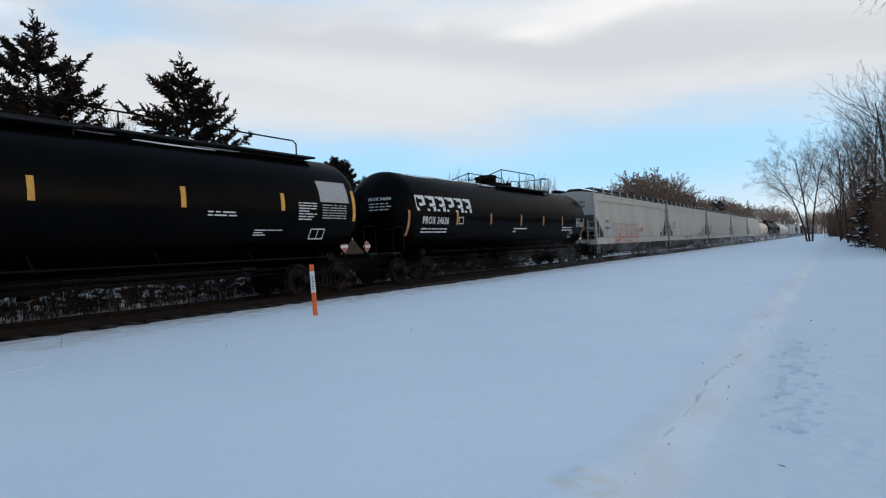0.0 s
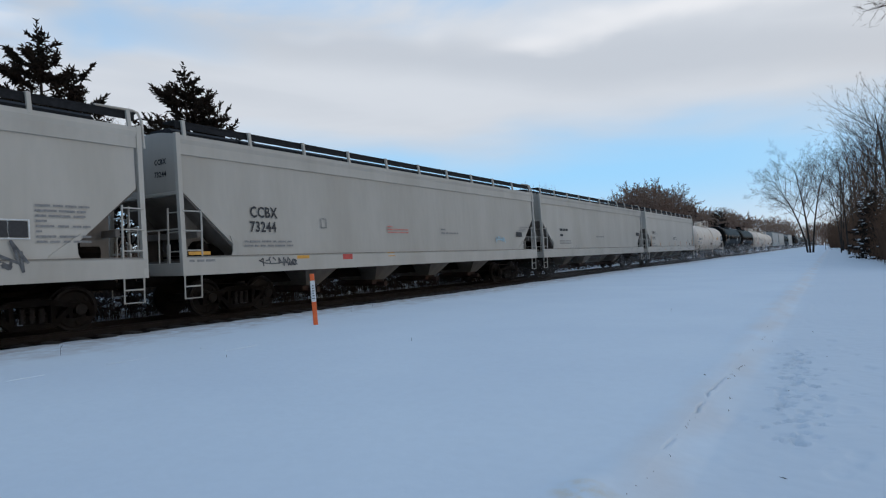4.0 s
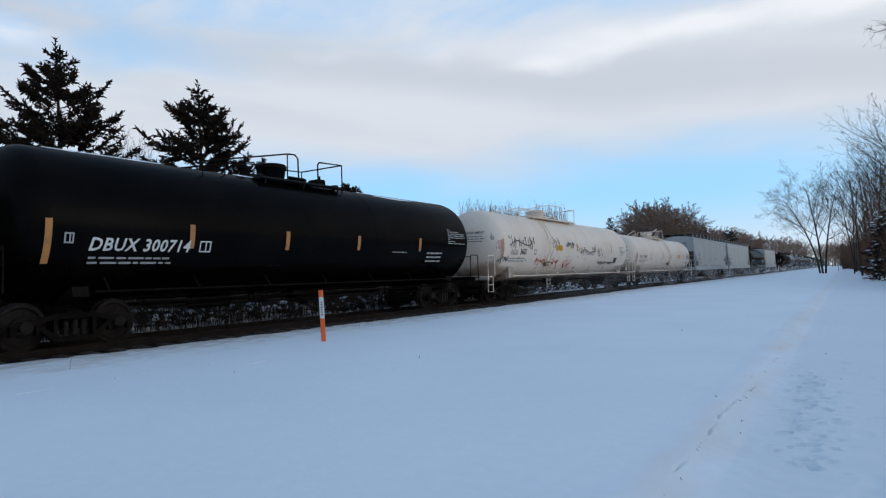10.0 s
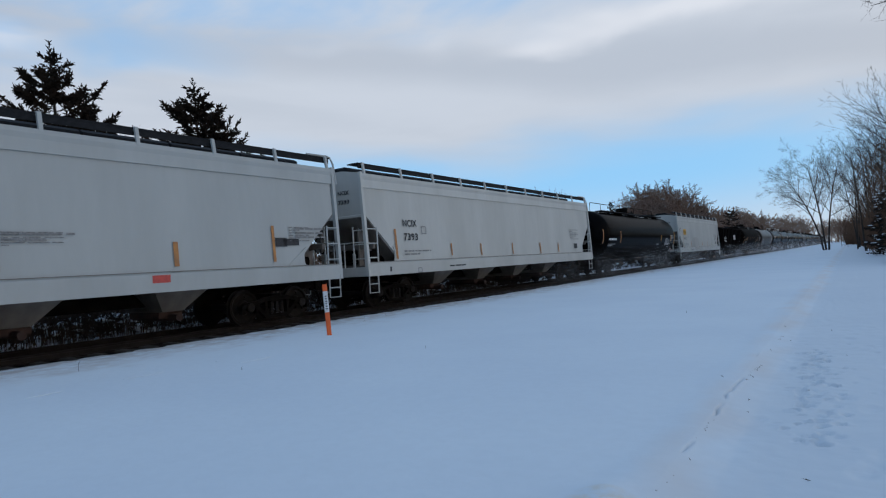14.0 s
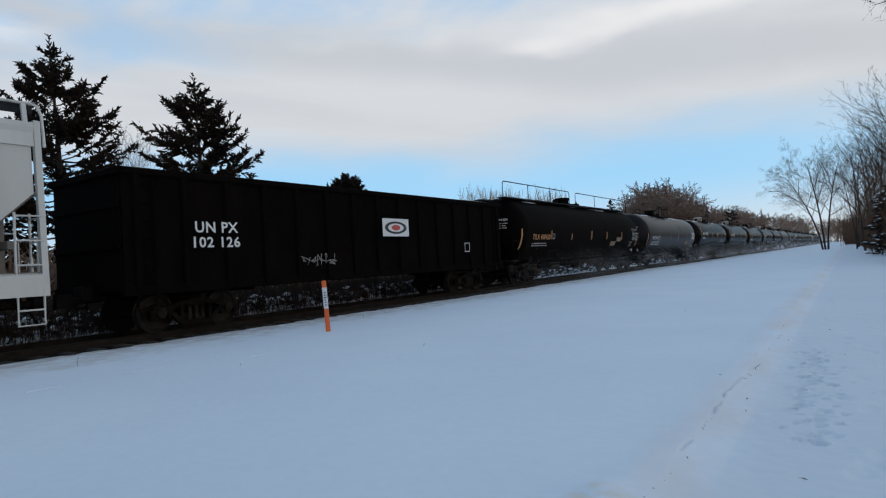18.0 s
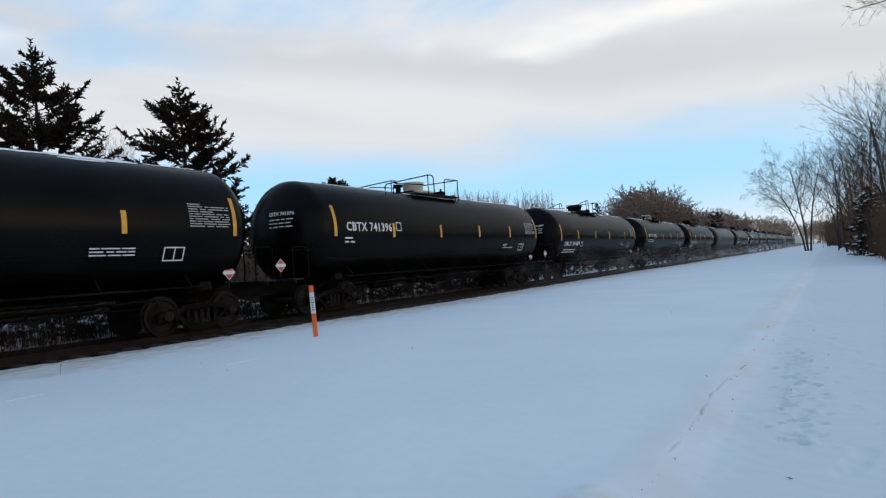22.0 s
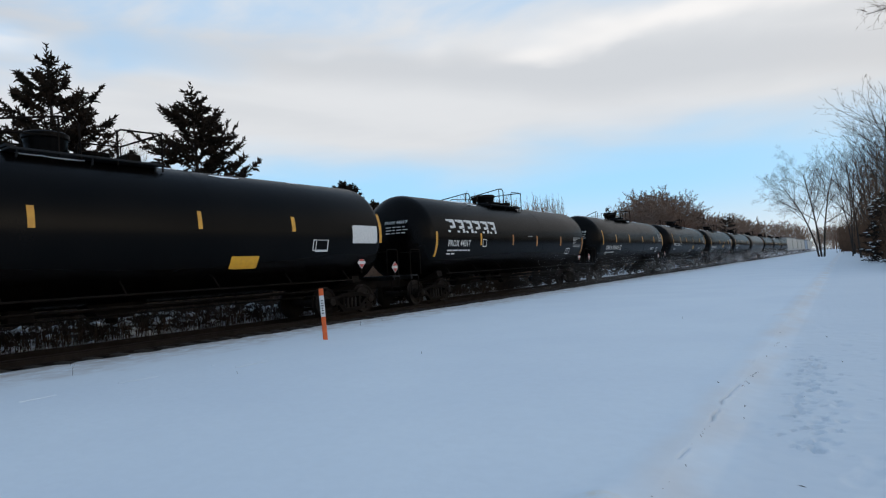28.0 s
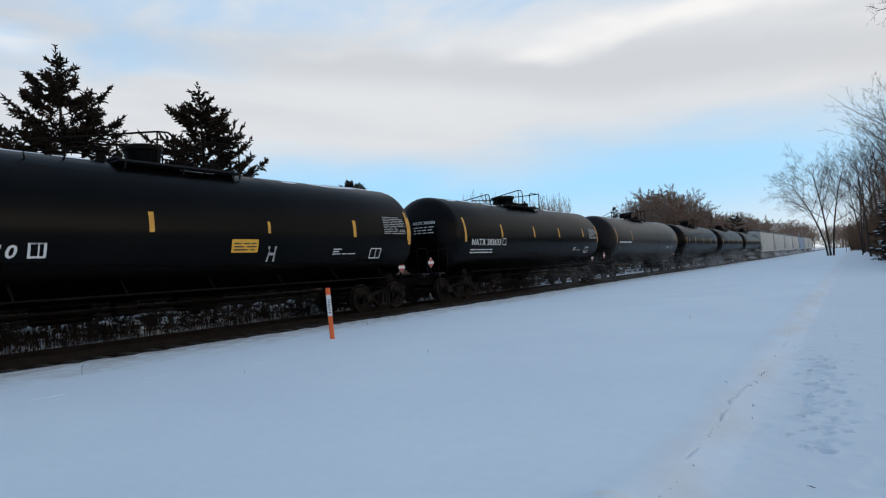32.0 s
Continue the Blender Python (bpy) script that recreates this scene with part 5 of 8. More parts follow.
        if e < 0:
            part("brake_wheel", kept("brake_wheel", lambda: Shape().tube([(0.28 * math.cos(a), 0, 0.28 * math.sin(a)) for a in (2 * math.pi * i / 16 for i in range(17))], 0.018, 5)
                                     .tube([(-0.27, 0, 0), (0.27, 0, 0)], 0.014, 5).tube([(0, 0, -0.27), (0, 0, 0.27)], 0.014, 5)), STEEL, c, m=at(-0.4, y - 0.10, 2.15))
            part("brake_gear", kept("brake_gear", lambda: Shape().tube([(0.15, 0, 1.72), (1.05, 0, 1.72)], 0.17, 12).box((-0.25, 0.2, 1.75), (0.45, 0.35, 0.4), 0.04).tube([(-1.2, 0.3, 1.5), (1.2, 0.3, 1.5)], 0.03, 6)), STEEL, c, m=at(0.1, -half + 0.85, 0))
    # hatches along the roof, outlet bays below
    n = 9
    for i in range(n):
        ln = (length - 1.0) / n
        part("hatch_cover", kept("hatch_cover:%.2f" % ln, lambda: Shape().prism([(-0.50, 4.52), (0.50, 4.52), (0.50, 4.66), (0.36, 4.74), (-0.36, 4.74), (-0.50, 4.66)], "y", -ln / 2 + 0.03, ln / 2 - 0.03)), GRATE, c,
             m=at(0, -length / 2 + 0.5 + ln * (i + 0.5), 0))
    span = (length - 6.6) / bays
    for i in range(bays):
        y = -length / 2 + 3.3 + span * (i + 0.5)
        def bay():
            a, b = span * 0.29, 0.26
            vs = [(x, yy, 1.36) for x, yy in ((-1.45, -a), (1.45, -a), (1.45, a), (-1.45, a))] + [(x, yy, 0.56) for x, yy in ((-0.75, -b), (0.75, -b), (0.75, b), (-0.75, b))]
            return Shape().add(vs, [(0, 1, 5, 4), (1, 2, 6, 5), (2, 3, 7, 6), (3, 0, 4, 7), (4, 5, 6, 7), (3, 2, 1, 0)])
        b = part("outlet_bay", kept("outlet_bay:%.2f" % span, bay), BAY, c, "road-stained steel outlet bay", at(0, y, 0))
        part("outlet_gate", kept("outlet_gate", lambda: Shape().box((0, 0, 0.48), (1.3, 0.62, 0.16), 0.02).tube([(-1.0, 0, 0.42), (1.0, 0, 0.42)], 0.09, 10)), RUST, b, "rusty outlet gate")
    part("center_sill", kept("center_sill:%.2f" % length, lambda: Shape().box((0, 0, 1.02), (0.5, length - 6.4, 0.64), 0.02)), STEEL, c)
    for s in (-1, 1):
        part("sill_seam", kept("sill_seam:%.2f" % length, lambda: Shape().box((0, 0, 0), (0.012, length - 0.3, 0.016))), BAY, c, m=at(s * 1.612, 0, 1.497))
    # rails and posts on the end platforms
    for e in (-1, 1):
        rail = Shape().tube([(1.42, e * (half - 0.10), 1.15), (1.42, e * (half - 0.10), 2.15), (-1.42, e * (half - 0.10), 2.15), (-1.42, e * (half - 0.10), 1.15)], 0.022, 6)
        rail.tube([(0.55, e * (half - 0.10), 1.15), (0.55, e * (half - 0.10), 2.15)], 0.02, 6)
        part("end_handrail", rail, paint, c)
    part("roof_grab_rail", kept("roof_grab_rail:%.2f" % length, lambda: Shape().tube([(1.30, half - 0.9, 4.74), (1.30, half - 0.10, 4.76), (1.32, half + 0.02, 4.72), (1.40, half + 0.06, 4.52), (1.50, half + 0.05, 3.90)], 0.03, 6)), paint, c)
    for y, z, h in stripes:
        car.bar("reflector", y, z, 0.10, h, stripe)
    return car


def gondola_car(name, left, right, label):
    half, middle = (right - left) / 2, (left + right) / 2
    car = Car(name, middle, label, "gondola car", lambda z: 1.60, "")
    c = car.ob
    top = 3.60
    for s in (-1, 1):
        part("side_wall", Shape().box((s * 1.50, 0, (1.0 + top) / 2), (0.05, 2 * half - 0.1, top - 1.0)), GONDOLA, c)
        part("top_chord", Shape().box((s * 1.53, 0, top), (0.20, 2 * half, 0.16), 0.03), GONDOLA, c)
        part("side_sill", Shape().box((s * 1.50, 0, 1.02), (0.16, 2 * half, 0.22), 0.02), GONDOLA, c)
        n = 15
        post = kept("side_post", lambda: Shape().prism([(-0.02, -0.13), (0.09, -0.07), (0.09, 0.07), (-0.02, 0.13)], "z", 1.0, top - 0.06))
        for i in range(n):
            part("side_post", post, GONDOLA, c, m=at(s * 1.52, -half + 0.35 + (2 * half - 0.7) * i / (n - 1), 0) @ (Matrix.Identity(4) if s > 0 else Matrix.Rotation(math.pi, 4, "Z")))
    for e in (-1, 1):
        part("end_wall", Shape().box((0, e * (half - 0.05), (1.0 + top) / 2), (2.96, 0.06, top - 1.0)).box((0, e * (half - 0.02), 2.0), (2.96, 0.10, 0.14)).box((0, e * (half - 0.02), 2.9), (2.96, 0.10, 0.14))
             .box((0, e * (half - 0.02), top), (3.1, 0.16, 0.16), 0.02), GONDOLA, c)
        part("draft_sill", kept("draft_sill", lambda: Shape().box((0, 0, 0.98), (0.46, 4.6, 0.36), 0.02)), STEEL, c, m=at(0, e * (half - 2.1), 0))
        part("body_bolster", kept("body_bolster", lambda: Shape()), STEEL, c, m=at(0, e * (half - 2.0), 0))
        bogie(c, e * (half - 2.0))
        coupler(c, e * (half - 0.2), e)
        for x in (-1.58, 1.58):
            lad = Shape()
            for d in (0, 0.42):
                lad.tube([(0, d, 0.55), (0, d, top)], 0.02, 6)
            for i in range(8):
                lad.tube([(0, 0, 0.62 + i * 0.38), (0, 0.42, 0.62 + i * 0.38)], 0.016, 5)
            part("ladder", kept("gondola_ladder", lambda: lad), GONDOLA, c, m=at(x, e * (half - 0.30) - (0.42 if e > 0 else 0), 0))
    part("floor_pan", Shape().box((0, 0, 0.98), (2.9, 2 * half - 0.3, 0.10)), GONDOLA, c)
    part("load", Shape().prism([(-1.4, 1.1), (1.4, 1.1), (1.4, 3.1), (0.4, 3.35), (-0.6, 3.3), (-1.4, 3.05)], "y", -half + 0.2, half - 0.2), STEEL, c, "dark bulk load")
    return car

# ---- the train, front to rear ----
T, H = tank_car, hopper_car
c = T("tank_car", 14.36, 19.6, BLACK, "black tank car with yellow reflectors and full-length roof handrails", rails="long")
c.snow_streaks(19.6, 4)
c.bar("reflector", -0.13, 2.45, 0.13, 0.48, YELLOW)
c.bar("reflector", 3.02, 2.43, 0.13, 0.49, YELLOW)
c.bar("reflector", 6.01, 2.44, 0.13, 0.48, YELLOW)
c.bar("reflector", 8.9, 2.19, 0.13, 0.96, YELLOW)
c.bar("faded_panel", 7.51, 2.74, 1.23, 0.64, DULL_MARK)
c.rows(7.58, 2.24, 1.03, 0.46, 4, DULL_MARK)
c.rows(6.65, 2.19, 0.71, 0.54, 5, WHITE_MARK)
c.rows(3.72, 2.24, 0.85, 0.16, 2, WHITE_MARK)
c.rows(5.16, 1.76, 0.96, 0.19, 3, WHITE_MARK)
c.frame_box(7.18, 1.65, 0.58, 0.31, 0.03, WHITE_MARK, cross=1)
c.placard(8.9, 1.41)
c = T("tank_car", 35.21, 19, BLACK, "black tank car with a white block-letter mark and a roof platform", plat=(-0.9, 5.0, -0.55))
c.head_marks("PROX 34636", WHITE_MARK, 19)
c.snow_streaks(19, 18)
c.block_word(-8.77, 2.64, 4.01, 0.57, WHITE_MARK)
c.text("PROX 34636", -8.4, 2.16, 0.27, WHITE_MARK, width=1.77)
c.rows(-8.43, 1.81, 1.76, 0.24, 2, WHITE_MARK)
c.frame_box(-5.87, 2.17, 0.35, 0.29, 0.03, WHITE_MARK, cross=0)
c.bar("reflector", -9.33, 1.72, 0.13, 0.91, ORANGE_STRIPE)
c.bar("reflector", -6.06, 2.14, 0.13, 0.54, ORANGE_STRIPE)
c.bar("reflector", -3.24, 2.19, 0.13, 0.47, ORANGE_STRIPE)
c.bar("reflector", -0.2, 2.16, 0.13, 0.5, ORANGE_STRIPE)
c.bar("reflector", 2.45, 2.18, 0.13, 0.48, ORANGE_STRIPE)
c.bar("reflector", 5.03, 2.18, 0.13, 0.52, ORANGE_STRIPE)
c.bar("reflector", 8.39, 1.62, 0.13, 1.06, ORANGE_STRIPE)
c.rows(-0.81, 1.82, 1.38, 0.28, 2, WHITE_MARK)
c.rows(7.21, 2.15, 1.12, 0.5, 5, WHITE_MARK)
c.frame_box(6.38, 1.55, 0.6, 0.31, 0.03, WHITE_MARK, cross=1)
c.rows(5.16, 1.9, 1.54, 0.28, 2, WHITE_MARK)
c.placard(8.69, 1.46)
c.placard(-11.15, 1.4)
c = H("hopper_car", 37.35, 56.74, HOPPER_WORN, "dirty pale grey covered hopper with faded red spray-painted letters")
c.end_text("CCBX", 0.35, 3.75, 0.13, BLACK_MARK, lambda x, z: -9.54, 0.5)
c.end_text("58807", 0.35, 3.45, 0.13, BLACK_MARK, lambda x, z: -9.54, 0.5)
c.text("CCBX", -7.72, 2.46, 0.19, BLACK_MARK, width=0.84)
c.text("58807", -7.77, 2.02, 0.19, BLACK_MARK, width=0.88)
c.tag(-5.97, 1.41, 6.02, 1.01, PINK_SPRAY, seed=3, style="block", width=0.045)
c.tag(0.26, 1.71, 1.28, 0.65, PINK_SPRAY, seed=4, style="scrawl", width=0.045)
c.tag(-5.94, 1.11, 1.25, 0.25, RED_MARK, seed=5, style="scrawl", width=0.04)
c.tag(-3.82, 1.03, 1.67, 0.29, PINK_SPRAY, seed=6, style="scrawl", width=0.04)
c.tag(-7.9, 1.64, 1.59, 0.38, BLUE_SPRAY, seed=7, style="scrawl", width=0.06)
c.tag(-7.9, 1.6, 1.38, 0.36, BLUE_SPRAY, seed=17, style="scrawl", width=0.05)
c.bar("sprayed_fill", -4.84, 1.47, 0.18, 0.31, ORANGE_STRIPE)
c.bar("sprayed_fill", -1.88, 1.38, 0.18, 0.51, ORANGE_STRIPE)
c.frame_box(-6.29, 2.25, 0.24, 0.27, 0.03, GREY_MARK, cross=0)
# painted pair of shadow lines below the top chord, in the thin grime colour
for z in (3.84, 3.98):
    c.bar("rust_line", -9.6, z, 19.2, 0.025, PALE_GRIME, lift=0.03)
c.bar("stencil_panel", 7.12, 1.54, 0.52, 0.26, BLACK_MARK)
c.rows(4.37, 1.74, 0.79, 0.22, 3, GREY_MARK)
c.rows(7.08, 1.39, 1.45, 0.15, 1, GREY_MARK)
c.bar("reflector", 4.11, 1.39, 0.13, 0.5, ORANGE_STRIPE)
c.bar("reflector", 7.93, 1.42, 0.13, 0.89, ORANGE_STRIPE)
c.bar("stencil_panel", -0.4, 1.11, 0.41, 0.11, YELLOW_PLATE)
c = H("hopper_car", 57.62, 77.46, HOPPER_DUSTY, "light grey covered hopper with orange reflectors and black scrawl")
c.end_text("CCBX", 0.35, 3.75, 0.13, BLACK_MARK, lambda x, z: -9.77, 0.5)
c.end_text("71551", 0.35, 3.45, 0.13, BLACK_MARK, lambda x, z: -9.77, 0.5)
c.text("CCBX", -7.9, 2.51, 0.22, BLACK_MARK, width=0.82)
c.text("71551", -7.93, 2.11, 0.23, BLACK_MARK, width=0.87)
c.rows(-8.13, 1.7, 1.86, 0.24, 2, GREY_MARK)
c.frame_box(-5.56, 2.18, 0.36, 0.37, 0.03, GREY_MARK, cross=0)
c.rows(-1.44, 2.09, 1.14, 0.35, 3, PINK_SPRAY)
c.rows(0.49, 2.11, 1.15, 0.25, 2, GREY_MARK)
c.bar("stencil_panel", -4.32, 1.3, 0.43, 0.15, RED_MARK)
c.frame_box(-8.09, 1.26, 0.6, 0.23, 0.03, YELLOW_PLATE, cross=0)
c.tag(-3.21, 1.16, 1.29, 0.33, BLACK_SPRAY, seed=11, style="scrawl", width=0.035)
c.tag(-0.42, 1.21, 0.59, 0.29, BLACK_SPRAY, seed=12, style="scrawl", width=0.03)
c.tag(3.92, 1.2, 3.5, 0.73, BLACK_SPRAY, seed=13, style="scrawl", width=0.05)
c.bar("stencil_panel", 6.95, 1.92, 0.66, 0.30, BLACK_MARK)
c.frame_box(6.91, 1.88, 0.74, 0.38, 0.025, WHITE_MARK, cross=1)
c.rows(7.75, 1.80, 1.0, 0.80, 6, GREY_MARK)
c.rows(-9.81, 1.48, 0.42, 0.11, 2, GREY_MARK)
c.bar("reflector", -8.46, 1.65, 0.13, 0.97, ORANGE_STRIPE)
c.bar("reflector", -5.13, 1.64, 0.13, 0.48, ORANGE_STRIPE)
c.bar("reflector", -2.15, 1.64, 0.13, 0.47, ORANGE_STRIPE)
c.bar("reflector", 0.97, 1.62, 0.13, 0.54, ORANGE_STRIPE)
c = H("hopper_car", 78.28, 97.97, HOPPER_DUSTY, "light grey covered hopper with black lettering and a scrawled tag")
c.end_text("CCBX", 0.35, 3.75, 0.13, BLACK_MARK, lambda x, z: -9.69, 0.5)
c.end_text("73244", 0.35, 3.45, 0.13, BLACK_MARK, lambda x, z: -9.69, 0.5)
c.text("CCBX", -7.82, 2.49, 0.28, BLACK_MARK, width=0.91)
c.text("73244", -7.85, 2.11, 0.27, BLACK_MARK, width=0.87)
c.rows(-8.06, 1.7, 1.79, 0.22, 2, GREY_MARK)
c.frame_box(-5.28, 2.25, 0.24, 0.29, 0.03, GREY_MARK, cross=0)
c.rows(-2.14, 2.14, 1.2, 0.29, 3, PINK_SPRAY)
c.rows(1.17, 2.14, 1.25, 0.28, 2, GREY_MARK)
c.tag(5.59, 1.82, 0.82, 0.3, BLUE_SPRAY, seed=21, style="scrawl", width=0.05)
c.bar("stencil_panel", -6.34, 1.37, 0.47, 0.09, YELLOW)
c.bar("stencil_panel", -4.47, 1.31, 0.43, 0.16, RED_MARK)
c.bar("stencil_panel", -2.26, 1.36, 0.4, 0.13, YELLOW)
c.tag(-7.67, 1.17, 1.27, 0.28, BLACK_SPRAY, seed=22, style="scrawl", width=0.035)
c.bar("stencil_panel", 7.68, 2.09, 0.62, 0.24, BLACK_MARK)
c.rows(8.04, 2.36, 1.09, 0.27, 3, GREY_MARK)
c.bar("stencil_panel", -9.67, 1.53, 0.59, 0.08, YELLOW)
c.rows(-9.68, 1.34, 0.79, 0.13, 1, GREY_MARK)
c = H("hopper_car", 98.83, 118.29, HOPPER_DUSTY, "light grey covered hopper with small faint markings")
c.rows(-7.26, 2.13, 1.18, 0.6, 2, BLACK_MARK)
c.rows(-7.43, 1.75, 1.69, 0.25, 2, GREY_MARK)
c.rows(-1.25, 2.14, 2.28, 0.18, 1, GREY_MARK)
c.bar("stencil_panel", 7.95, 2.34, 0.8, 0.26, BLACK_MARK)
c = H("hopper_car", 119.6, 139.05, HOPPER_CLEAN, "clean pale grey covered hopper with orange reflector strips")
c.end_text("DOWX", 0.35, 3.75, 0.13, BLACK_MARK, lambda x, z: -9.58, 0.5)
c.end_text("69154", 0.35, 3.45, 0.13, BLACK_MARK, lambda x, z: -9.58, 0.5)
c.text("DOWX", -7.85, 2.54, 0.27, BLACK_MARK, width=1.05)
c.text("69154", -7.86, 2.11, 0.24, BLACK_MARK, width=0.88)
c.frame_box(-6.46, 2.32, 0.24, 0.29, 0.03, GREY_MARK, cross=0)
c.rows(-8.16, 1.54, 2.33, 0.3, 2, GREY_MARK)
c.rows(-0.35, 2.06, 1.63, 0.33, 3, BLACK_MARK)
c.rows(1.4, 1.53, 0.82, 0.07, 1, BLACK_MARK)
c.rows(-2.06, 1.23, 0.81, 0.06, 1, BLACK_MARK)
c.rows(2.09, 1.24, 0.78, 0.07, 1, BLACK_MARK)
c.rows(6.15, 1.19, 0.85, 0.07, 1, BLACK_MARK)
c.rows(-6.44, 1.22, 0.66, 0.08, 1, GREY_MARK)
c.rows(-2.32, 1.48, 1.12, 0.08, 1, GREY_MARK)
c.rows(0.86, 1.47, 0.99, 0.1, 1, GREY_MARK)
c.rows(5.88, 1.81, 0.75, 0.35, 4, GREY_MARK)
c.bar("stencil_panel", 7.01, 1.53, 0.4, 0.27, BLACK_MARK)
c.bar("stencil_panel", -3.94, 1.17, 0.19, 0.11, YELLOW_PLATE)
c.rows(-1.45, 1.53, 0.81, 0.09, 1, GREY_MARK)
c.bar("reflector", -2.07, 1.46, 0.11, 0.49, ORANGE_STRIPE)
c.bar("reflector", 0.34, 1.47, 0.11, 0.49, ORANGE_STRIPE)
c.bar("reflector", 2.75, 1.46, 0.13, 0.49, ORANGE_STRIPE)
c.bar("reflector", 5.62, 1.44, 0.13, 0.52, ORANGE_STRIPE)
c.bar("reflector", 8.77, 1.5, 0.13, 0.9, ORANGE_STRIPE)
c.bar("reflector", -8.38, 1.46, 0.13, 0.95, ORANGE_STRIPE)
c.bar("reflector", -5.4, 1.44, 0.11, 0.48, ORANGE_STRIPE)
c = T("tank_car", 159.10, 18, WHITE_TANK, "white pressure tank car with brown stains and a side ladder", r=1.52, zc=2.40, side_rail="double", ladder=0.15, plat=(-1.45, 0.87, -1.0))
c.head_marks("29014", BLACK_MARK, 18, r=1.52, zc=2.40)
c.bar("painted_over_mark", -8.37, 2.13, 0.8, 0.24, GREY_MARK)
c.text("29014", -7.41, 2.15, 0.25, BLACK_MARK, width=0.94)
c.rows(-8.8, 1.74, 2.53, 0.3, 2, GREY_MARK)
c.bar("reflector", -9.17, 2.08, 0.13, 0.95, ORANGE_STRIPE)
c.bar("reflector", -4.97, 2.24, 0.13, 0.52, ORANGE_STRIPE)
c.bar("reflector", -1.79, 2.2, 0.09, 0.47, YELLOW)
c.bar("reflector", 0.94, 2.22, 0.12, 0.48, YELLOW)
c.bar("reflector", 4.35, 2.27, 0.11, 0.46, YELLOW)
c.bar("warning_sticker", 3.54, 2.18, 0.87, 0.3, YELLOW_PLATE)
c.rows(3.65, 2.23, 0.62, 0.19, 2, BLACK_MARK)
c.bar("stencil_panel", 6.88, 2.07, 1.24, 0.62, BLACK_MARK)
c.rows(6.92, 2.1, 1.16, 0.54, 6, WHITE_MARK)
c.bar("stencil_panel", 6.97, 1.66, 0.46, 0.24, BLACK_MARK)
c.rows(1.21, 1.91, 0.95, 0.05, 1, GREY_MARK)
c.rows(5.46, 1.87, 1.06, 0.08, 1, GREY_MARK)
c.stains(8)
c = T("tank_car", 177.61, 16.9, BLACK, "matt black tank car with white lettering")
c.head_marks("OLGX 29168", DULL_MARK, 16.9)
c.snow_streaks(16.9, 146)
c.text("OLGX", -6.89, 2.14, 0.26, DULL_MARK, width=0.7)
c.text("29168", -5.88, 2.13, 0.27, DULL_MARK, width=0.91)
c.frame_box(-4.66, 2.14, 0.34, 0.31, 0.03, DULL_MARK, cross=1)
c.rows(-6.93, 1.78, 0.42, 0.22, 2, DULL_MARK)
c.rows(-6.22, 1.78, 1.05, 0.24, 2, DULL_MARK)
c.bar("white_sticker", 3.23, 2.15, 0.78, 0.42, WHITE_MARK)
c.rows(6.74, 2.15, 1.17, 0.57, 6, DULL_MARK)
c.rows(1.61, 1.49, 1.07, 0.45, 4, DULL_MARK)
c.rows(4.94, 1.6, 1.06, 0.3, 3, DULL_MARK)
c.frame_box(6.33, 1.6, 0.6, 0.31, 0.03, WHITE_MARK, cross=1)
c.placard(8.19, 1.4)
c.bar("reflector", -4.81, 2.46, 0.13, 0.5, ORANGE_STRIPE)
c.bar("reflector", -1.18, 2.47, 0.13, 0.49, ORANGE_STRIPE)
c.bar("reflector", 1.78, 2.5, 0.13, 0.46, ORANGE_STRIPE)
c.bar("reflector", 4.96, 2.5, 0.13, 0.49, ORANGE_STRIPE)
c.bar("reflector", -7.67, 2.01, 0.13, 0.95, ORANGE_STRIPE)
c = T("tank_car", 195.96, 16.7, BLACK, "matt black tank car with slanted white lettering")
c.head_marks("DBUX 300714", WHITE_MARK, 16.7)
c.snow_streaks(16.7, 165)
c.text("DBUX 300714", -6.78, 1.96, 0.26, WHITE_MARK, width=2.22, slant=0.2)
c.rows(-6.76, 1.67, 1.82, 0.2, 2, DULL_MARK)
c.frame_box(-4.3, 1.96, 0.3, 0.26, 0.03, WHITE_MARK, cross=1)
c.rows(6.24, 2.43, 1.17, 0.59, 6, DULL_MARK)
c.rows(2.93, 2.05, 0.77, 0.07, 1, DULL_MARK)
c.rows(4.94, 1.73, 0.95, 0.43, 3, DULL_MARK)
c.frame_box(-7.26, 2.09, 0.18, 0.21, 0.03, DULL_MARK, cross=1)
c.bar("reflector", -7.61, 1.69, 0.13, 0.87, ORANGE_STRIPE)
c.bar("reflector", -4.58, 2.04, 0.13, 0.55, ORANGE_STRIPE)
c.bar("reflector", -1.71, 2.06, 0.13, 0.5, ORANGE_STRIPE)
c.bar("reflector", 1.16, 2.11, 0.13, 0.44, ORANGE_STRIPE)
c.bar("reflector", 4.38, 2.13, 0.13, 0.46, ORANGE_STRIPE)
c = T("tank_car", 216.91, 19.2, WHITE_TANK, "dirty white tank car covered in scrawled graffiti", plat=(-4.4, 1.25, -2.2), ladder=-4.0)
c.head_marks("OLGX 34507", BLACK_MARK, 19.2)
c.text("OLGX", -8.24, 2.1, 0.24, GREY_MARK, width=0.67)
c.text("34507", -7.32, 2.12, 0.26, BLACK_MARK, width=0.68)
c.rows(-8.31, 1.77, 1.52, 0.23, 2, GREY_MARK)
c.frame_box(-5.84, 2.12, 0.25, 0.26, 0.03, GREY_MARK, cross=0)
c.bar("warning_sticker", -3.11, 2.36, 0.79, 0.3, YELLOW_PLATE)
c.rows(-3.03, 2.43, 0.61, 0.19, 2, BLACK_MARK)
c.rows(7.37, 2.23, 1.12, 0.58, 5, GREY_MARK)
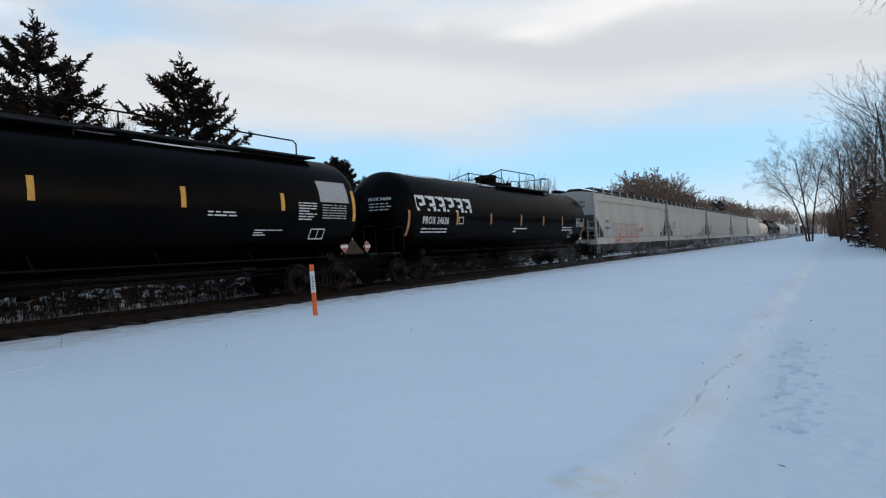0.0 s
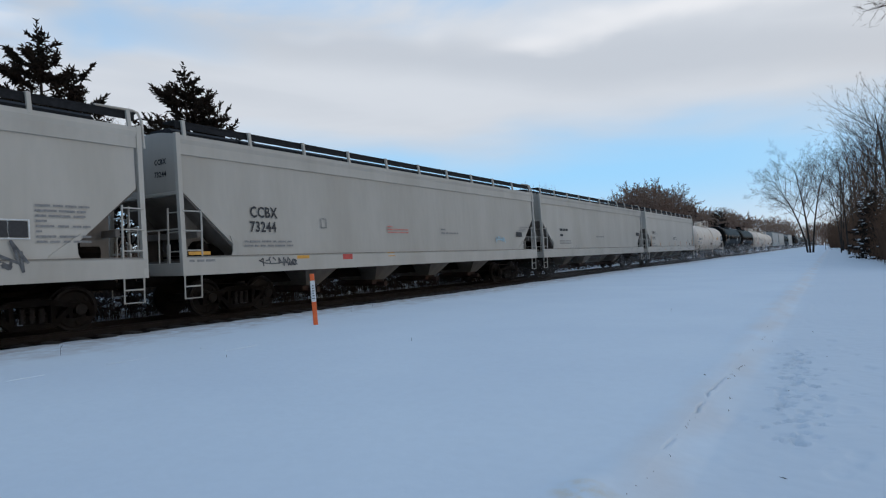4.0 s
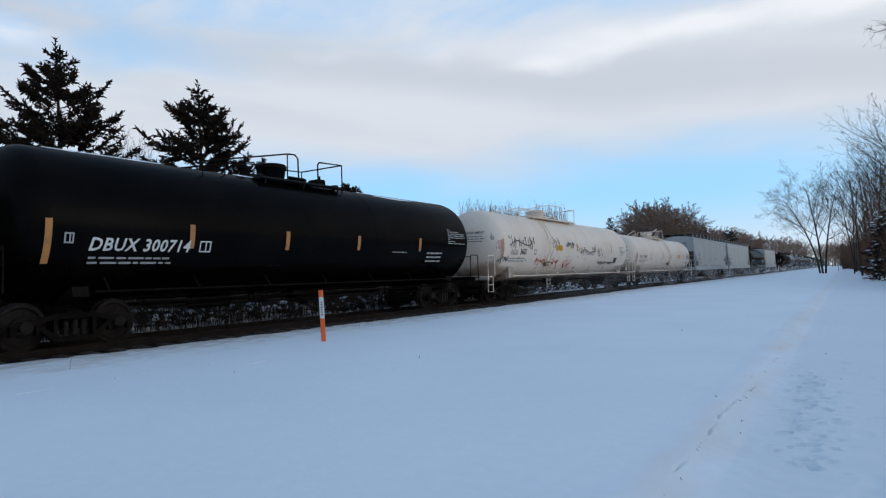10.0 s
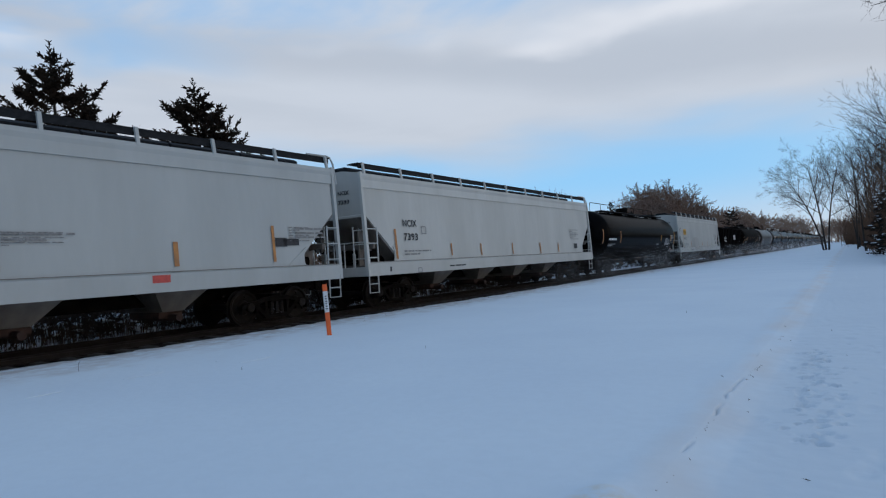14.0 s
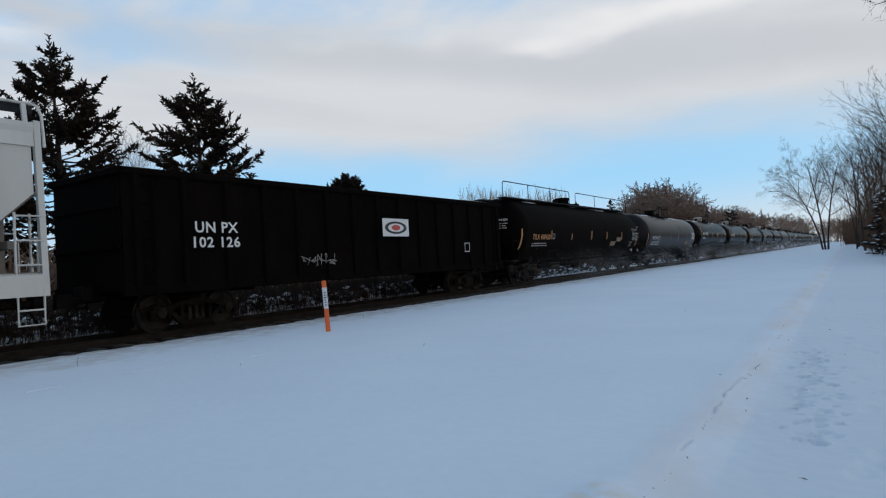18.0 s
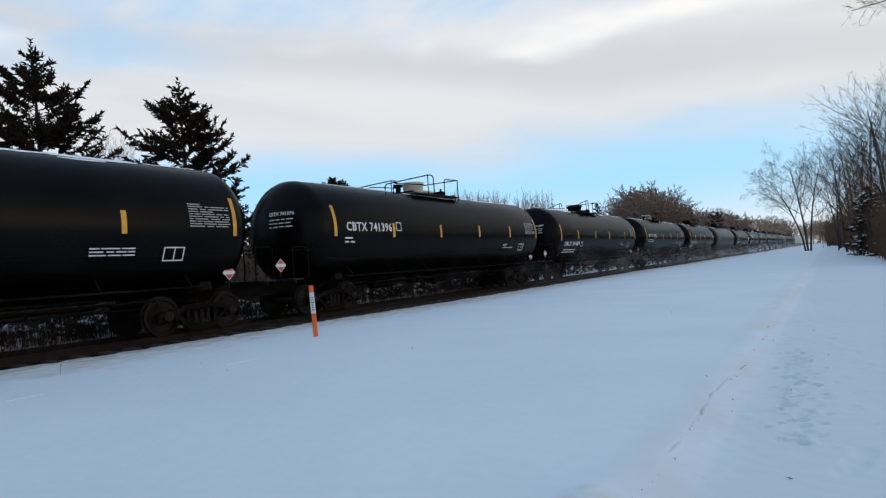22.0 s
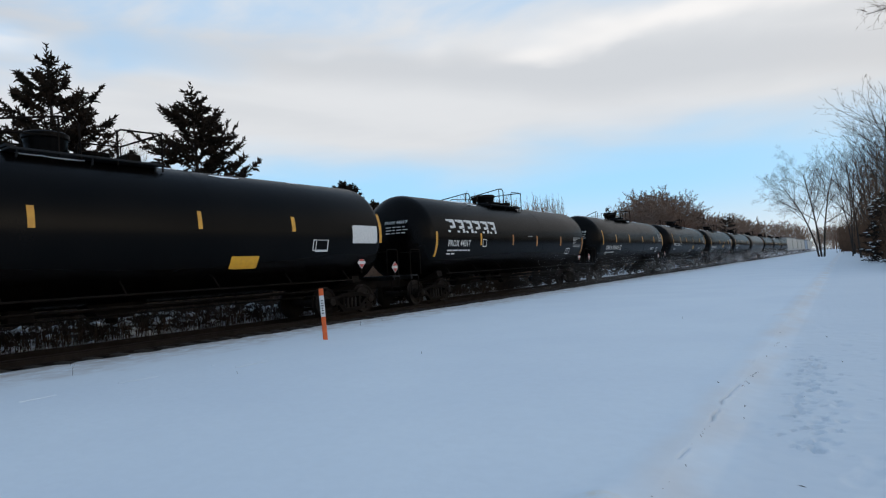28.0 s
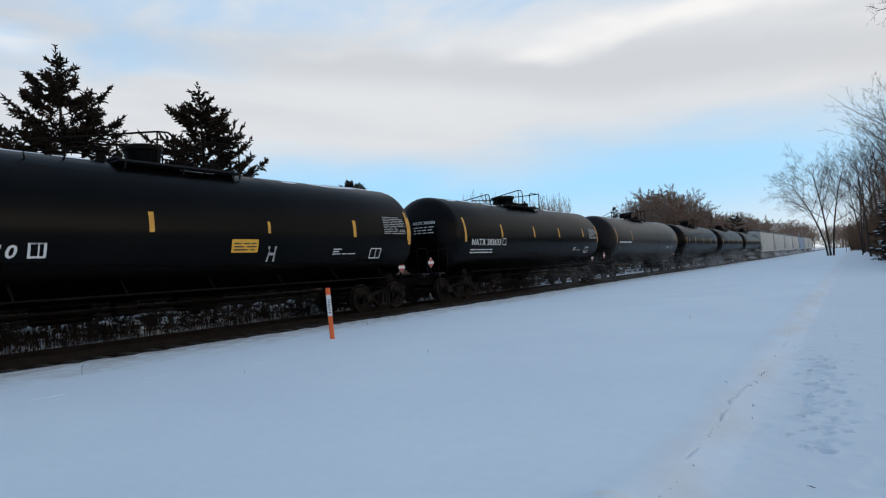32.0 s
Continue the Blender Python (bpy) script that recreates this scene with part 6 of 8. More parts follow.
c.bar("stencil_panel", 6.31, 1.74, 0.6, 0.34, BLACK_MARK)
c.tag(-8.43, 2.34, 2.33, 0.66, BLACK_SPRAY, seed=31, style="scrawl", width=0.05)
c.tag(-9.68, 2.32, 0.65, 0.49, PINK_SPRAY, seed=32, style="scrawl", width=0.04)
c.tag(-10.22, 2.69, 0.33, 0.33, BLACK_SPRAY, seed=43, style="scrawl", width=0.04)
c.tag(-9.49, 1.64, 0.34, 0.32, BLACK_SPRAY, seed=33, style="scrawl", width=0.04)
c.tag(-8.98, 1.76, 0.51, 0.31, BLACK_SPRAY, seed=44, style="scrawl", width=0.035)
c.tag(-5.59, 1.58, 1.22, 0.48, RED_MARK, seed=34, style="scrawl", width=0.04)
c.tag(-3.59, 1.56, 0.9, 0.4, RED_MARK, seed=35, style="scrawl", width=0.04)
c.tag(-1.98, 1.33, 1.08, 0.6, RED_MARK, seed=36, style="scrawl", width=0.04)
c.tag(-0.11, 2.15, 2.51, 0.54, BLACK_SPRAY, seed=37, style="scrawl", width=0.04)
c.tag(3.01, 2.1, 0.85, 0.62, BLACK_SPRAY, seed=38, style="scrawl", width=0.04)
c.tag(-3.62, 2.47, 0.85, 0.65, BLACK_SPRAY, seed=39, style="scrawl", width=0.03)
c.tag(-1.89, 2.53, 1.14, 0.37, BLACK_SPRAY, seed=40, style="scrawl", width=0.04)
c.tag(3.49, 1.61, 2.77, 0.25, BLACK_SPRAY, seed=41, style="scrawl", width=0.03)
c.bar("reflector", -9.05, 1.88, 0.11, 0.92, ORANGE_STRIPE)
c.bar("reflector", -6.17, 2.37, 0.11, 0.45, ORANGE_STRIPE)
c.bar("reflector", -3.18, 2.36, 0.08, 0.51, ORANGE_STRIPE)
c.bar("reflector", -0.33, 2.39, 0.13, 0.43, ORANGE_STRIPE)
c.bar("reflector", 2.62, 2.38, 0.11, 0.47, ORANGE_STRIPE)
c.bar("reflector", 5.61, 2.39, 0.09, 0.5, ORANGE_STRIPE)
c.stains(10)
c = T("tank_car", 237.50, 18.8, WHITE_TANK, "white tank car with brown stains and a side ladder", r=1.52, zc=2.40, side_rail="double", ladder=0.45, plat=(-1.75, 0.9, -1.05))
c.head_marks("OLGX 29017", BLACK_MARK, 18.8, r=1.52, zc=2.40)
c.text("OLGX", -8.19, 2.11, 0.22, GREY_MARK, width=0.68)
c.text("29017", -7.11, 2.11, 0.24, BLACK_MARK, width=0.85)
c.rows(-8.25, 1.79, 2.28, 0.24, 2, GREY_MARK)
c.bar("warning_sticker", 3.91, 2.19, 0.73, 0.26, YELLOW_PLATE)
c.placard(-10.32, 1.28)
c.rows(7.3, 2.2, 0.97, 0.42, 4, GREY_MARK)
c.bar("reflector", -8.92, 1.63, 0.13, 0.87, ORANGE_STRIPE)
c.bar("reflector", -5.23, 2.08, 0.09, 0.44, ORANGE_STRIPE)
c.bar("reflector", -1.42, 2.09, 0.1, 0.47, ORANGE_STRIPE)
c.bar("reflector", 1.2, 2.07, 0.12, 0.47, ORANGE_STRIPE)
c.bar("reflector", 3.5, 2.07, 0.09, 0.44, ORANGE_STRIPE)
c.bar("reflector", 6.01, 2.06, 0.09, 0.43, ORANGE_STRIPE)
c.bar("reflector", 8.4, 1.83, 0.08, 0.66, ORANGE_STRIPE)
c.rows(7.28, 2.08, 1.15, 0.56, 7, GREY_MARK)
c.bar("stencil_panel", 7.36, 1.65, 0.45, 0.24, BLACK_MARK)
c.bar("warning_sticker", 4.18, 2.14, 0.46, 0.29, YELLOW_PLATE)
c.placard(8.63, 1.38)
c.rows(5.99, 1.8, 0.52, 0.09, 2, GREY_MARK)
c.stains(11)
c = H("hopper_car", 239.75, 259.37, HOPPER_COOL, "light grey covered hopper with black lettering")
c.end_text("CCBX", 0.35, 3.75, 0.13, BLACK_MARK, lambda x, z: -9.66, 0.5)
c.end_text("71816", 0.35, 3.45, 0.13, BLACK_MARK, lambda x, z: -9.66, 0.5)
c.text("CCBX", -7.84, 2.52, 0.24, BLACK_MARK, width=0.94)
c.text("71816", -7.89, 2.09, 0.24, BLACK_MARK, width=0.93)
c.rows(-8.06, 1.7, 1.88, 0.27, 2, GREY_MARK)
c.frame_box(-5.49, 2.25, 0.33, 0.28, 0.03, GREY_MARK, cross=0)
c.rows(-2.01, 2.12, 1.13, 0.28, 3, PINK_SPRAY)
c.rows(1.15, 2.18, 1.26, 0.22, 2, GREY_MARK)
c.bar("stencil_panel", -4.5, 1.33, 0.42, 0.14, BLACK_MARK)
c.rows(8.1, 2.24, 1.12, 0.36, 3, GREY_MARK)
c.bar("stencil_panel", 7.64, 2.06, 0.57, 0.18, BLACK_MARK)
c.rows(1.14, 2.1, 1.05, 0.29, 4, GREY_MARK)
c.bar("stencil_panel", 3.9, 1.26, 0.42, 0.17, RED_MARK)
c.bar("stencil_panel", 7.39, 2.03, 0.39, 0.24, BLACK_MARK)
c.rows(7.88, 2.16, 0.73, 0.44, 4, GREY_MARK)
c.bar("reflector", -8.35, 1.66, 0.09, 0.95, ORANGE_STRIPE)
c.bar("reflector", -6.12, 1.65, 0.08, 0.46, ORANGE_STRIPE)
c.bar("reflector", -2.81, 1.64, 0.11, 0.52, ORANGE_STRIPE)
c.bar("reflector", 1, 1.63, 0.1, 0.53, ORANGE_STRIPE)
c.bar("reflector", 4.46, 1.61, 0.12, 0.56, ORANGE_STRIPE)
c.bar("reflector", 7.28, 1.63, 0.09, 0.96, ORANGE_STRIPE)
c = H("hopper_car", 260.53, 280.44, HOPPER, "light grey rounded covered hopper with stained lower corners")
c.end_text("NCIX", 0.35, 3.75, 0.13, BLACK_MARK, lambda x, z: -9.81, 0.5)
c.end_text("7393", 0.35, 3.45, 0.13, BLACK_MARK, lambda x, z: -9.81, 0.5)
c.text("NCIX", -7.94, 2.68, 0.23, BLACK_MARK, width=0.8)
c.text("7393", -7.94, 2.2, 0.24, BLACK_MARK, width=0.8)
c.frame_box(-6.89, 2.42, 0.29, 0.28, 0.03, GREY_MARK, cross=0)
c.rows(-8, 1.67, 1.69, 0.22, 2, GREY_MARK)
c.rows(-5.32, 1.17, 1.13, 0.13, 1, BLACK_MARK)
c.rows(6.84, 2.22, 1.21, 0.58, 5, GREY_MARK)
c.bar("stencil_panel", 7.29, 1.73, 0.45, 0.27, BLACK_MARK)
c.bar("stencil_panel", -8.89, 1.16, 0.09, 0.16, BLACK_MARK)
c.frame_box(-7.34, 1.05, 0.24, 0.18, 0.03, GREY_MARK, cross=0)
c.bar("reflector", -8.46, 1.57, 0.11, 1.01, ORANGE_STRIPE)
c.bar("reflector", -5.08, 1.61, 0.08, 0.47, ORANGE_STRIPE)
c.bar("reflector", -2.86, 1.58, 0.09, 0.48, ORANGE_STRIPE)
c.bar("reflector", -0.06, 1.57, 0.09, 0.5, ORANGE_STRIPE)
c.bar("reflector", 2.86, 1.55, 0.11, 0.52, ORANGE_STRIPE)
c.bar("reflector", 5.08, 1.56, 0.09, 0.5, ORANGE_STRIPE)
c = T("tank_car", 300.68, 18.3, BLACK, "black tank car with full-length roof handrails", rails="long")
c.snow_streaks(18.3, 270)
c.rows(-8.7, 2.12, 1.84, 0.29, 1, WHITE_MARK)
c.rows(-8.7, 1.78, 2.56, 0.2, 2, DULL_MARK)
c.rows(5.34, 1.76, 1.41, 0.57, 4, WHITE_MARK)
c.rows(7.17, 1.95, 0.94, 0.64, 7, DULL_MARK)
c.frame_box(6.51, 1.6, 0.56, 0.32, 0.03, WHITE_MARK, cross=1)
c.rows(2.94, 1.76, 0.63, 0.15, 2, WHITE_MARK)
c.placard(8.09, 1.44)
c.bar("reflector", 3.95, 2.08, 0.13, 0.48, YELLOW)
c.bar("reflector", 7.02, 2.08, 0.12, 0.51, YELLOW)
c.bar("reflector", 8.28, 1.89, 0.13, 0.93, YELLOW)
c.bar("reflector", -9.81, 1.96, 0.13, 0.89, ORANGE_STRIPE)
c.bar("reflector", -6.38, 1.99, 0.13, 0.8, ORANGE_STRIPE)
c = H("hopper_car", 302.63, 322.46, HOPPER, "light grey covered hopper with a yellow panel and a peeled patch")
c.end_text("54126", 0.35, 3.75, 0.13, BLACK_MARK, lambda x, z: -9.76, 0.5)
c.bar("yellow_panel", -7.86, 2.66, 1.14, 0.54, YELLOW_PLATE)
c.text("UTCX", -7.75, 2.80, 0.26, BLACK_MARK, width=0.90, lift=0.012)
c.text("54126", -7.88, 2.21, 0.24, BLACK_MARK, width=0.95)
c.rows(-7.91, 1.65, 1.7, 0.23, 2, GREY_MARK)
c.bar("peeled_patch", -3.78, 1.22, 2.18, 1.21, PEELED)
c.rows(6.94, 2.19, 1.45, 0.61, 5, GREY_MARK)
c.bar("stencil_panel", 7.2, 1.71, 0.43, 0.27, BLACK_MARK)
c.frame_box(-7.21, 1.07, 0.26, 0.2, 0.03, GREY_MARK, cross=0)
c.rows(-5.47, 1.16, 1.1, 0.13, 1, BLACK_MARK)
c.rows(-6.19, 2.41, 0.28, 0.3, 4, GREY_MARK)
c.tag(-9.43, 2.79, 0.9, 0.58, GREY_MARK, seed=51, style="scrawl", width=0.03)
c.bar("reflector", -8.21, 1.49, 0.08, 0.98, ORANGE_STRIPE)
c.bar("reflector", -5.08, 1.52, 0.13, 0.52, ORANGE_STRIPE)
c.bar("reflector", 0.07, 1.57, 0.1, 0.42, ORANGE_STRIPE)
c.bar("reflector", 2.8, 1.55, 0.12, 0.42, ORANGE_STRIPE)
c.bar("reflector", 5.18, 1.55, 0.11, 0.42, ORANGE_STRIPE)
c = gondola_car("gondola_car", 323.88, 340.51, "brown-black steel gondola with ribbed sides")
c.text("UN PX", -6.68, 2.28, 0.25, WHITE_MARK, width=1.18, lift=0.10)
c.text("102 126", -6.73, 1.93, 0.24, WHITE_MARK, width=1.27, lift=0.10)
c.bar("logo_panel", 0.07, 2.21, 1.39, 0.59, WHITE_MARK, "white panel with a red and black oval", lift=0.10)
c.oval(0.76, 2.50, 0.58, 0.21)
c.frame_box(5.18, 1.62, 0.38, 0.36, 0.03, WHITE_MARK, cross=0)
c.tag(-3.4, 1.35, 1.4, 0.4, GREY_MARK, seed=61, style="scrawl", width=0.02)
c = T("tank_car", 360.77, 19.2, BROWN_BLACK, "weathered brown-black tank car with full-length roof handrails", rails="full")
c.head_marks("TILX 400450", CREAM, 19.2)
c.snow_streaks(19.2, 311)
c.text("TILX 400450", -8.32, 2.11, 0.25, ORANGE_STRIPE, width=2.06)
c.rows(-8.25, 1.77, 1.77, 0.21, 2, DULL_MARK)
c.frame_box(-5.97, 2.13, 0.26, 0.26, 0.03, DULL_MARK, cross=0)
c.bar("warning_sticker", 3.27, 1.71, 0.96, 0.27, GRIME)
c.bar("warning_sticker", 4.32, 1.99, 0.88, 0.25, GRIME)
c.rows(7.7, 2.04, 1.47, 0.64, 5, DULL_MARK)
c.placard(8.56, 1.39)
c.rows(7.64, 2.12, 1.09, 0.53, 6, GREY_MARK)
c.frame_box(7.27, 1.63, 0.5, 0.3, 0.03, DULL_MARK, cross=1)
c.bar("faded_panel", 7.52, 2.71, 1.26, 0.16, SOOT)
c.bar("reflector", -9.55, 1.65, 0.13, 0.95, ORANGE_STRIPE)
c.bar("reflector", -6.16, 2.13, 0.11, 0.42, ORANGE_STRIPE)
c.bar("reflector", -3.43, 2.08, 0.1, 0.34, ORANGE_STRIPE)
c.bar("reflector", -0.4, 2.12, 0.13, 0.5, ORANGE_STRIPE)
c.bar("reflector", 2.29, 2.11, 0.12, 0.47, ORANGE_STRIPE)
c.bar("reflector", 5.24, 2.1, 0.13, 0.48, ORANGE_STRIPE)
c.bar("reflector", 8.72, 1.66, 0.13, 0.92, ORANGE_STRIPE)
c = T("tank_car", 380.19, 17.6, BLACK_OLD, "weathered brown-black tank car with dirt-streaked flanks", plat=(-2.4, 0.58, -2.1))
c.head_marks("GLNX 3036", WHITE_MARK, 17.6)
c.snow_streaks(17.6, 331)
c.lower_streaks(-7.0, 6.6, 5, DULL_MARK)
c.text("GLNX 3036", -7.28, 2.12, 0.21, WHITE_MARK, width=1.57)
c.rows(-7.3, 1.67, 2.27, 0.33, 2, WHITE_MARK)
c.frame_box(-5.56, 2.07, 0.33, 0.27, 0.03, WHITE_MARK, cross=0)
c.placard(-9.9, 1.33)
c.bar("white_sticker", 6.66, 2.1, 1.07, 0.63, WHITE_MARK)
c.rows(6.71, 2.31, 0.95, 0.32, 4, GREY_MARK)
c.frame_box(4.48, 1.68, 0.75, 0.28, 0.03, YELLOW_PLATE, cross=0)
c.rows(4.53, 1.71, 0.66, 0.21, 3, YELLOW_PLATE)
c.frame_box(5.79, 1.65, 1.14, 0.34, 0.03, WHITE_MARK, cross=1)
c.placard(7.61, 1.5)
c.bar("reflector", -8.53, 1.62, 0.13, 0.92, ORANGE_STRIPE)
c.bar("reflector", -4.99, 2.03, 0.13, 0.49, ORANGE_STRIPE)
c.bar("reflector", -1.56, 2.03, 0.13, 0.51, ORANGE_STRIPE)
c.bar("reflector", 1.17, 2.04, 0.13, 0.49, ORANGE_STRIPE)
c.bar("reflector", 4.62, 2.13, 0.13, 0.47, ORANGE_STRIPE)
c.bar("reflector", 7.86, 1.67, 0.13, 0.89, ORANGE_STRIPE)
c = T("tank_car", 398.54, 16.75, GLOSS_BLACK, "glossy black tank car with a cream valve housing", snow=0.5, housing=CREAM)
c.head_marks("CBTX 741399", WHITE_MARK, 16.75)
c.snow_streaks(16.75, 350)
c.text("CBTX 741399", -6.67, 2.56, 0.26, WHITE_MARK, width=2.29)
c.rows(-6.75, 2.17, 1.67, 0.24, 2, WHITE_MARK)
c.frame_box(-4.14, 2.57, 0.28, 0.29, 0.03, WHITE_MARK, cross=0)
c.bar("reflector", -7.24, 2.34, 0.13, 0.96, YELLOW)
c.bar("reflector", -4.31, 2.34, 0.12, 0.48, YELLOW)
c.bar("reflector", -1.37, 2.34, 0.12, 0.47, YELLOW)
c.bar("reflector", 1.66, 2.33, 0.13, 0.5, YELLOW)
c.bar("reflector", 4.59, 2.36, 0.12, 0.5, YELLOW)
c.rows(6.21, 2.53, 1.12, 0.59, 7, DULL_MARK)
c.rows(3.95, 1.88, 0.97, 0.21, 3, WHITE_MARK)
c.frame_box(5.58, 1.75, 0.52, 0.32, 0.03, WHITE_MARK, cross=1)
c.bar("reflector", 7.41, 2.33, 0.11, 0.97, YELLOW)
c.placard(7.52, 1.42)
c.placard(-9.22, 1.54)
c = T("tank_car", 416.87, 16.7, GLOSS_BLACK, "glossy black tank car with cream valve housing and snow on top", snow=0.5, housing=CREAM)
c.head_marks("CBTX 741396", WHITE_MARK, 16.7)
c.snow_streaks(16.7, 367)
c.text("CBTX 741396", -6.74, 2.53, 0.27, WHITE_MARK, width=2.29)
c.rows(-6.81, 2.13, 1.74, 0.24, 2, WHITE_MARK)
c.frame_box(-4.2, 2.55, 0.29, 0.3, 0.03, WHITE_MARK, cross=0)
c.bar("reflector", -7.29, 2.35, 0.13, 0.95, YELLOW)
c.bar("reflector", -4.4, 2.33, 0.13, 0.49, YELLOW)
c.bar("reflector", -1.43, 2.34, 0.12, 0.48, YELLOW)
c.bar("reflector", 1.57, 2.36, 0.13, 0.49, YELLOW)
c.bar("reflector", 4.47, 2.37, 0.12, 0.51, YELLOW)
c.rows(6.19, 2.53, 1.12, 0.59, 7, DULL_MARK)
c.rows(3.92, 1.88, 0.97, 0.21, 3, WHITE_MARK)
c.frame_box(5.56, 1.75, 0.52, 0.32, 0.03, WHITE_MARK, cross=1)
c.bar("reflector", 7.39, 2.33, 0.11, 0.97, YELLOW)
c.placard(7.49, 1.42)
c.placard(-9.20, 1.54)
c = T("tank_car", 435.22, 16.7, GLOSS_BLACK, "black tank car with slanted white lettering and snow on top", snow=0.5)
c.head_marks("DBUX 301689", WHITE_MARK, 16.7)
c.snow_streaks(16.7, 384)
c.text("DBUX 301689", -6.85, 1.93, 0.23, WHITE_MARK, width=2.36, slant=0.2)
c.rows(-6.74, 1.52, 1.85, 0.25, 2, WHITE_MARK)
c.frame_box(-4.22, 1.88, 0.3, 0.26, 0.03, WHITE_MARK, cross=0)
c.bar("reflector", -7.49, 2.19, 0.13, 0.93, YELLOW)
c.bar("reflector", -4.84, 2.33, 0.13, 0.51, YELLOW)
c.bar("reflector", -1.71, 2.35, 0.13, 0.46, YELLOW)
c.bar("reflector", 1.13, 2.33, 0.13, 0.49, YELLOW)
c.bar("reflector", 4.71, 2.37, 0.12, 0.49, YELLOW)
c.rows(6.19, 2.53, 1.12, 0.59, 7, DULL_MARK)
c.rows(3.92, 1.88, 0.97, 0.21, 3, WHITE_MARK)
c.frame_box(5.56, 1.75, 0.52, 0.32, 0.03, WHITE_MARK, cross=1)
c.bar("reflector", 7.39, 2.33, 0.11, 0.97, YELLOW)
c.placard(7.49, 1.42)
c.placard(-9.20, 1.54)
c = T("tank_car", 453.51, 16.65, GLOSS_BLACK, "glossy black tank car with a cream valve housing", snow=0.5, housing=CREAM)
c.head_marks("CBTX 741417", WHITE_MARK, 16.65)
c.snow_streaks(16.65, 401)
c.text("CBTX 741417", -6.8, 2.52, 0.24, WHITE_MARK, width=2.28)
c.rows(-6.86, 2.11, 1.89, 0.25, 2, WHITE_MARK)
c.frame_box(-4.25, 2.54, 0.32, 0.27, 0.03, WHITE_MARK, cross=0)
c.bar("reflector", 1.42, 2.32, 0.13, 0.48, YELLOW)
c.bar("reflector", 4.32, 2.35, 0.13, 0.47, YELLOW)
c.bar("reflector", -7.38, 2.3, 0.13, 0.96, YELLOW)
c.bar("reflector", -4.46, 2.32, 0.13, 0.46, YELLOW)
c.bar("reflector", -1.51, 2.29, 0.13, 0.52, YELLOW)
c.rows(6.16, 2.53, 1.12, 0.59, 7, DULL_MARK)
c.rows(3.90, 1.88, 0.97, 0.21, 3, WHITE_MARK)
c.frame_box(5.53, 1.75, 0.52, 0.32, 0.03, WHITE_MARK, cross=1)
c.bar("reflector", 7.36, 2.33, 0.11, 0.97, YELLOW)
c.placard(7.47, 1.42)
c.placard(-9.17, 1.54)
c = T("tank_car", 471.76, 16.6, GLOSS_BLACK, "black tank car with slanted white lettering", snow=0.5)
c.head_marks("DBUX 301656", WHITE_MARK, 16.6)
c.snow_streaks(16.6, 418)
c.text("DBUX 301656", -6.74, 1.91, 0.24, WHITE_MARK, width=2.39, slant=0.2)
c.rows(-6.6, 1.49, 2.01, 0.26, 2, WHITE_MARK)
c.frame_box(-4.06, 1.88, 0.33, 0.27, 0.03, WHITE_MARK, cross=0)
c.bar("reflector", -7.38, 2.16, 0.13, 0.95, YELLOW)
c.bar("reflector", -4.71, 2.32, 0.13, 0.51, YELLOW)
c.bar("reflector", -1.72, 2.34, 0.13, 0.52, YELLOW)
c.bar("reflector", 1.28, 2.33, 0.13, 0.5, YELLOW)
c.bar("reflector", 4.89, 2.35, 0.13, 0.53, YELLOW)
c.rows(6.14, 2.53, 1.12, 0.59, 7, DULL_MARK)
c.rows(3.87, 1.88, 0.97, 0.21, 3, WHITE_MARK)
c.frame_box(5.51, 1.75, 0.52, 0.32, 0.03, WHITE_MARK, cross=1)
c.bar("reflector", 7.34, 2.33, 0.11, 0.97, YELLOW)
c.placard(7.44, 1.42)
c.placard(-9.15, 1.54)
c = T("tank_car", 491.21, 17.65, BLACK_OLD, "weathered black tank car with small white lettering", snow=0.3)
c.snow_streaks(17.65, 434)
c.rows(-7.29, 2.38, 1.74, 0.23, 1, WHITE_MARK)
c.rows(-7.39, 2.1, 2.36, 0.18, 2, DULL_MARK)
c.rows(6.66, 2.53, 1.12, 0.59, 7, DULL_MARK)
c.rows(4.40, 1.88, 0.97, 0.21, 3, WHITE_MARK)
c.frame_box(6.03, 1.75, 0.52, 0.32, 0.03, WHITE_MARK, cross=1)
c.bar("reflector", 7.86, 2.33, 0.11, 0.97, YELLOW)
c.placard(7.97, 1.42)
c.placard(-9.67, 1.54)
c.bar("reflector", -7.95, 1.64, 0.13, 0.63, ORANGE_STRIPE)
c.bar("reflector", -3.35, 1.79, 0.13, 0.58, ORANGE_STRIPE)
c.bar("reflector", 1.13, 1.82, 0.13, 0.52, ORANGE_STRIPE)
c = T("tank_car", 511.07, 17.9, GLOSS_BLACK, "black tank car with a clean white sticker and tilted label", snow=0.3)
c.head_marks("VTGX 30003", WHITE_MARK, 17.9)
c.snow_streaks(17.9, 448)
c.text("VTGX 30003", -7.1, 2.33, 0.26, WHITE_MARK, width=1.6)
c.frame_box(-5.22, 2.33, 0.27, 0.28, 0.03, WHITE_MARK, cross=0)
c.rows(-7.2, 1.85, 2.05, 0.37, 3, WHITE_MARK)
c.bar("white_sticker", 6.99, 2.28, 1.11, 0.52, WHITE_MARK)
c.frame_box(5.3, 2.02, 0.6, 0.32, 0.03, WHITE_MARK, cross=0)
c.bar("tilted_sticker", 2.62, 1.59, 0.85, 0.31, YELLOW_PLATE)
c.placard(-9.39, 1.35)
c.bar("white_sticker", 6.94, 2.24, 1.13, 0.52, WHITE_MARK)
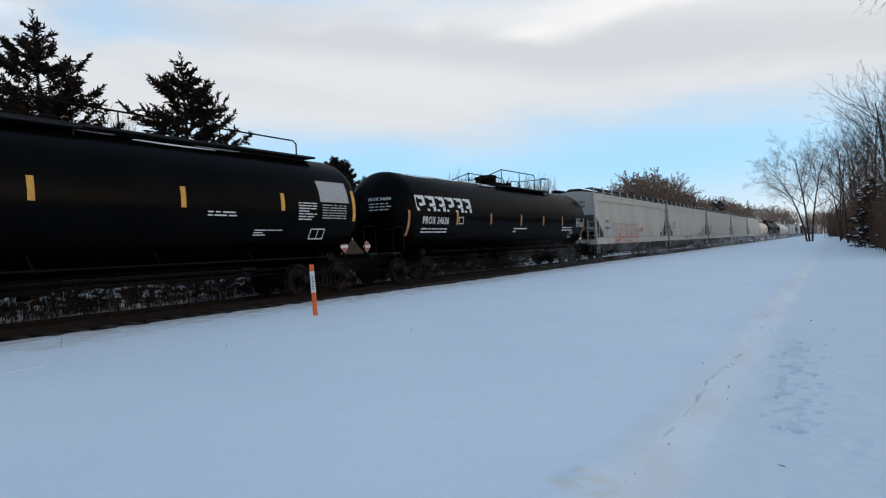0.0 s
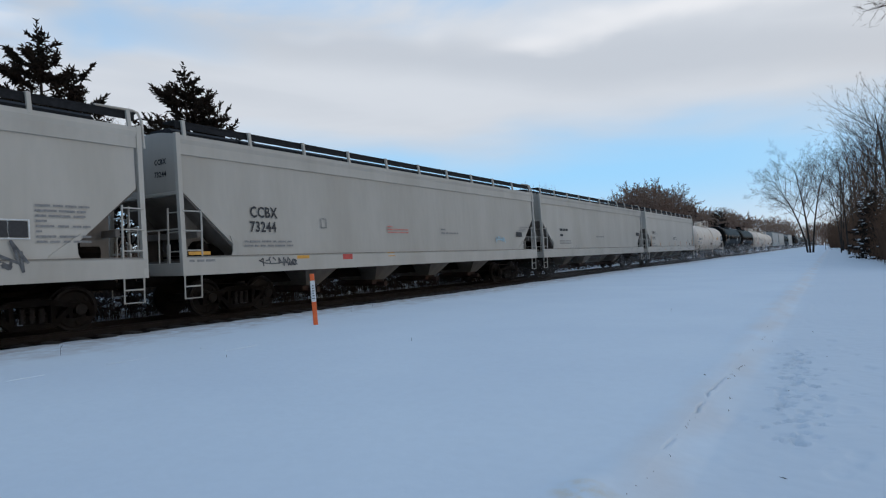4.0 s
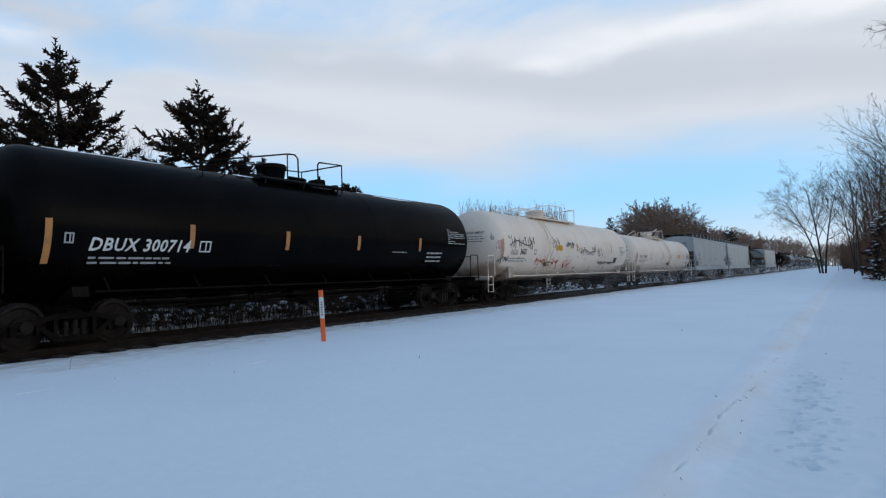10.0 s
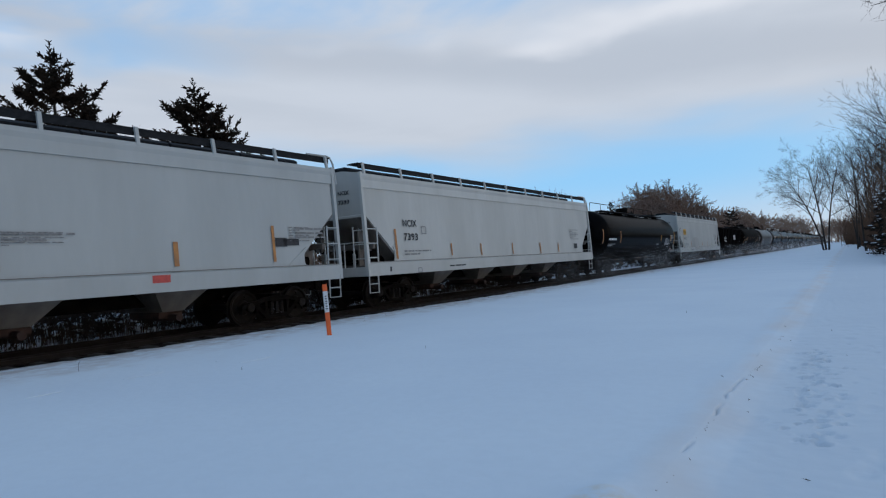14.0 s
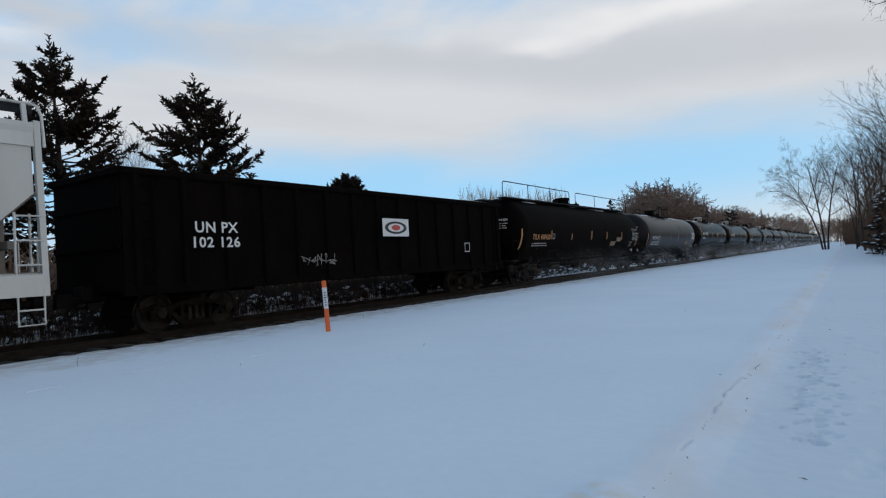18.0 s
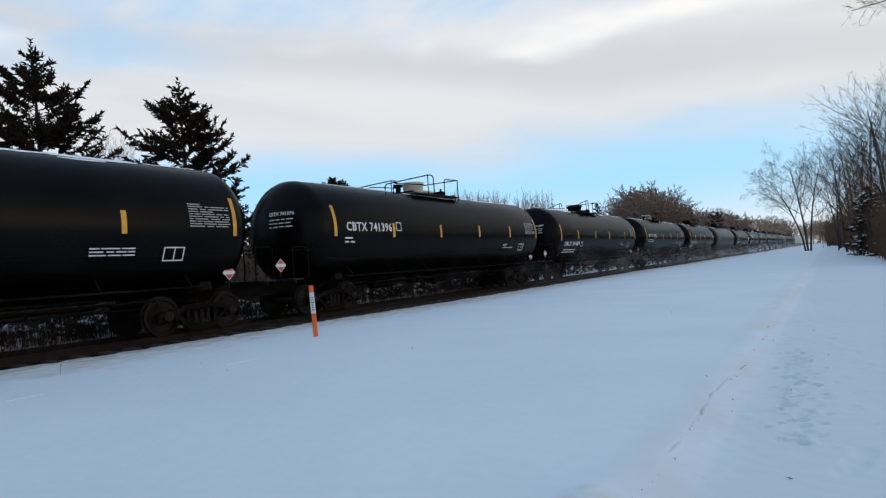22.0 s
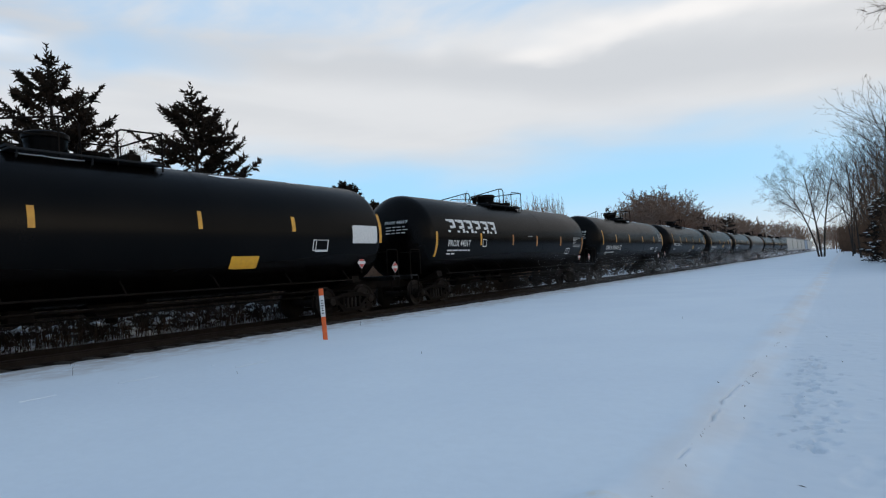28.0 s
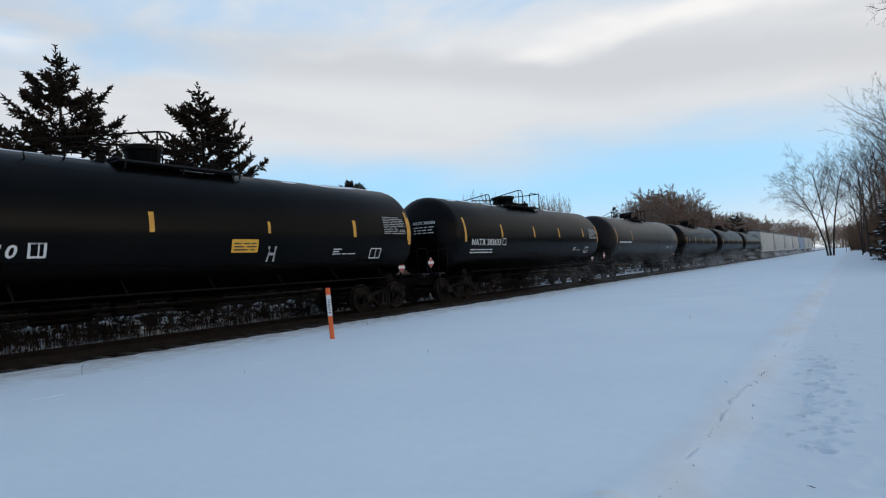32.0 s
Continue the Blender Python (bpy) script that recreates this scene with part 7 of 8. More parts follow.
c.frame_box(5.41, 1.99, 0.5, 0.35, 0.03, WHITE_MARK, cross=0)
c.bar("orange_sticker", 2.75, 1.58, 0.67, 0.31, YELLOW_PLATE)
c.placard(7.53, 1.64)
c.bar("reflector", -8.15, 2.24, 0.13, 0.94, YELLOW)
c.bar("reflector", -5.39, 2.43, 0.11, 0.51, YELLOW)
c.bar("reflector", -1.91, 2.49, 0.13, 0.43, YELLOW)
c.bar("reflector", 1.64, 2.55, 0.11, 0.43, YELLOW)
c.bar("reflector", 4.51, 2.55, 0.13, 0.41, YELLOW)
c.bar("reflector", 8.21, 2.26, 0.12, 0.94, YELLOW)
c = T("tank_car", 529.44, 16.75, GLOSS_BLACK, "black tank car with a white block-letter mark")
c.head_marks("PROX 44317", WHITE_MARK, 16.75)
c.snow_streaks(16.75, 468)
c.block_word(-6.59, 2.69, 3.9, 0.52, WHITE_MARK)
c.text("PROX 44317", -6.62, 2.15, 0.24, WHITE_MARK, width=1.63)
c.rows(-6.64, 1.81, 1.67, 0.26, 2, WHITE_MARK)
c.frame_box(-4, 2.13, 0.33, 0.31, 0.03, WHITE_MARK, cross=0)
c.placard(-9.54, 1.45)
c.rows(6.03, 2.1, 1.11, 0.56, 5, DULL_MARK)
c.frame_box(5.13, 1.74, 0.53, 0.31, 0.03, WHITE_MARK, cross=1)
c.rows(0.3, 2.59, 0.67, 0.08, 1, DULL_MARK)
c.placard(7.51, 1.55)
c.bar("reflector", -1.29, 2.2, 0.12, 0.47, ORANGE_STRIPE)
c.bar("reflector", 1.25, 2.15, 0.13, 0.51, ORANGE_STRIPE)
c.bar("reflector", 4.21, 2.18, 0.13, 0.48, ORANGE_STRIPE)
c.bar("reflector", 7.34, 1.75, 0.13, 0.92, ORANGE_STRIPE)
c.bar("reflector", -7.47, 1.76, 0.13, 0.94, YELLOW)
c.bar("reflector", -4.2, 2.2, 0.13, 0.49, YELLOW)
c = T("tank_car", 547.65, 16.6, GLOSS_BLACK, "glossy black tank car with white lettering", snow=0.25)
c.head_marks("DBUX 303303", WHITE_MARK, 16.6)
c.snow_streaks(16.6, 486)
c.text("DBUX 303303", -6.49, 1.95, 0.24, WHITE_MARK, width=2.47)
c.rows(-6.49, 1.62, 1.72, 0.22, 2, WHITE_MARK)
c.frame_box(-3.83, 1.92, 0.34, 0.31, 0.03, WHITE_MARK, cross=0)
c.rows(6.14, 2.53, 1.12, 0.59, 7, DULL_MARK)
c.rows(3.87, 1.88, 0.97, 0.21, 3, WHITE_MARK)
c.frame_box(5.51, 1.75, 0.52, 0.32, 0.03, WHITE_MARK, cross=1)
c.bar("reflector", 7.34, 2.33, 0.11, 0.97, YELLOW)
c.placard(7.44, 1.42)
c.placard(-9.15, 1.54)
c.frame_box(-3.7, 1.93, 0.19, 0.27, 0.03, WHITE_MARK, cross=1)
c.bar("reflector", -1.68, 2.42, 0.12, 0.52, YELLOW)
c.bar("reflector", 1.58, 2.45, 0.13, 0.45, YELLOW)
c.bar("reflector", 4.77, 2.43, 0.13, 0.49, YELLOW)
c.bar("reflector", 7.44, 2.18, 0.13, 0.93, YELLOW)
c.bar("reflector", -7.24, 2.24, 0.13, 0.91, YELLOW)
c.bar("reflector", -4.64, 2.41, 0.13, 0.52, YELLOW)
c = T("tank_car", 566.09, 16.8, GLOSS_BLACK, "glossy black tank car with white lettering and a yellow label", snow=0.3)
c.head_marks("NATX 303996", WHITE_MARK, 16.8)
c.snow_streaks(16.8, 505)
c.text("NATX 303996", -6.66, 2.18, 0.26, WHITE_MARK, width=2.32)
c.rows(-6.71, 1.83, 1.84, 0.22, 2, WHITE_MARK)
c.frame_box(-4.15, 2.18, 0.35, 0.29, 0.03, WHITE_MARK, cross=0)
c.rows(6.24, 2.53, 1.12, 0.59, 7, DULL_MARK)
c.rows(3.97, 1.88, 0.97, 0.21, 3, WHITE_MARK)
c.frame_box(5.61, 1.75, 0.52, 0.32, 0.03, WHITE_MARK, cross=1)
c.bar("reflector", 7.44, 2.33, 0.11, 0.97, YELLOW)
c.placard(7.54, 1.42)
c.placard(-9.25, 1.54)
c.bar("yellow_label", 1.1, 1.91, 0.79, 0.29, YELLOW_PLATE)
c.bar("reflector", -1.73, 2.57, 0.13, 0.48, YELLOW)
c.bar("reflector", 1.29, 2.57, 0.13, 0.47, YELLOW)
c.bar("reflector", 4.53, 2.58, 0.13, 0.45, YELLOW)
c.bar("reflector", 7.4, 2.34, 0.13, 0.94, YELLOW)
c.bar("reflector", -7.03, 2.37, 0.13, 0.96, YELLOW)
c.bar("reflector", -4.15, 2.51, 0.13, 0.59, YELLOW)
c.rows(1.19, 1.95, 0.67, 0.21, 3, BLACK_MARK)
c.rows(0.07, 1.63, 0.67, 0.2, 3, WHITE_MARK)
c.rows(3.46, 1.83, 1.38, 0.05, 1, DULL_MARK)
c = T("tank_car", 584.42, 16.7, GLOSS_BLACK, "glossy black tank car with slanted lettering and a yellow label", snow=0.3)
c.head_marks("DBUX 303010", DULL_MARK, 16.7)
c.snow_streaks(16.7, 527)
c.text("DBUX 303010", -6.66, 1.93, 0.24, WHITE_MARK, width=2.47, slant=0.2)
c.rows(-6.67, 1.62, 1.8, 0.2, 2, WHITE_MARK)
c.frame_box(-4, 1.92, 0.3, 0.29, 0.03, WHITE_MARK, cross=0)
c.rows(6.19, 2.53, 1.12, 0.59, 7, DULL_MARK)
c.rows(3.92, 1.88, 0.97, 0.21, 3, WHITE_MARK)
c.frame_box(5.56, 1.75, 0.52, 0.32, 0.03, WHITE_MARK, cross=1)
c.bar("reflector", 7.39, 2.33, 0.11, 0.97, YELLOW)
c.placard(7.49, 1.42)
c.placard(-9.20, 1.54)
c.bar("yellow_label", 0.41, 1.98, 0.8, 0.33, YELLOW_PLATE)
c.text("H", 1.53, 1.75, 0.38, DULL_MARK, width=0.28)
c.frame_box(-3.98, 1.93, 0.3, 0.28, 0.03, WHITE_MARK, cross=1)
c.bar("reflector", -1.69, 2.45, 0.12, 0.45, YELLOW)
c.bar("reflector", 1.5, 2.47, 0.09, 0.31, YELLOW)
c.bar("reflector", 4.73, 2.41, 0.13, 0.51, YELLOW)
c.bar("reflector", 7.45, 2.19, 0.13, 0.92, YELLOW)
c.bar("reflector", -7.29, 2.21, 0.13, 0.93, YELLOW)
c.rows(0.48, 2.02, 0.68, 0.23, 3, BLACK_MARK)
c = T("tank_car", 602.72, 16.7, GLOSS_BLACK, "glossy black tank car with white lettering", snow=0.3)
c.head_marks("NATX 303633", WHITE_MARK, 16.7)
c.snow_streaks(16.7, 548)
c.text("NATX 303633", -6.68, 2.17, 0.25, WHITE_MARK, width=2.37)
c.rows(-6.73, 1.83, 1.82, 0.22, 2, WHITE_MARK)
c.frame_box(-4.15, 2.17, 0.31, 0.29, 0.03, WHITE_MARK, cross=0)
c.rows(6.19, 2.53, 1.12, 0.59, 7, DULL_MARK)
c.rows(3.92, 1.88, 0.97, 0.21, 3, WHITE_MARK)
c.frame_box(5.56, 1.75, 0.52, 0.32, 0.03, WHITE_MARK, cross=1)
c.bar("reflector", 7.39, 2.33, 0.11, 0.97, YELLOW)
c.placard(7.49, 1.42)
c.placard(-9.20, 1.54)
c.bar("reflector", -7.21, 2.3, 0.13, 0.97, YELLOW)
c.bar("reflector", -4.24, 2.51, 0.13, 0.55, YELLOW)
c.bar("reflector", -1.05, 2.54, 0.13, 0.5, YELLOW)
c.bar("reflector", 1.87, 2.57, 0.13, 0.48, YELLOW)
c.bar("reflector", 5.19, 2.61, 0.13, 0.49, YELLOW)
c = T("tank_car", 622.19, 17.7, BLACK_OLD, "weathered black tank car with small lettering", snow=0.2)
c.snow_streaks(17.7, 564)
c.rows(-7.37, 2.28, 2.52, 0.22, 1, WHITE_MARK)
c.rows(-7.38, 1.92, 2.65, 0.18, 2, DULL_MARK)
c.rows(6.69, 2.53, 1.12, 0.59, 7, DULL_MARK)
c.rows(4.42, 1.88, 0.97, 0.21, 3, WHITE_MARK)
c.frame_box(6.06, 1.75, 0.52, 0.32, 0.03, WHITE_MARK, cross=1)
c.bar("reflector", 7.89, 2.33, 0.11, 0.97, YELLOW)
c.placard(7.99, 1.42)
c.placard(-9.70, 1.54)
c.bar("reflector", -7.92, 2.31, 0.13, 1.04, ORANGE_STRIPE)
c.bar("reflector", -4.66, 2.48, 0.13, 0.72, ORANGE_STRIPE)
y = 622.19
for step in (18.4, 18.4, 18.4):
    y += step
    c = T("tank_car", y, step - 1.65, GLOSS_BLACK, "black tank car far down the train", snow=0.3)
    c.rows(-6.3, 2.5, 2.2, 0.3, 1, WHITE_MARK)
    for k in (-7.2, -3.6, 0.2, 3.8, 7.0):
        c.bar("reflector", k, 2.3, 0.1, 0.6, YELLOW)
y += 1.9
for i in range(7):
    c = H("hopper_car", y, y + 19.6, HOPPER if i != 4 else BLUE_GREY, "pale grey covered hopper far down the train" if i != 4 else "faded blue-grey covered hopper far down the train")
    c.rows(-7.0, 2.4, 1.6, 0.5, 2, BLACK_MARK)
    y += 20.7

# ---- trees, brush and small things ----
def spindle(vs, fs, a, b, r):
    """A needle-clad twig: a thin three-sided spindle from a to b."""
    d = b - a
    u = d.cross(Vector((0.3, 0.2, 1.0)))
    if u.length < 1e-4:
        u = Vector((1, 0, 0))
    u.normalize()
    w = d.normalized().cross(u)
    m = a + d * 0.35
    n = len(vs)
    vs += [a, b, m + r * u, m + r * (-0.5 * u + 0.87 * w), m + r * (-0.5 * u - 0.87 * w)]
    fs += [(n, n + 2, n + 3), (n, n + 3, n + 4), (n, n + 4, n + 2), (n + 1, n + 3, n + 2), (n + 1, n + 4, n + 3), (n + 1, n + 2, n + 4)]


def raw(name, vs, fs):
    me = bpy.data.meshes.new(name)
    me.from_pydata([tuple(v) for v in vs], [], fs)
    return me


def clad(rnd, vs, fs, pts, thick, full, size=0.17):
    """Needle tufts round an axis, leaning towards its tip."""
    for a, b in zip(pts, pts[1:]):
        d = b - a
        n = max(1, int(d.length * 15 * full))
        ax = d.normalized()
        for k in range(n):
            p = a + d * ((k + rnd.random()) / n)
            t = ax * rnd.uniform(0.6, 1.5) + Vector((rnd.uniform(-1, 1), rnd.uniform(-1, 1), rnd.uniform(-1.0, 0.8)))
            spindle(vs, fs, p, p + t.normalized() * size * rnd.uniform(0.6, 1.5), 0.030 * thick)


def spruce(x, y, z0, h, spread, seed, label, name="spruce_tree", clear=0.05, snow=0.0, whorl=0.5, lift=0.25, ragged=0.25, wide=0.62, thick=1.0, tilt=(0, 0), full=1.0, laterals=4, size=0.17):
    rnd = random.Random(seed)
    tree = tagged(new(name), label, "tree", "conifers by the railway")
    tree.matrix_basis = at(x, y, z0) @ Matrix.Rotation(radians(tilt[0]), 4, "X") @ Matrix.Rotation(radians(tilt[1]), 4, "Y")
    part("trunk", Shape().tube([(0, 0, -0.3), (0.03, 0, h * 0.35), (-0.02, 0.03, h * 0.7), (0, 0, h * 0.97)], 0.012 * h + 0.05, 8, 0.015), BARK, tree)
    vs, fs, bv = [], [], Shape()
    sv, sf = [], []
    z = h * clear
    while z < h * 0.955:
        k = (h - z) / h
        reach = spread * (1 - math.exp(-(h - z) * wide / spread)) * rnd.uniform(0.8, 1.1) * (0.55 + 0.45 * min(1.0, (h - z) / 3.0))
        n = rnd.choice((5, 6, 7)) if k > 0.15 else 5
        a0 = rnd.uniform(0, 6.28)
        for i in range(n):
            if rnd.random() < ragged * 0.4 and k < 0.93:
                continue
            a = a0 + 6.283 * i / n + rnd.uniform(-0.35, 0.35)
            ln = max(0.14, reach * rnd.uniform(1 - ragged, 1 + ragged * 0.4))
            d = Vector((math.cos(a), math.sin(a), 0))
            side = Vector((-d.y, d.x, 0))
            zj = rnd.uniform(-0.9, 0.9) * whorl * min(1.0, k * 5)
            up0 = 0.30 if k < 0.25 else (0.18 if k < 0.45 else 0.0)
            m, pts, tip = 5, [], rnd.uniform(-0.16, 0.20) * (1.0 if k > 0.2 else 0.3)
            for j in range(m + 1):
                f = j / m
                drop = (-0.42 * k * f * (1 - f * 0.7) + (up0 + tip) * f + lift * 0.4 * f * f) * ln
                pts.append(Vector((0, 0, z + zj + drop)) + d * (ln * f) + side * (0.06 * ln * math.sin(f * 3 + a)))
            bv.tube(pts, 0.010 + 0.010 * ln, 4, 0.006)
            clad(rnd, vs, fs, pts[0 if ln < 1 else 1:], thick, full, size)
            for j in range(laterals if ln > 0.9 else (2 if ln > 0.5 else 0)):
                f = rnd.uniform(0.3, 0.92)
                q = f * m
                b = min(m - 1, int(q))
                p = pts[b].lerp(pts[b + 1], q - b)
                ax = (pts[b + 1] - pts[b]).normalized()
                ll = (0.18 + 0.42 * ln * (1 - f)) * rnd.uniform(0.7, 1.2)
                t = (ax + side * rnd.choice((-1, 1)) * rnd.uniform(0.3, 1.0) + Vector((0, 0, rnd.uniform(-0.75, 0.35)))).normalized()
                clad(rnd, vs, fs, [p, p + t * ll * 0.5, p + t * ll + Vector((0, 0, 0.08 * ll))], thick, full, size)
            if snow:
                for j in range(int(ln * 4)):
                    if rnd.random() < snow:
                        f = rnd.uniform(0.3, 1)
                        q = f * m
                        b = min(m - 1, int(q))
                        p = pts[b].lerp(pts[b + 1], q - b) + side * rnd.uniform(-0.2, 0.2)
                        spindle(sv, sf, p + Vector((0, 0, 0.07)), p + d * 0.42 + side * rnd.uniform(-0.15, 0.15) + Vector((0, 0, 0.07)), 0.06)
        z += whorl * (0.5 + 0.6 * k) * rnd.uniform(0.8, 1.2)
    clad(rnd, vs, fs, [Vector((0, 0, h * 0.88)), Vector((0, 0, h * 1.0))], thick * 0.8, full, min(size, 0.2))
    tagged(part("limb_mass", bv, BARK, tree), kind="stuff")
    part("crown", raw("crown", vs, fs), NEEDLE, tree, "dark green needled crown with gaps")
    if sv:
        tagged(part("snow_tuft", raw("snow_tuft", sv, sf), SNOW, tree), "snow lying on the branches", kind="stuff")
    return tree


def broom(rnd, h, stems=((0.0, 0.0, 1.0),), shoots=(11, 6, 5, 3), angle=0.62, up=0.10, bend=0.05, first=0.35, thick=0.010, twig=0.006, ratio=(0.62, 0.50, 0.45, 0.5), taper=0.55, spread_foot=1.0, apart=0.13):
    """Limbs and fine twigs of a bare tree with ascending branches. Stems: lean to x and y, share of the height."""
    limbs, tv, tf = Shape(), [], []
    last = len(shoots)

    def grow(p, d, ln, r, lev, pull=Vector((0, 0, 0))):
        if lev == last:
            spindle(tv, tf, p, p + d * ln, twig)
            return
        n = 5 if lev == 0 else 3
        pts, q, dd, dirs = [p], p.copy(), d.copy(), []
        for i in range(n):
            dd = (dd + Vector((rnd.uniform(-1, 1), rnd.uniform(-1, 1), rnd.uniform(-0.5, 0.5))) * bend * (1 + lev) + Vector((0, 0, up)) + pull).normalized()
            q = q + dd * (ln / n)
            pts.append(q.copy())
            dirs.append(dd.copy())
        r2 = max(twig, r * 0.28)
        limbs.tube(pts, r, 7 if lev == 0 else (4 if lev == 1 else 3), r2)
        k = shoots[lev]
        turn = rnd.uniform(0, 6.28)
        for i in range(k):
            f0 = first if lev == 0 else 0.18
            f = min(0.99, f0 + (1 - f0) * (i + rnd.random()) / k)
            b = min(n - 1, int(f * n))
            o = pts[b].lerp(pts[b + 1], f * n - b)
            ax = dirs[b]
            turn += 2.4 + rnd.uniform(-0.5, 0.5)
            u = ax.orthogonal().normalized()
            perp = u * math.cos(turn) + ax.cross(u) * math.sin(turn)
            g = angle * rnd.uniform(0.65, 1.3)
            nd = (ax * math.cos(g) + perp * math.sin(g)).normalized()
            grow(o, nd, ln * ratio[lev] * (1.12 - taper * f) * rnd.uniform(0.7, 1.2), max(twig, (r + (r2 - r) * f) * 0.55), lev + 1)

    for i, (lx, ly, share) in enumerate(stems):
        grow(Vector((apart * (i - (len(stems) - 1) / 2), rnd.uniform(-0.1, 0.1) * (len(stems) > 1), -0.3)), Vector((lx * spread_foot, ly * spread_foot, 1)).normalized(), h * 0.86 * share, thick * h * share, 0, Vector((lx, ly, 0)) * 0.4 * (1 - spread_foot))
    twigs = Shape()
    twigs.v, twigs.f = [tuple(v) for v in tv], tf
    return limbs, twigs


def fitted(shapes, h, broad=1.0):
    top = max(v[2] for s in shapes for v in s.v)
    k = h / top
    for s in shapes:
        s.v = [(x * k * broad, y * k * broad, z * k) for x, y, z in s.v]


def bare_tree(x, y, z0, h, seed, label="leafless grey-brown tree with fine twigs", name="bare_tree", mat=None, turn=0.0, group="bare trees", broad=1.0, **kw):
    rnd = random.Random(seed)
    t = tagged(new(name), label, "tree", group)
    t.matrix_basis = at(x, y, z0) @ Matrix.Rotation(turn, 4, "Z")
    limbs, twigs = broom(rnd, h, **kw)
    fitted((limbs, twigs), h, broad)
    part("trunk", limbs, BARK, t)
    tagged(part("twig_mass", twigs, mat or TWIG, t), kind="stuff")
    return t


def brush_patch(name, label, boxes, count, tall, seed, mat, leaf=0.0, category="brush", r=0.012):
    """Countless stems in one mesh: boxes of (x0, x1, y0, y1) filled with forked stalks."""
    rnd = random.Random(seed)
    vs, fs = [], []
    area = [(b[1] - b[0]) * (b[3] - b[2]) for b in boxes]
    for b, a in zip(boxes, area):
        for i in range(int(count * a / sum(area))):
            x, y = rnd.uniform(b[0], b[1]), rnd.uniform(b[2], b[3])
            z = snow_height(x, y) - 0.03
            h = rnd.uniform(*tall)
            p = Vector((x, y, z))
            q = p + Vector((rnd.uniform(-0.25, 0.25) * h, rnd.uniform(-0.25, 0.25) * h, h))
            spindle(vs, fs, p, q, r * h ** 0.5)
            for k in range(rnd.randint(2, 4)):
                o = p.lerp(q, rnd.uniform(0.3, 0.9))
                e = o + Vector((rnd.uniform(-0.35, 0.35), rnd.uniform(-0.35, 0.35), rnd.uniform(0.1, 0.45))) * h * 0.7
                spindle(vs, fs, o, e, r * 0.7 * h ** 0.5)
                if rnd.random() < leaf:
                    spindle(vs, fs, e, e + Vector((rnd.uniform(-.1, .1), rnd.uniform(-.1, .1), 0.10)), 0.035)
    ob = new(name, raw(name, vs, fs))
    ob.data.materials.append(mat)
    return tagged(ob, label, category, kind="stuff")


def snow_clumps(boxes, count, seed):
    rnd = random.Random(seed)
    vs, fs = [], []
    for b in boxes:
        for i in range(count):
            x, y = rnd.uniform(b[0], b[1]), rnd.uniform(b[2], b[3])
            z = snow_height(x, y) + rnd.uniform(0.02, 0.80) ** 2
            r = rnd.uniform(0.04, 0.18)
            n = len(vs)
            ring = 6
            vs.append(Vector((x, y, z + r * 0.5)))
            for k in range(ring):
                a = 6.283 * k / ring + rnd.uniform(-0.3, 0.3)
                vs.append(Vector((x + r * math.cos(a) * rnd.uniform(0.7, 1.3), y + r * math.sin(a) * rnd.uniform(0.8, 1.6), z + rnd.uniform(-0.03, 0.03))))
            vs.append(Vector((x, y, z - r * 0.5)))
            for k in range(ring):
                fs.append((n, n + 1 + k, n + 1 + (k + 1) % ring))
                fs.append((n + ring + 1, n + 1 + (k + 1) % ring, n + 1 + k))
    ob = new("snow_clumps", raw("snow_clumps", vs, fs))
    for p in ob.data.polygons:
        p.use_smooth = True
    ob.data.materials.append(SNOW)
    return tagged(ob, "lumps of snow caught in the dry weeds", "snow", kind="stuff")


def woods(name, label, spots, seed, mat, **kw):
    """Far woods as one mesh: a few tree shapes set down again and again."""
    rnd = random.Random(seed)
    models = []
    for i in range(4):
        limbs, twigs = broom(rnd, 10, **kw)
        fitted((limbs, twigs), 1.0)
        limbs.add(twigs.v, twigs.f)
        models.append((np.array(limbs.v), limbs.f))
    V, F, n = [], [], 0
    for x, y, z, h, wide in spots:
        v, f = models[rnd.randrange(4)]
        a = rnd.uniform(0, 6.283)
        c, s = math.cos(a), math.sin(a)
        k = h * wide
        V.append(np.stack([x + k * (v[:, 0] * c - v[:, 1] * s), y + k * (v[:, 0] * s + v[:, 1] * c), z + h * v[:, 2]], 1))
        F += [tuple(i + n for i in q) for q in f]
        n += len(v)
    me = bpy.data.meshes.new(name)
    me.from_pydata(np.concatenate(V).tolist(), [], F)
    ob = new(name, me)
    me.materials.append(mat)
    return tagged(ob, label, "woods", kind="stuff")


def polar(az, dist):
    return -math.sin(radians(az)) * dist, math.cos(radians(az)) * dist


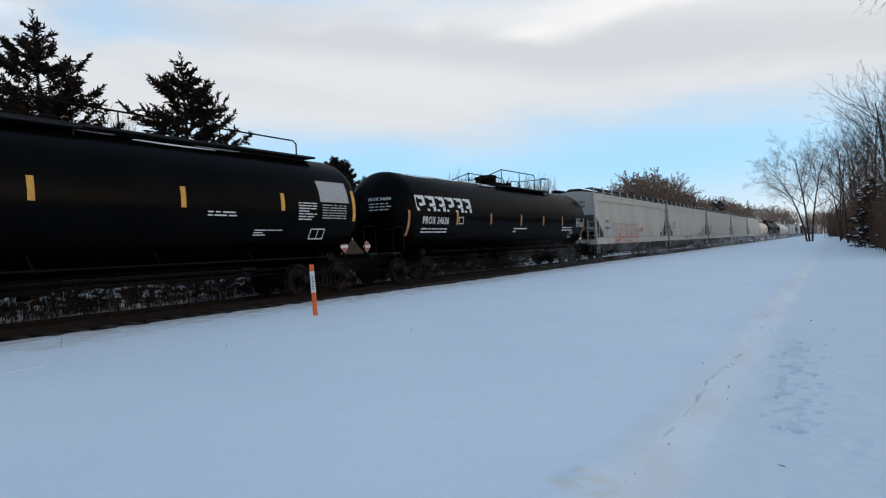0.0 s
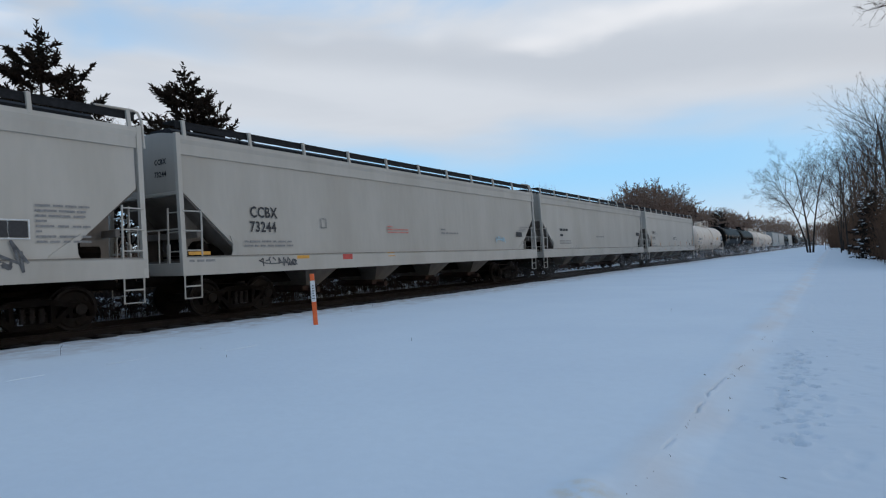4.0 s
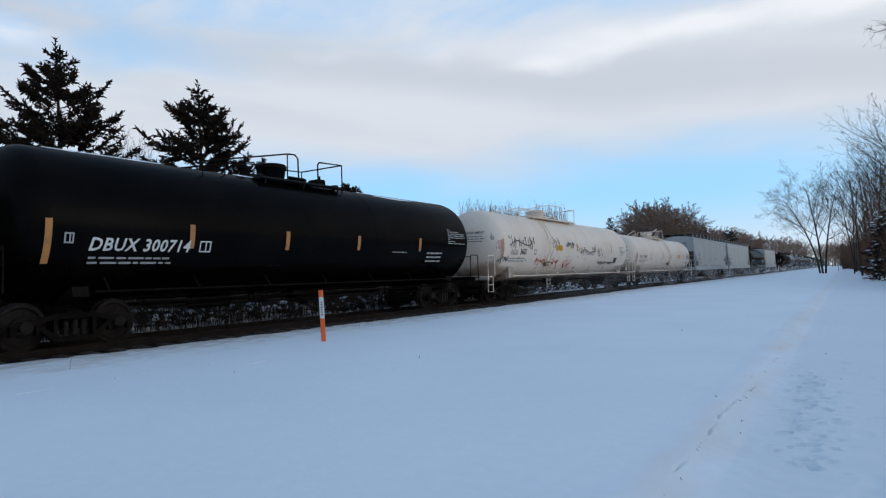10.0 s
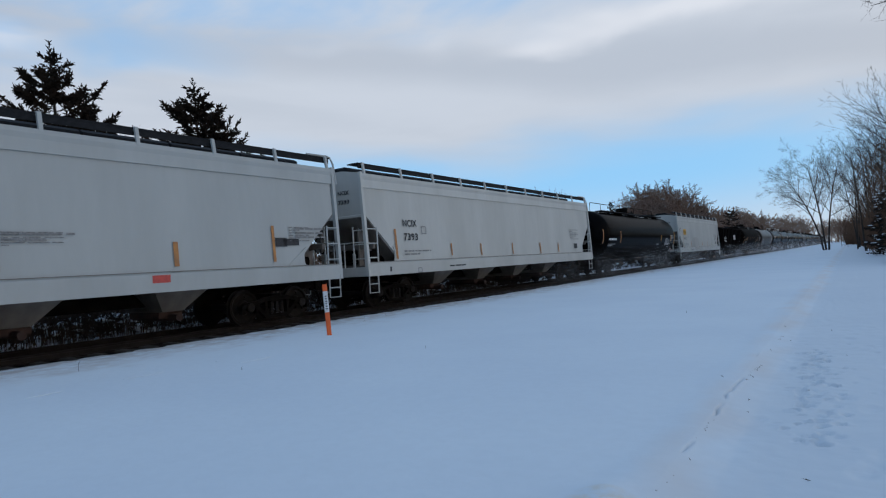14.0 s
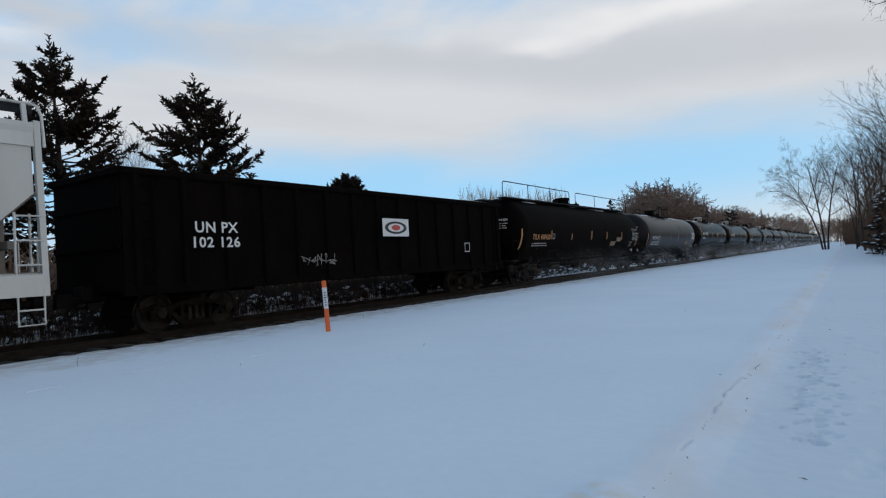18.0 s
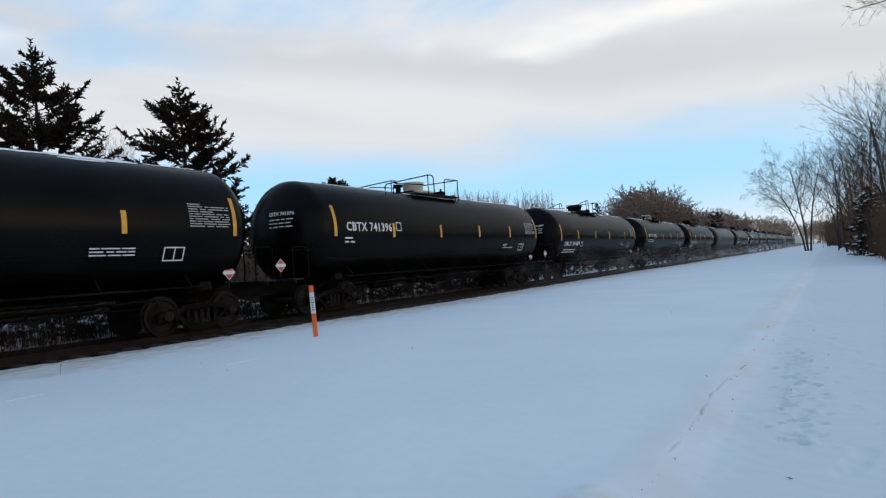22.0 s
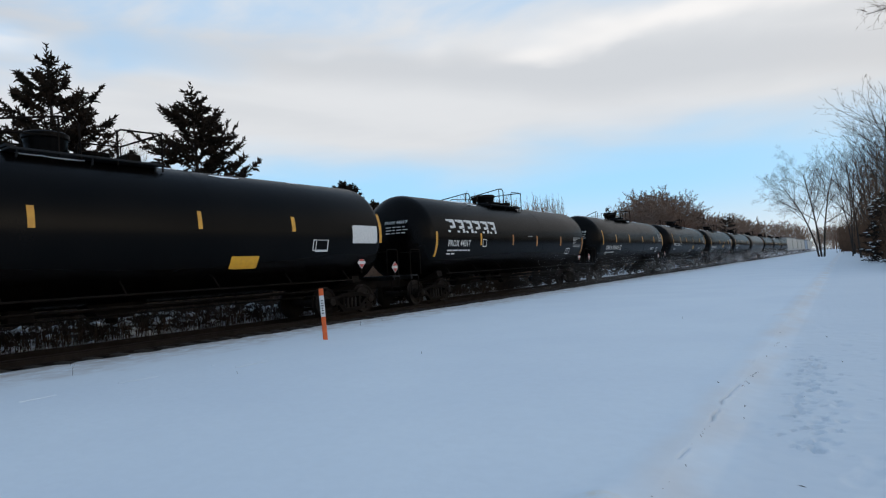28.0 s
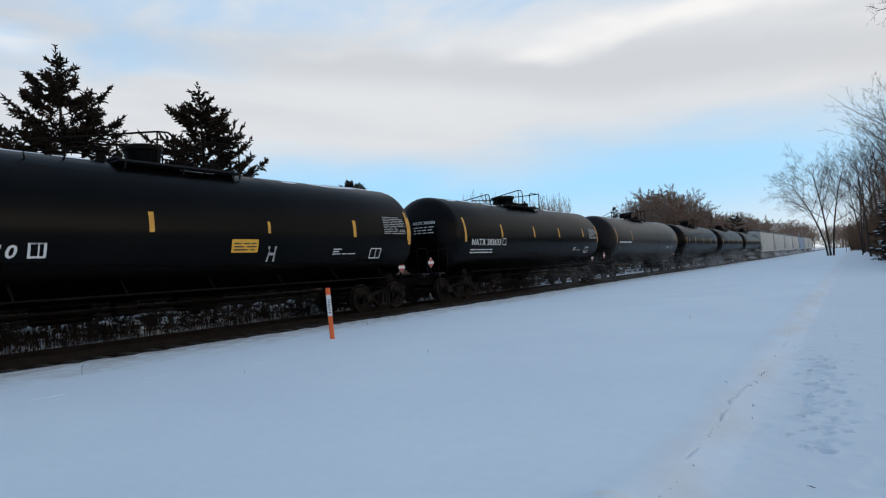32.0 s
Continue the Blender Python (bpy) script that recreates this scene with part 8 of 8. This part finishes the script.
def plants():
    x, y = polar(55.4, 31)
    spruce(x, y, -1.2, 12.2, 5.2, 11, "tall dark spruce with open upswept branches", lift=0.75, ragged=0.38, whorl=0.46, wide=0.76, tilt=(1.5, -1.0), full=2.3, laterals=9, thick=1.35, size=0.19)
    x, y = polar(66.0, 30)
    spruce(x, y, -1.2, 12.95, 6.0, 5, "tall dense dark spruce", lift=0.75, ragged=0.40, whorl=0.46, wide=0.74, tilt=(1.9, -0.8), full=2.3, laterals=9, thick=1.35, size=0.19)
    x, y = polar(75, 34)
    spruce(x, y, -1.2, 13.0, 5.2, 8, "tall dense dark spruce", lift=0.5, whorl=0.6, full=0.5, thick=1.6)
    for az, d, h, w, sd in ((42.8, 62, 12.0, 3.2, 21), (40.2, 66, 10.4, 2.4, 23)):
        x, y = polar(az, d)
        spruce(x, y, -1.2, h, w, sd, "bushy dark pine with a rounded top", wide=1.5, name="pine_tree", lift=1.0, ragged=0.3, whorl=0.5, clear=0.45, full=1.6, thick=2.2, size=0.34, laterals=7)
    x, y = polar(18.3, 112)
    spruce(x, y, -1.0, 11.8, 2.4, 31, "small dark spruce before the woods", whorl=0.6, full=0.5, thick=2.2, size=0.3)
    spruce(2.9, 64, -0.25, 6.2, 2.5, 41, "dark spruce with snow on its branches", snow=0.3, lift=0.1, wide=0.85, whorl=0.36, full=1.0, thick=1.5, size=0.2, clear=0.02)
    spruce(4.2, 58, -0.25, 4.6, 1.9, 42, "low dark spruce with snow on its branches", snow=0.3, lift=0.1, wide=0.6, whorl=0.4, full=0.8, thick=1.7, size=0.2)
    for i, (x, y, h) in enumerate(((-25, 4.5, 6.9), (-26, 8.5, 7.0), (-24.8, 12.2, 6.8), (-26.2, 15.8, 7.1), (-25, 19.4, 6.8), (-26.5, 23, 7.1), (-25.5, 27, 6.9), (-27.5, 31.5, 7.2), (-26.5, 36.5, 7.0), (-28.5, 42, 7.3), (-28, 49, 7.2), (-30, 57, 7.4))):
        spruce(x, y, -1.3, h, 2.9, 70 + i, "young dark spruce with snow on its boughs", snow=0.12, lift=0.2, whorl=0.5, thick=2.3, full=0.75, wide=0.85, clear=0.02, size=0.24)
    for az, d, h, sd in ((62.2, 44, 12.6, 1), (61.0, 46, 12.8, 2), (63.2, 48, 13.0, 3), (61.8, 50, 13.2, 6), (53.0, 52, 9.0, 4)):
        x, y = polar(az, d)
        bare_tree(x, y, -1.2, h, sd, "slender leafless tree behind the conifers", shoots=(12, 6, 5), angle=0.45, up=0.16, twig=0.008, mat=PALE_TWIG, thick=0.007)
    # the lone tree ahead and the thicket beside the path
    bare_tree(-3.1, 112, -0.3, 18.6, 77, "tall leafless tree with several slender trunks rising from the snow", mat=TWIG, stems=((-0.30, 0.05, 0.93), (-0.13, -0.08, 1.0), (0.17, 0.03, 0.97)),
              shoots=(11, 9, 7, 6), angle=0.74, up=0.012, bend=0.04, first=0.40, broad=0.98, thick=0.0105, twig=0.0078, ratio=(0.54, 0.52, 0.44, 0.5), taper=0.50, spread_foot=0.12, apart=0.38)
    spots = ((4.6, 46, 12.6), (5.9, 38, 11.2), (4.0, 56, 14.6), (6.6, 52, 13.6), (3.4, 70, 16.6), (2.4, 74, 15.6), (4.9, 66, 16.4), (1.6, 90, 17.2), (3.2, 92, 18.6), (5.4, 82, 19.0), (0.9, 106, 17.4), (2.6, 112, 20.0), (1.4, 134, 20.0), (4.0, 130, 22.0))
    for i, (x, y, h) in enumerate(spots):
        bare_tree(x, y, -0.3, h, 200 + i, "leafless tree in the thicket beside the path", group="thicket trees", mat=TWIG if i % 2 else PALE_TWIG, turn=i * 1.3,
                  stems=((0.05, 0.02, 1.0),) if i % 3 else ((-0.12, 0.05, 1.0), (0.14, -0.03, 0.9)), shoots=(11, 6, 4, 3), angle=0.62, up=0.05, first=0.30, thick=0.0085, twig=0.0058, spread_foot=0.5)
    reach = bare_tree(7.2, 20, -0.2, 11.0, 303, "leafless tree with one long limb reaching over the path", group="thicket trees", shoots=(11, 7, 5), angle=0.6, first=0.4, thick=0.010, twig=0.005)
    rnd = random.Random(9)
    limb, vs, fs = Shape(), [], []
    limb.tube([(0, 0, 6.2), (-2.4, 0.3, 7.6), (-4.6, 0.6, 8.1), (-6.3, 0.7, 8.0)], 0.05, 6, 0.008)
    for i in range(26):
        f = rnd.random()
        p = Vector((-4.6, 0.6, 8.1)).lerp(Vector((-6.3, 0.7, 8.0)), f)
        q = p + Vector((-rnd.uniform(0.1, 0.6), rnd.uniform(-0.3, 0.3), rnd.uniform(-0.55, 0.35)))
        spindle(vs, fs, p, q, 0.007)
        for k in range(4):
            o = p.lerp(q, rnd.uniform(0.3, 1.0))
            spindle(vs, fs, o, o + Vector((-rnd.uniform(0.0, 0.3), rnd.uniform(-0.2, 0.2), rnd.uniform(-0.25, 0.2))), 0.005)
    part("overhanging_limb", limb, BARK, reach)
    tagged(part("twig_mass", raw("twig_mass", vs, fs), TWIG, reach), kind="stuff")
    brush_patch("brush", "brown leafless brush under the trees beside the path", [(2.6, 9, 42, 75), (3.4, 8, 40, 60), (1.8, 9, 75, 160), (1.2, 8, 160, 330), (-1.0, 2.4, 190, 330)], 15000, (0.8, 4.4), 9, TWIG, r=0.020)
    rnd = random.Random(4)
    sp = []
    for i in range(150):
        y = 62 + 260 * rnd.random() ** 1.4
        x = rnd.uniform(1.3, 3.2) + rnd.uniform(0, 7) * (0.4 + y / 200)
        sp.append((x, y, -0.25, rnd.uniform(5.0, 11.0), 0.9))
    for i in range(70):
        y = rnd.uniform(150, 340)
        sp.append((rnd.uniform(-1.6, 5.0) + (y - 150) * 0.004, y, -0.4, rnd.uniform(6.0, 11.0) * (0.8 + y / 900), 0.9))
    woods("thicket", "dense brown thicket of bare saplings beside the path", sp, 54, TWIG, shoots=(10, 6, 4), angle=0.5, up=0.1, twig=0.012, first=0.15, thick=0.006)
    # weeds along the far side of the track, brush behind them
    near, beyond = [(-21.5, -15.95, -1.5, 34)], [(-24, -17.0, 34, 90)]
    brush_patch("dry_weeds", "dry brown weeds and stalks poking through snow", near, 16000, (0.2, 1.2), 12, WEED, leaf=0.35, category="weeds", r=0.013)
    brush_patch("dry_weeds", "dry brown weeds and stalks poking through snow", beyond, 4000, (0.25, 1.2), 16, WEED, leaf=0.35, category="weeds", r=0.014)
    snow_clumps([(-19.2, -16.4, -1, 15), (-19.2, -16.4, 15, 30), (-21.5, -17.5, -1, 34), (-23, -17.2, 30, 80)], 1300, 13)
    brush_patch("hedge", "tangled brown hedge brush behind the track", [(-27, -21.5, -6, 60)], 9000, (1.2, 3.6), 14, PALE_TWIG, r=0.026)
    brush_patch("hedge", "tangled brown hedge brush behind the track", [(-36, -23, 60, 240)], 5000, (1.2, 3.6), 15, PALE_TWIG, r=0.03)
    # woods far off
    sp = []
    for i in range(34):
        az, d = rnd.uniform(11.9, 16.9), rnd.uniform(140, 175)
        x, y = polar(az, d)
        sp.append((x, y, -1.2, d * (0.106 - 0.0035 * (az - 14.4) ** 2 * 0.7) * rnd.uniform(0.86, 1.04) + 3.0, 1.1))
    woods("russet_woods", "russet-brown round-crowned trees beyond the railway", sp, 51, TWIG_RED, shoots=(12, 8, 7), angle=0.85, up=0.02, twig=0.030, first=0.12, ratio=(0.60, 0.5, 0.45), thick=0.012)
    sp = []
    for i in range(120):
        az = rnd.uniform(2.6, 12.8)
        d = rnd.uniform(250, 420) if az > 5 else rnd.uniform(420, 620)
        x, y = polar(az, d)
        sp.append((x, y, -1.2, d * (0.038 + 0.0036 * (az - 3)) * rnd.uniform(0.75, 1.08) + 2, 1.0))
    for i in range(70):
        az, d = rnd.uniform(-3.5, 1.9), rnd.uniform(400, 560)
        x, y = polar(az, d)
        sp.append((x, y, -1.0, d * 0.030 * rnd.uniform(0.7, 1.1) + 2, 0.9))
    woods("far_woods", "brown winter woods closing the view", sp, 52, TWIG_RED, shoots=(7, 5, 4), angle=0.85, up=0.03, twig=0.055, first=0.1, thick=0.014, ratio=(0.62, 0.55, 0.5))
    sp = []
    for i in range(40):
        az, d = rnd.uniform(22.5, 31.5), rnd.uniform(95, 125)
        x, y = polar(az, d)
        sp.append((x, y, -1.2, (d * 0.122 * (0.94 + 0.01 * (az - 23)) + 2.6) * rnd.uniform(0.88, 1.02), 0.8))
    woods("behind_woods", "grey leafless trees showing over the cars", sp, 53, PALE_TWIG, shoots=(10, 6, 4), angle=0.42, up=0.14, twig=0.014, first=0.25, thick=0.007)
    for az, d, h, sd in ((10.9, 190, 16.0, 61), (10.4, 200, 15.0, 64), (8.3, 240, 16.0, 63)):
        x, y = polar(az, d)
        spruce(x, y, -1.0, h, 4.0, sd, "dark conifer among the far woods", whorl=1.2, ragged=0.5, name="conifer", wide=1.2, full=0.35, thick=4.0, size=0.6, clear=0.3)


def small_things():
    post = tagged(new("marker_post"), "orange plastic utility marker post with a white label", "marker post")
    post.matrix_basis = at(-9.64, 9.54, -0.17) @ Matrix.Rotation(radians(-3.8), 4, "Y") @ Matrix.Rotation(radians(40), 4, "Z")
    sec = [(-0.050, -0.012), (-0.035, -0.022), (0.035, -0.022), (0.050, -0.012), (0.050, 0.012), (0.035, 0.022), (-0.035, 0.022), (-0.050, 0.012)]
    part("stake", Shape().prism(sec, "z", -0.2, 0.56), POST_ORANGE, post)
    part("label_sleeve", Shape().prism([(x * 1.02, y * 1.04) for x, y in sec], "z", 0.56, 1.03), POST_WHITE, post, "white printed warning sleeve")
    part("cap", Shape().prism(sec, "z", 1.03, 1.17).prism([(x * 0.9, y * 0.9) for x, y in sec], "z", 1.17, 1.185), POST_ORANGE, post)
    bars = Shape()
    for i in range(6):
        bars.box((0.004 * (i % 2), -0.0245, 0.64 + i * 0.055), (0.05 - 0.008 * (i % 3), 0.002, 0.022))
        bars.box((0.004 * (i % 2), 0.0245, 0.64 + i * 0.055), (0.05 - 0.008 * (i % 3), 0.002, 0.022))
    part("print", bars, BLACK_MARK, post, "illegible dark print")
    rnd = random.Random(88)
    for x, y, h in ((-10.64, 4.77, 0.30), (-11.3, 13.5, 0.22), (-11.9, 5.3, 0.16), (-11.0, 12.2, 0.18), (-6.2, 8.4, 0.06), (-7.9, 5.9, 0.05), (-1.0, 7.9, 0.05), (-11.6, 20, 0.25), (-3.2, 14.5, 0.06)):
        s = Shape()
        vs, fs = [], []
        for k in range(1):
            a = rnd.uniform(0, 6.28)
            p = Vector((0, 0, -0.03))
            q = Vector((math.cos(a) * h * 0.12, math.sin(a) * h * 0.12, h * rnd.uniform(0.6, 1.0)))
            spindle(vs, fs, p, q, 0.004)
            spindle(vs, fs, p.lerp(q, 0.6), q + Vector((rnd.uniform(-.06, .06), rnd.uniform(-.06, .06), 0.02)), 0.003)
        o = new("weed_stalk", raw("weed_stalk", vs, fs))
        o.data.materials.append(WEED)
        o.matrix_basis = at(x, y, snow_height(x, y))
        tagged(o, "dry brown weed stalk sticking out of the snow", "weed", "weed stalks")
    for i in range(11):
        x, y = -1.05 + rnd.gauss(0, 0.10), 3.2 + 9 * rnd.random()
        if i % 2 == 0:
            x = rnd.uniform(-0.9, 0.6)
        vs, fs = [], []
        a, ln = rnd.uniform(0, 3.14), rnd.uniform(0.010, 0.028)
        d = Vector((math.cos(a), math.sin(a), 0.1)) * ln
        spindle(vs, fs, -d, d, 0.004)
        spindle(vs, fs, Vector((0, 0, 0)), Vector((-d.y, d.x, 0.02)) * 0.7, 0.003)
        o = new("twig", raw("twig", vs, fs))
        o.data.materials.append(BARK)
        o.matrix_basis = at(x, y, snow_height(x, y) + 0.008)
        tagged(o, "small dark broken twig lying on the snow", "twig", "twigs on the path")


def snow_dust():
    """Powder snow whirled up by the wheels, and painted far haze: low ragged veils that drift along the train."""
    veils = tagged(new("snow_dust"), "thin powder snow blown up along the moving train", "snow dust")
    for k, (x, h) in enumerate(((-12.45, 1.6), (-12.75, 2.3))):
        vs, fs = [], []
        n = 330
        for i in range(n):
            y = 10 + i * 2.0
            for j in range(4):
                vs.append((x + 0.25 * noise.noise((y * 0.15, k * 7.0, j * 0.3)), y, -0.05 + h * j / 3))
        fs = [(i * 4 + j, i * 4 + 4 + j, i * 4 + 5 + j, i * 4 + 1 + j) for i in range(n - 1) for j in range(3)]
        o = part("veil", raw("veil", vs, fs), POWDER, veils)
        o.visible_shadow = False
    return veils


plants()
small_things()
DUST = snow_dust()

# ---- what moves ----
def run(t):
    """How far the train has come by t seconds."""
    return 17.4635 * t + 0.00895 * t * t


def motions():
    walk(DUST, [(t, at(0, -6.0 * t, 0)) for t in (0, 8, 16, 24, 32)])
    for car in CARS:
        walk(car.ob, [(t, at(TRACK_X, car.middle - run(t), 0)) for t in (0, 4, 8, 12, 16, 20, 24, 28, 32)])
        # wheels turn while their car is near
        near = [f for f in range(0, 32 * FPS + 1) if -25 < car.middle - run(f / FPS) < 75]
        if not near:
            continue
        for w in CAR_WHEELS[car.ob.name]:
            y = w.location.y
            rows = [(f / FPS, at(0, y, 0.457) @ Matrix.Rotation((run(f / FPS) - run(near[0] / FPS)) / 0.457, 4, "X")) for f in near]
            if near[0] > 0:
                rows.insert(0, (0, rows[0][1]))
            if near[-1] < 32 * FPS:
                rows.append((32.0, rows[-1][1]))
            walk(w, rows)


motions()
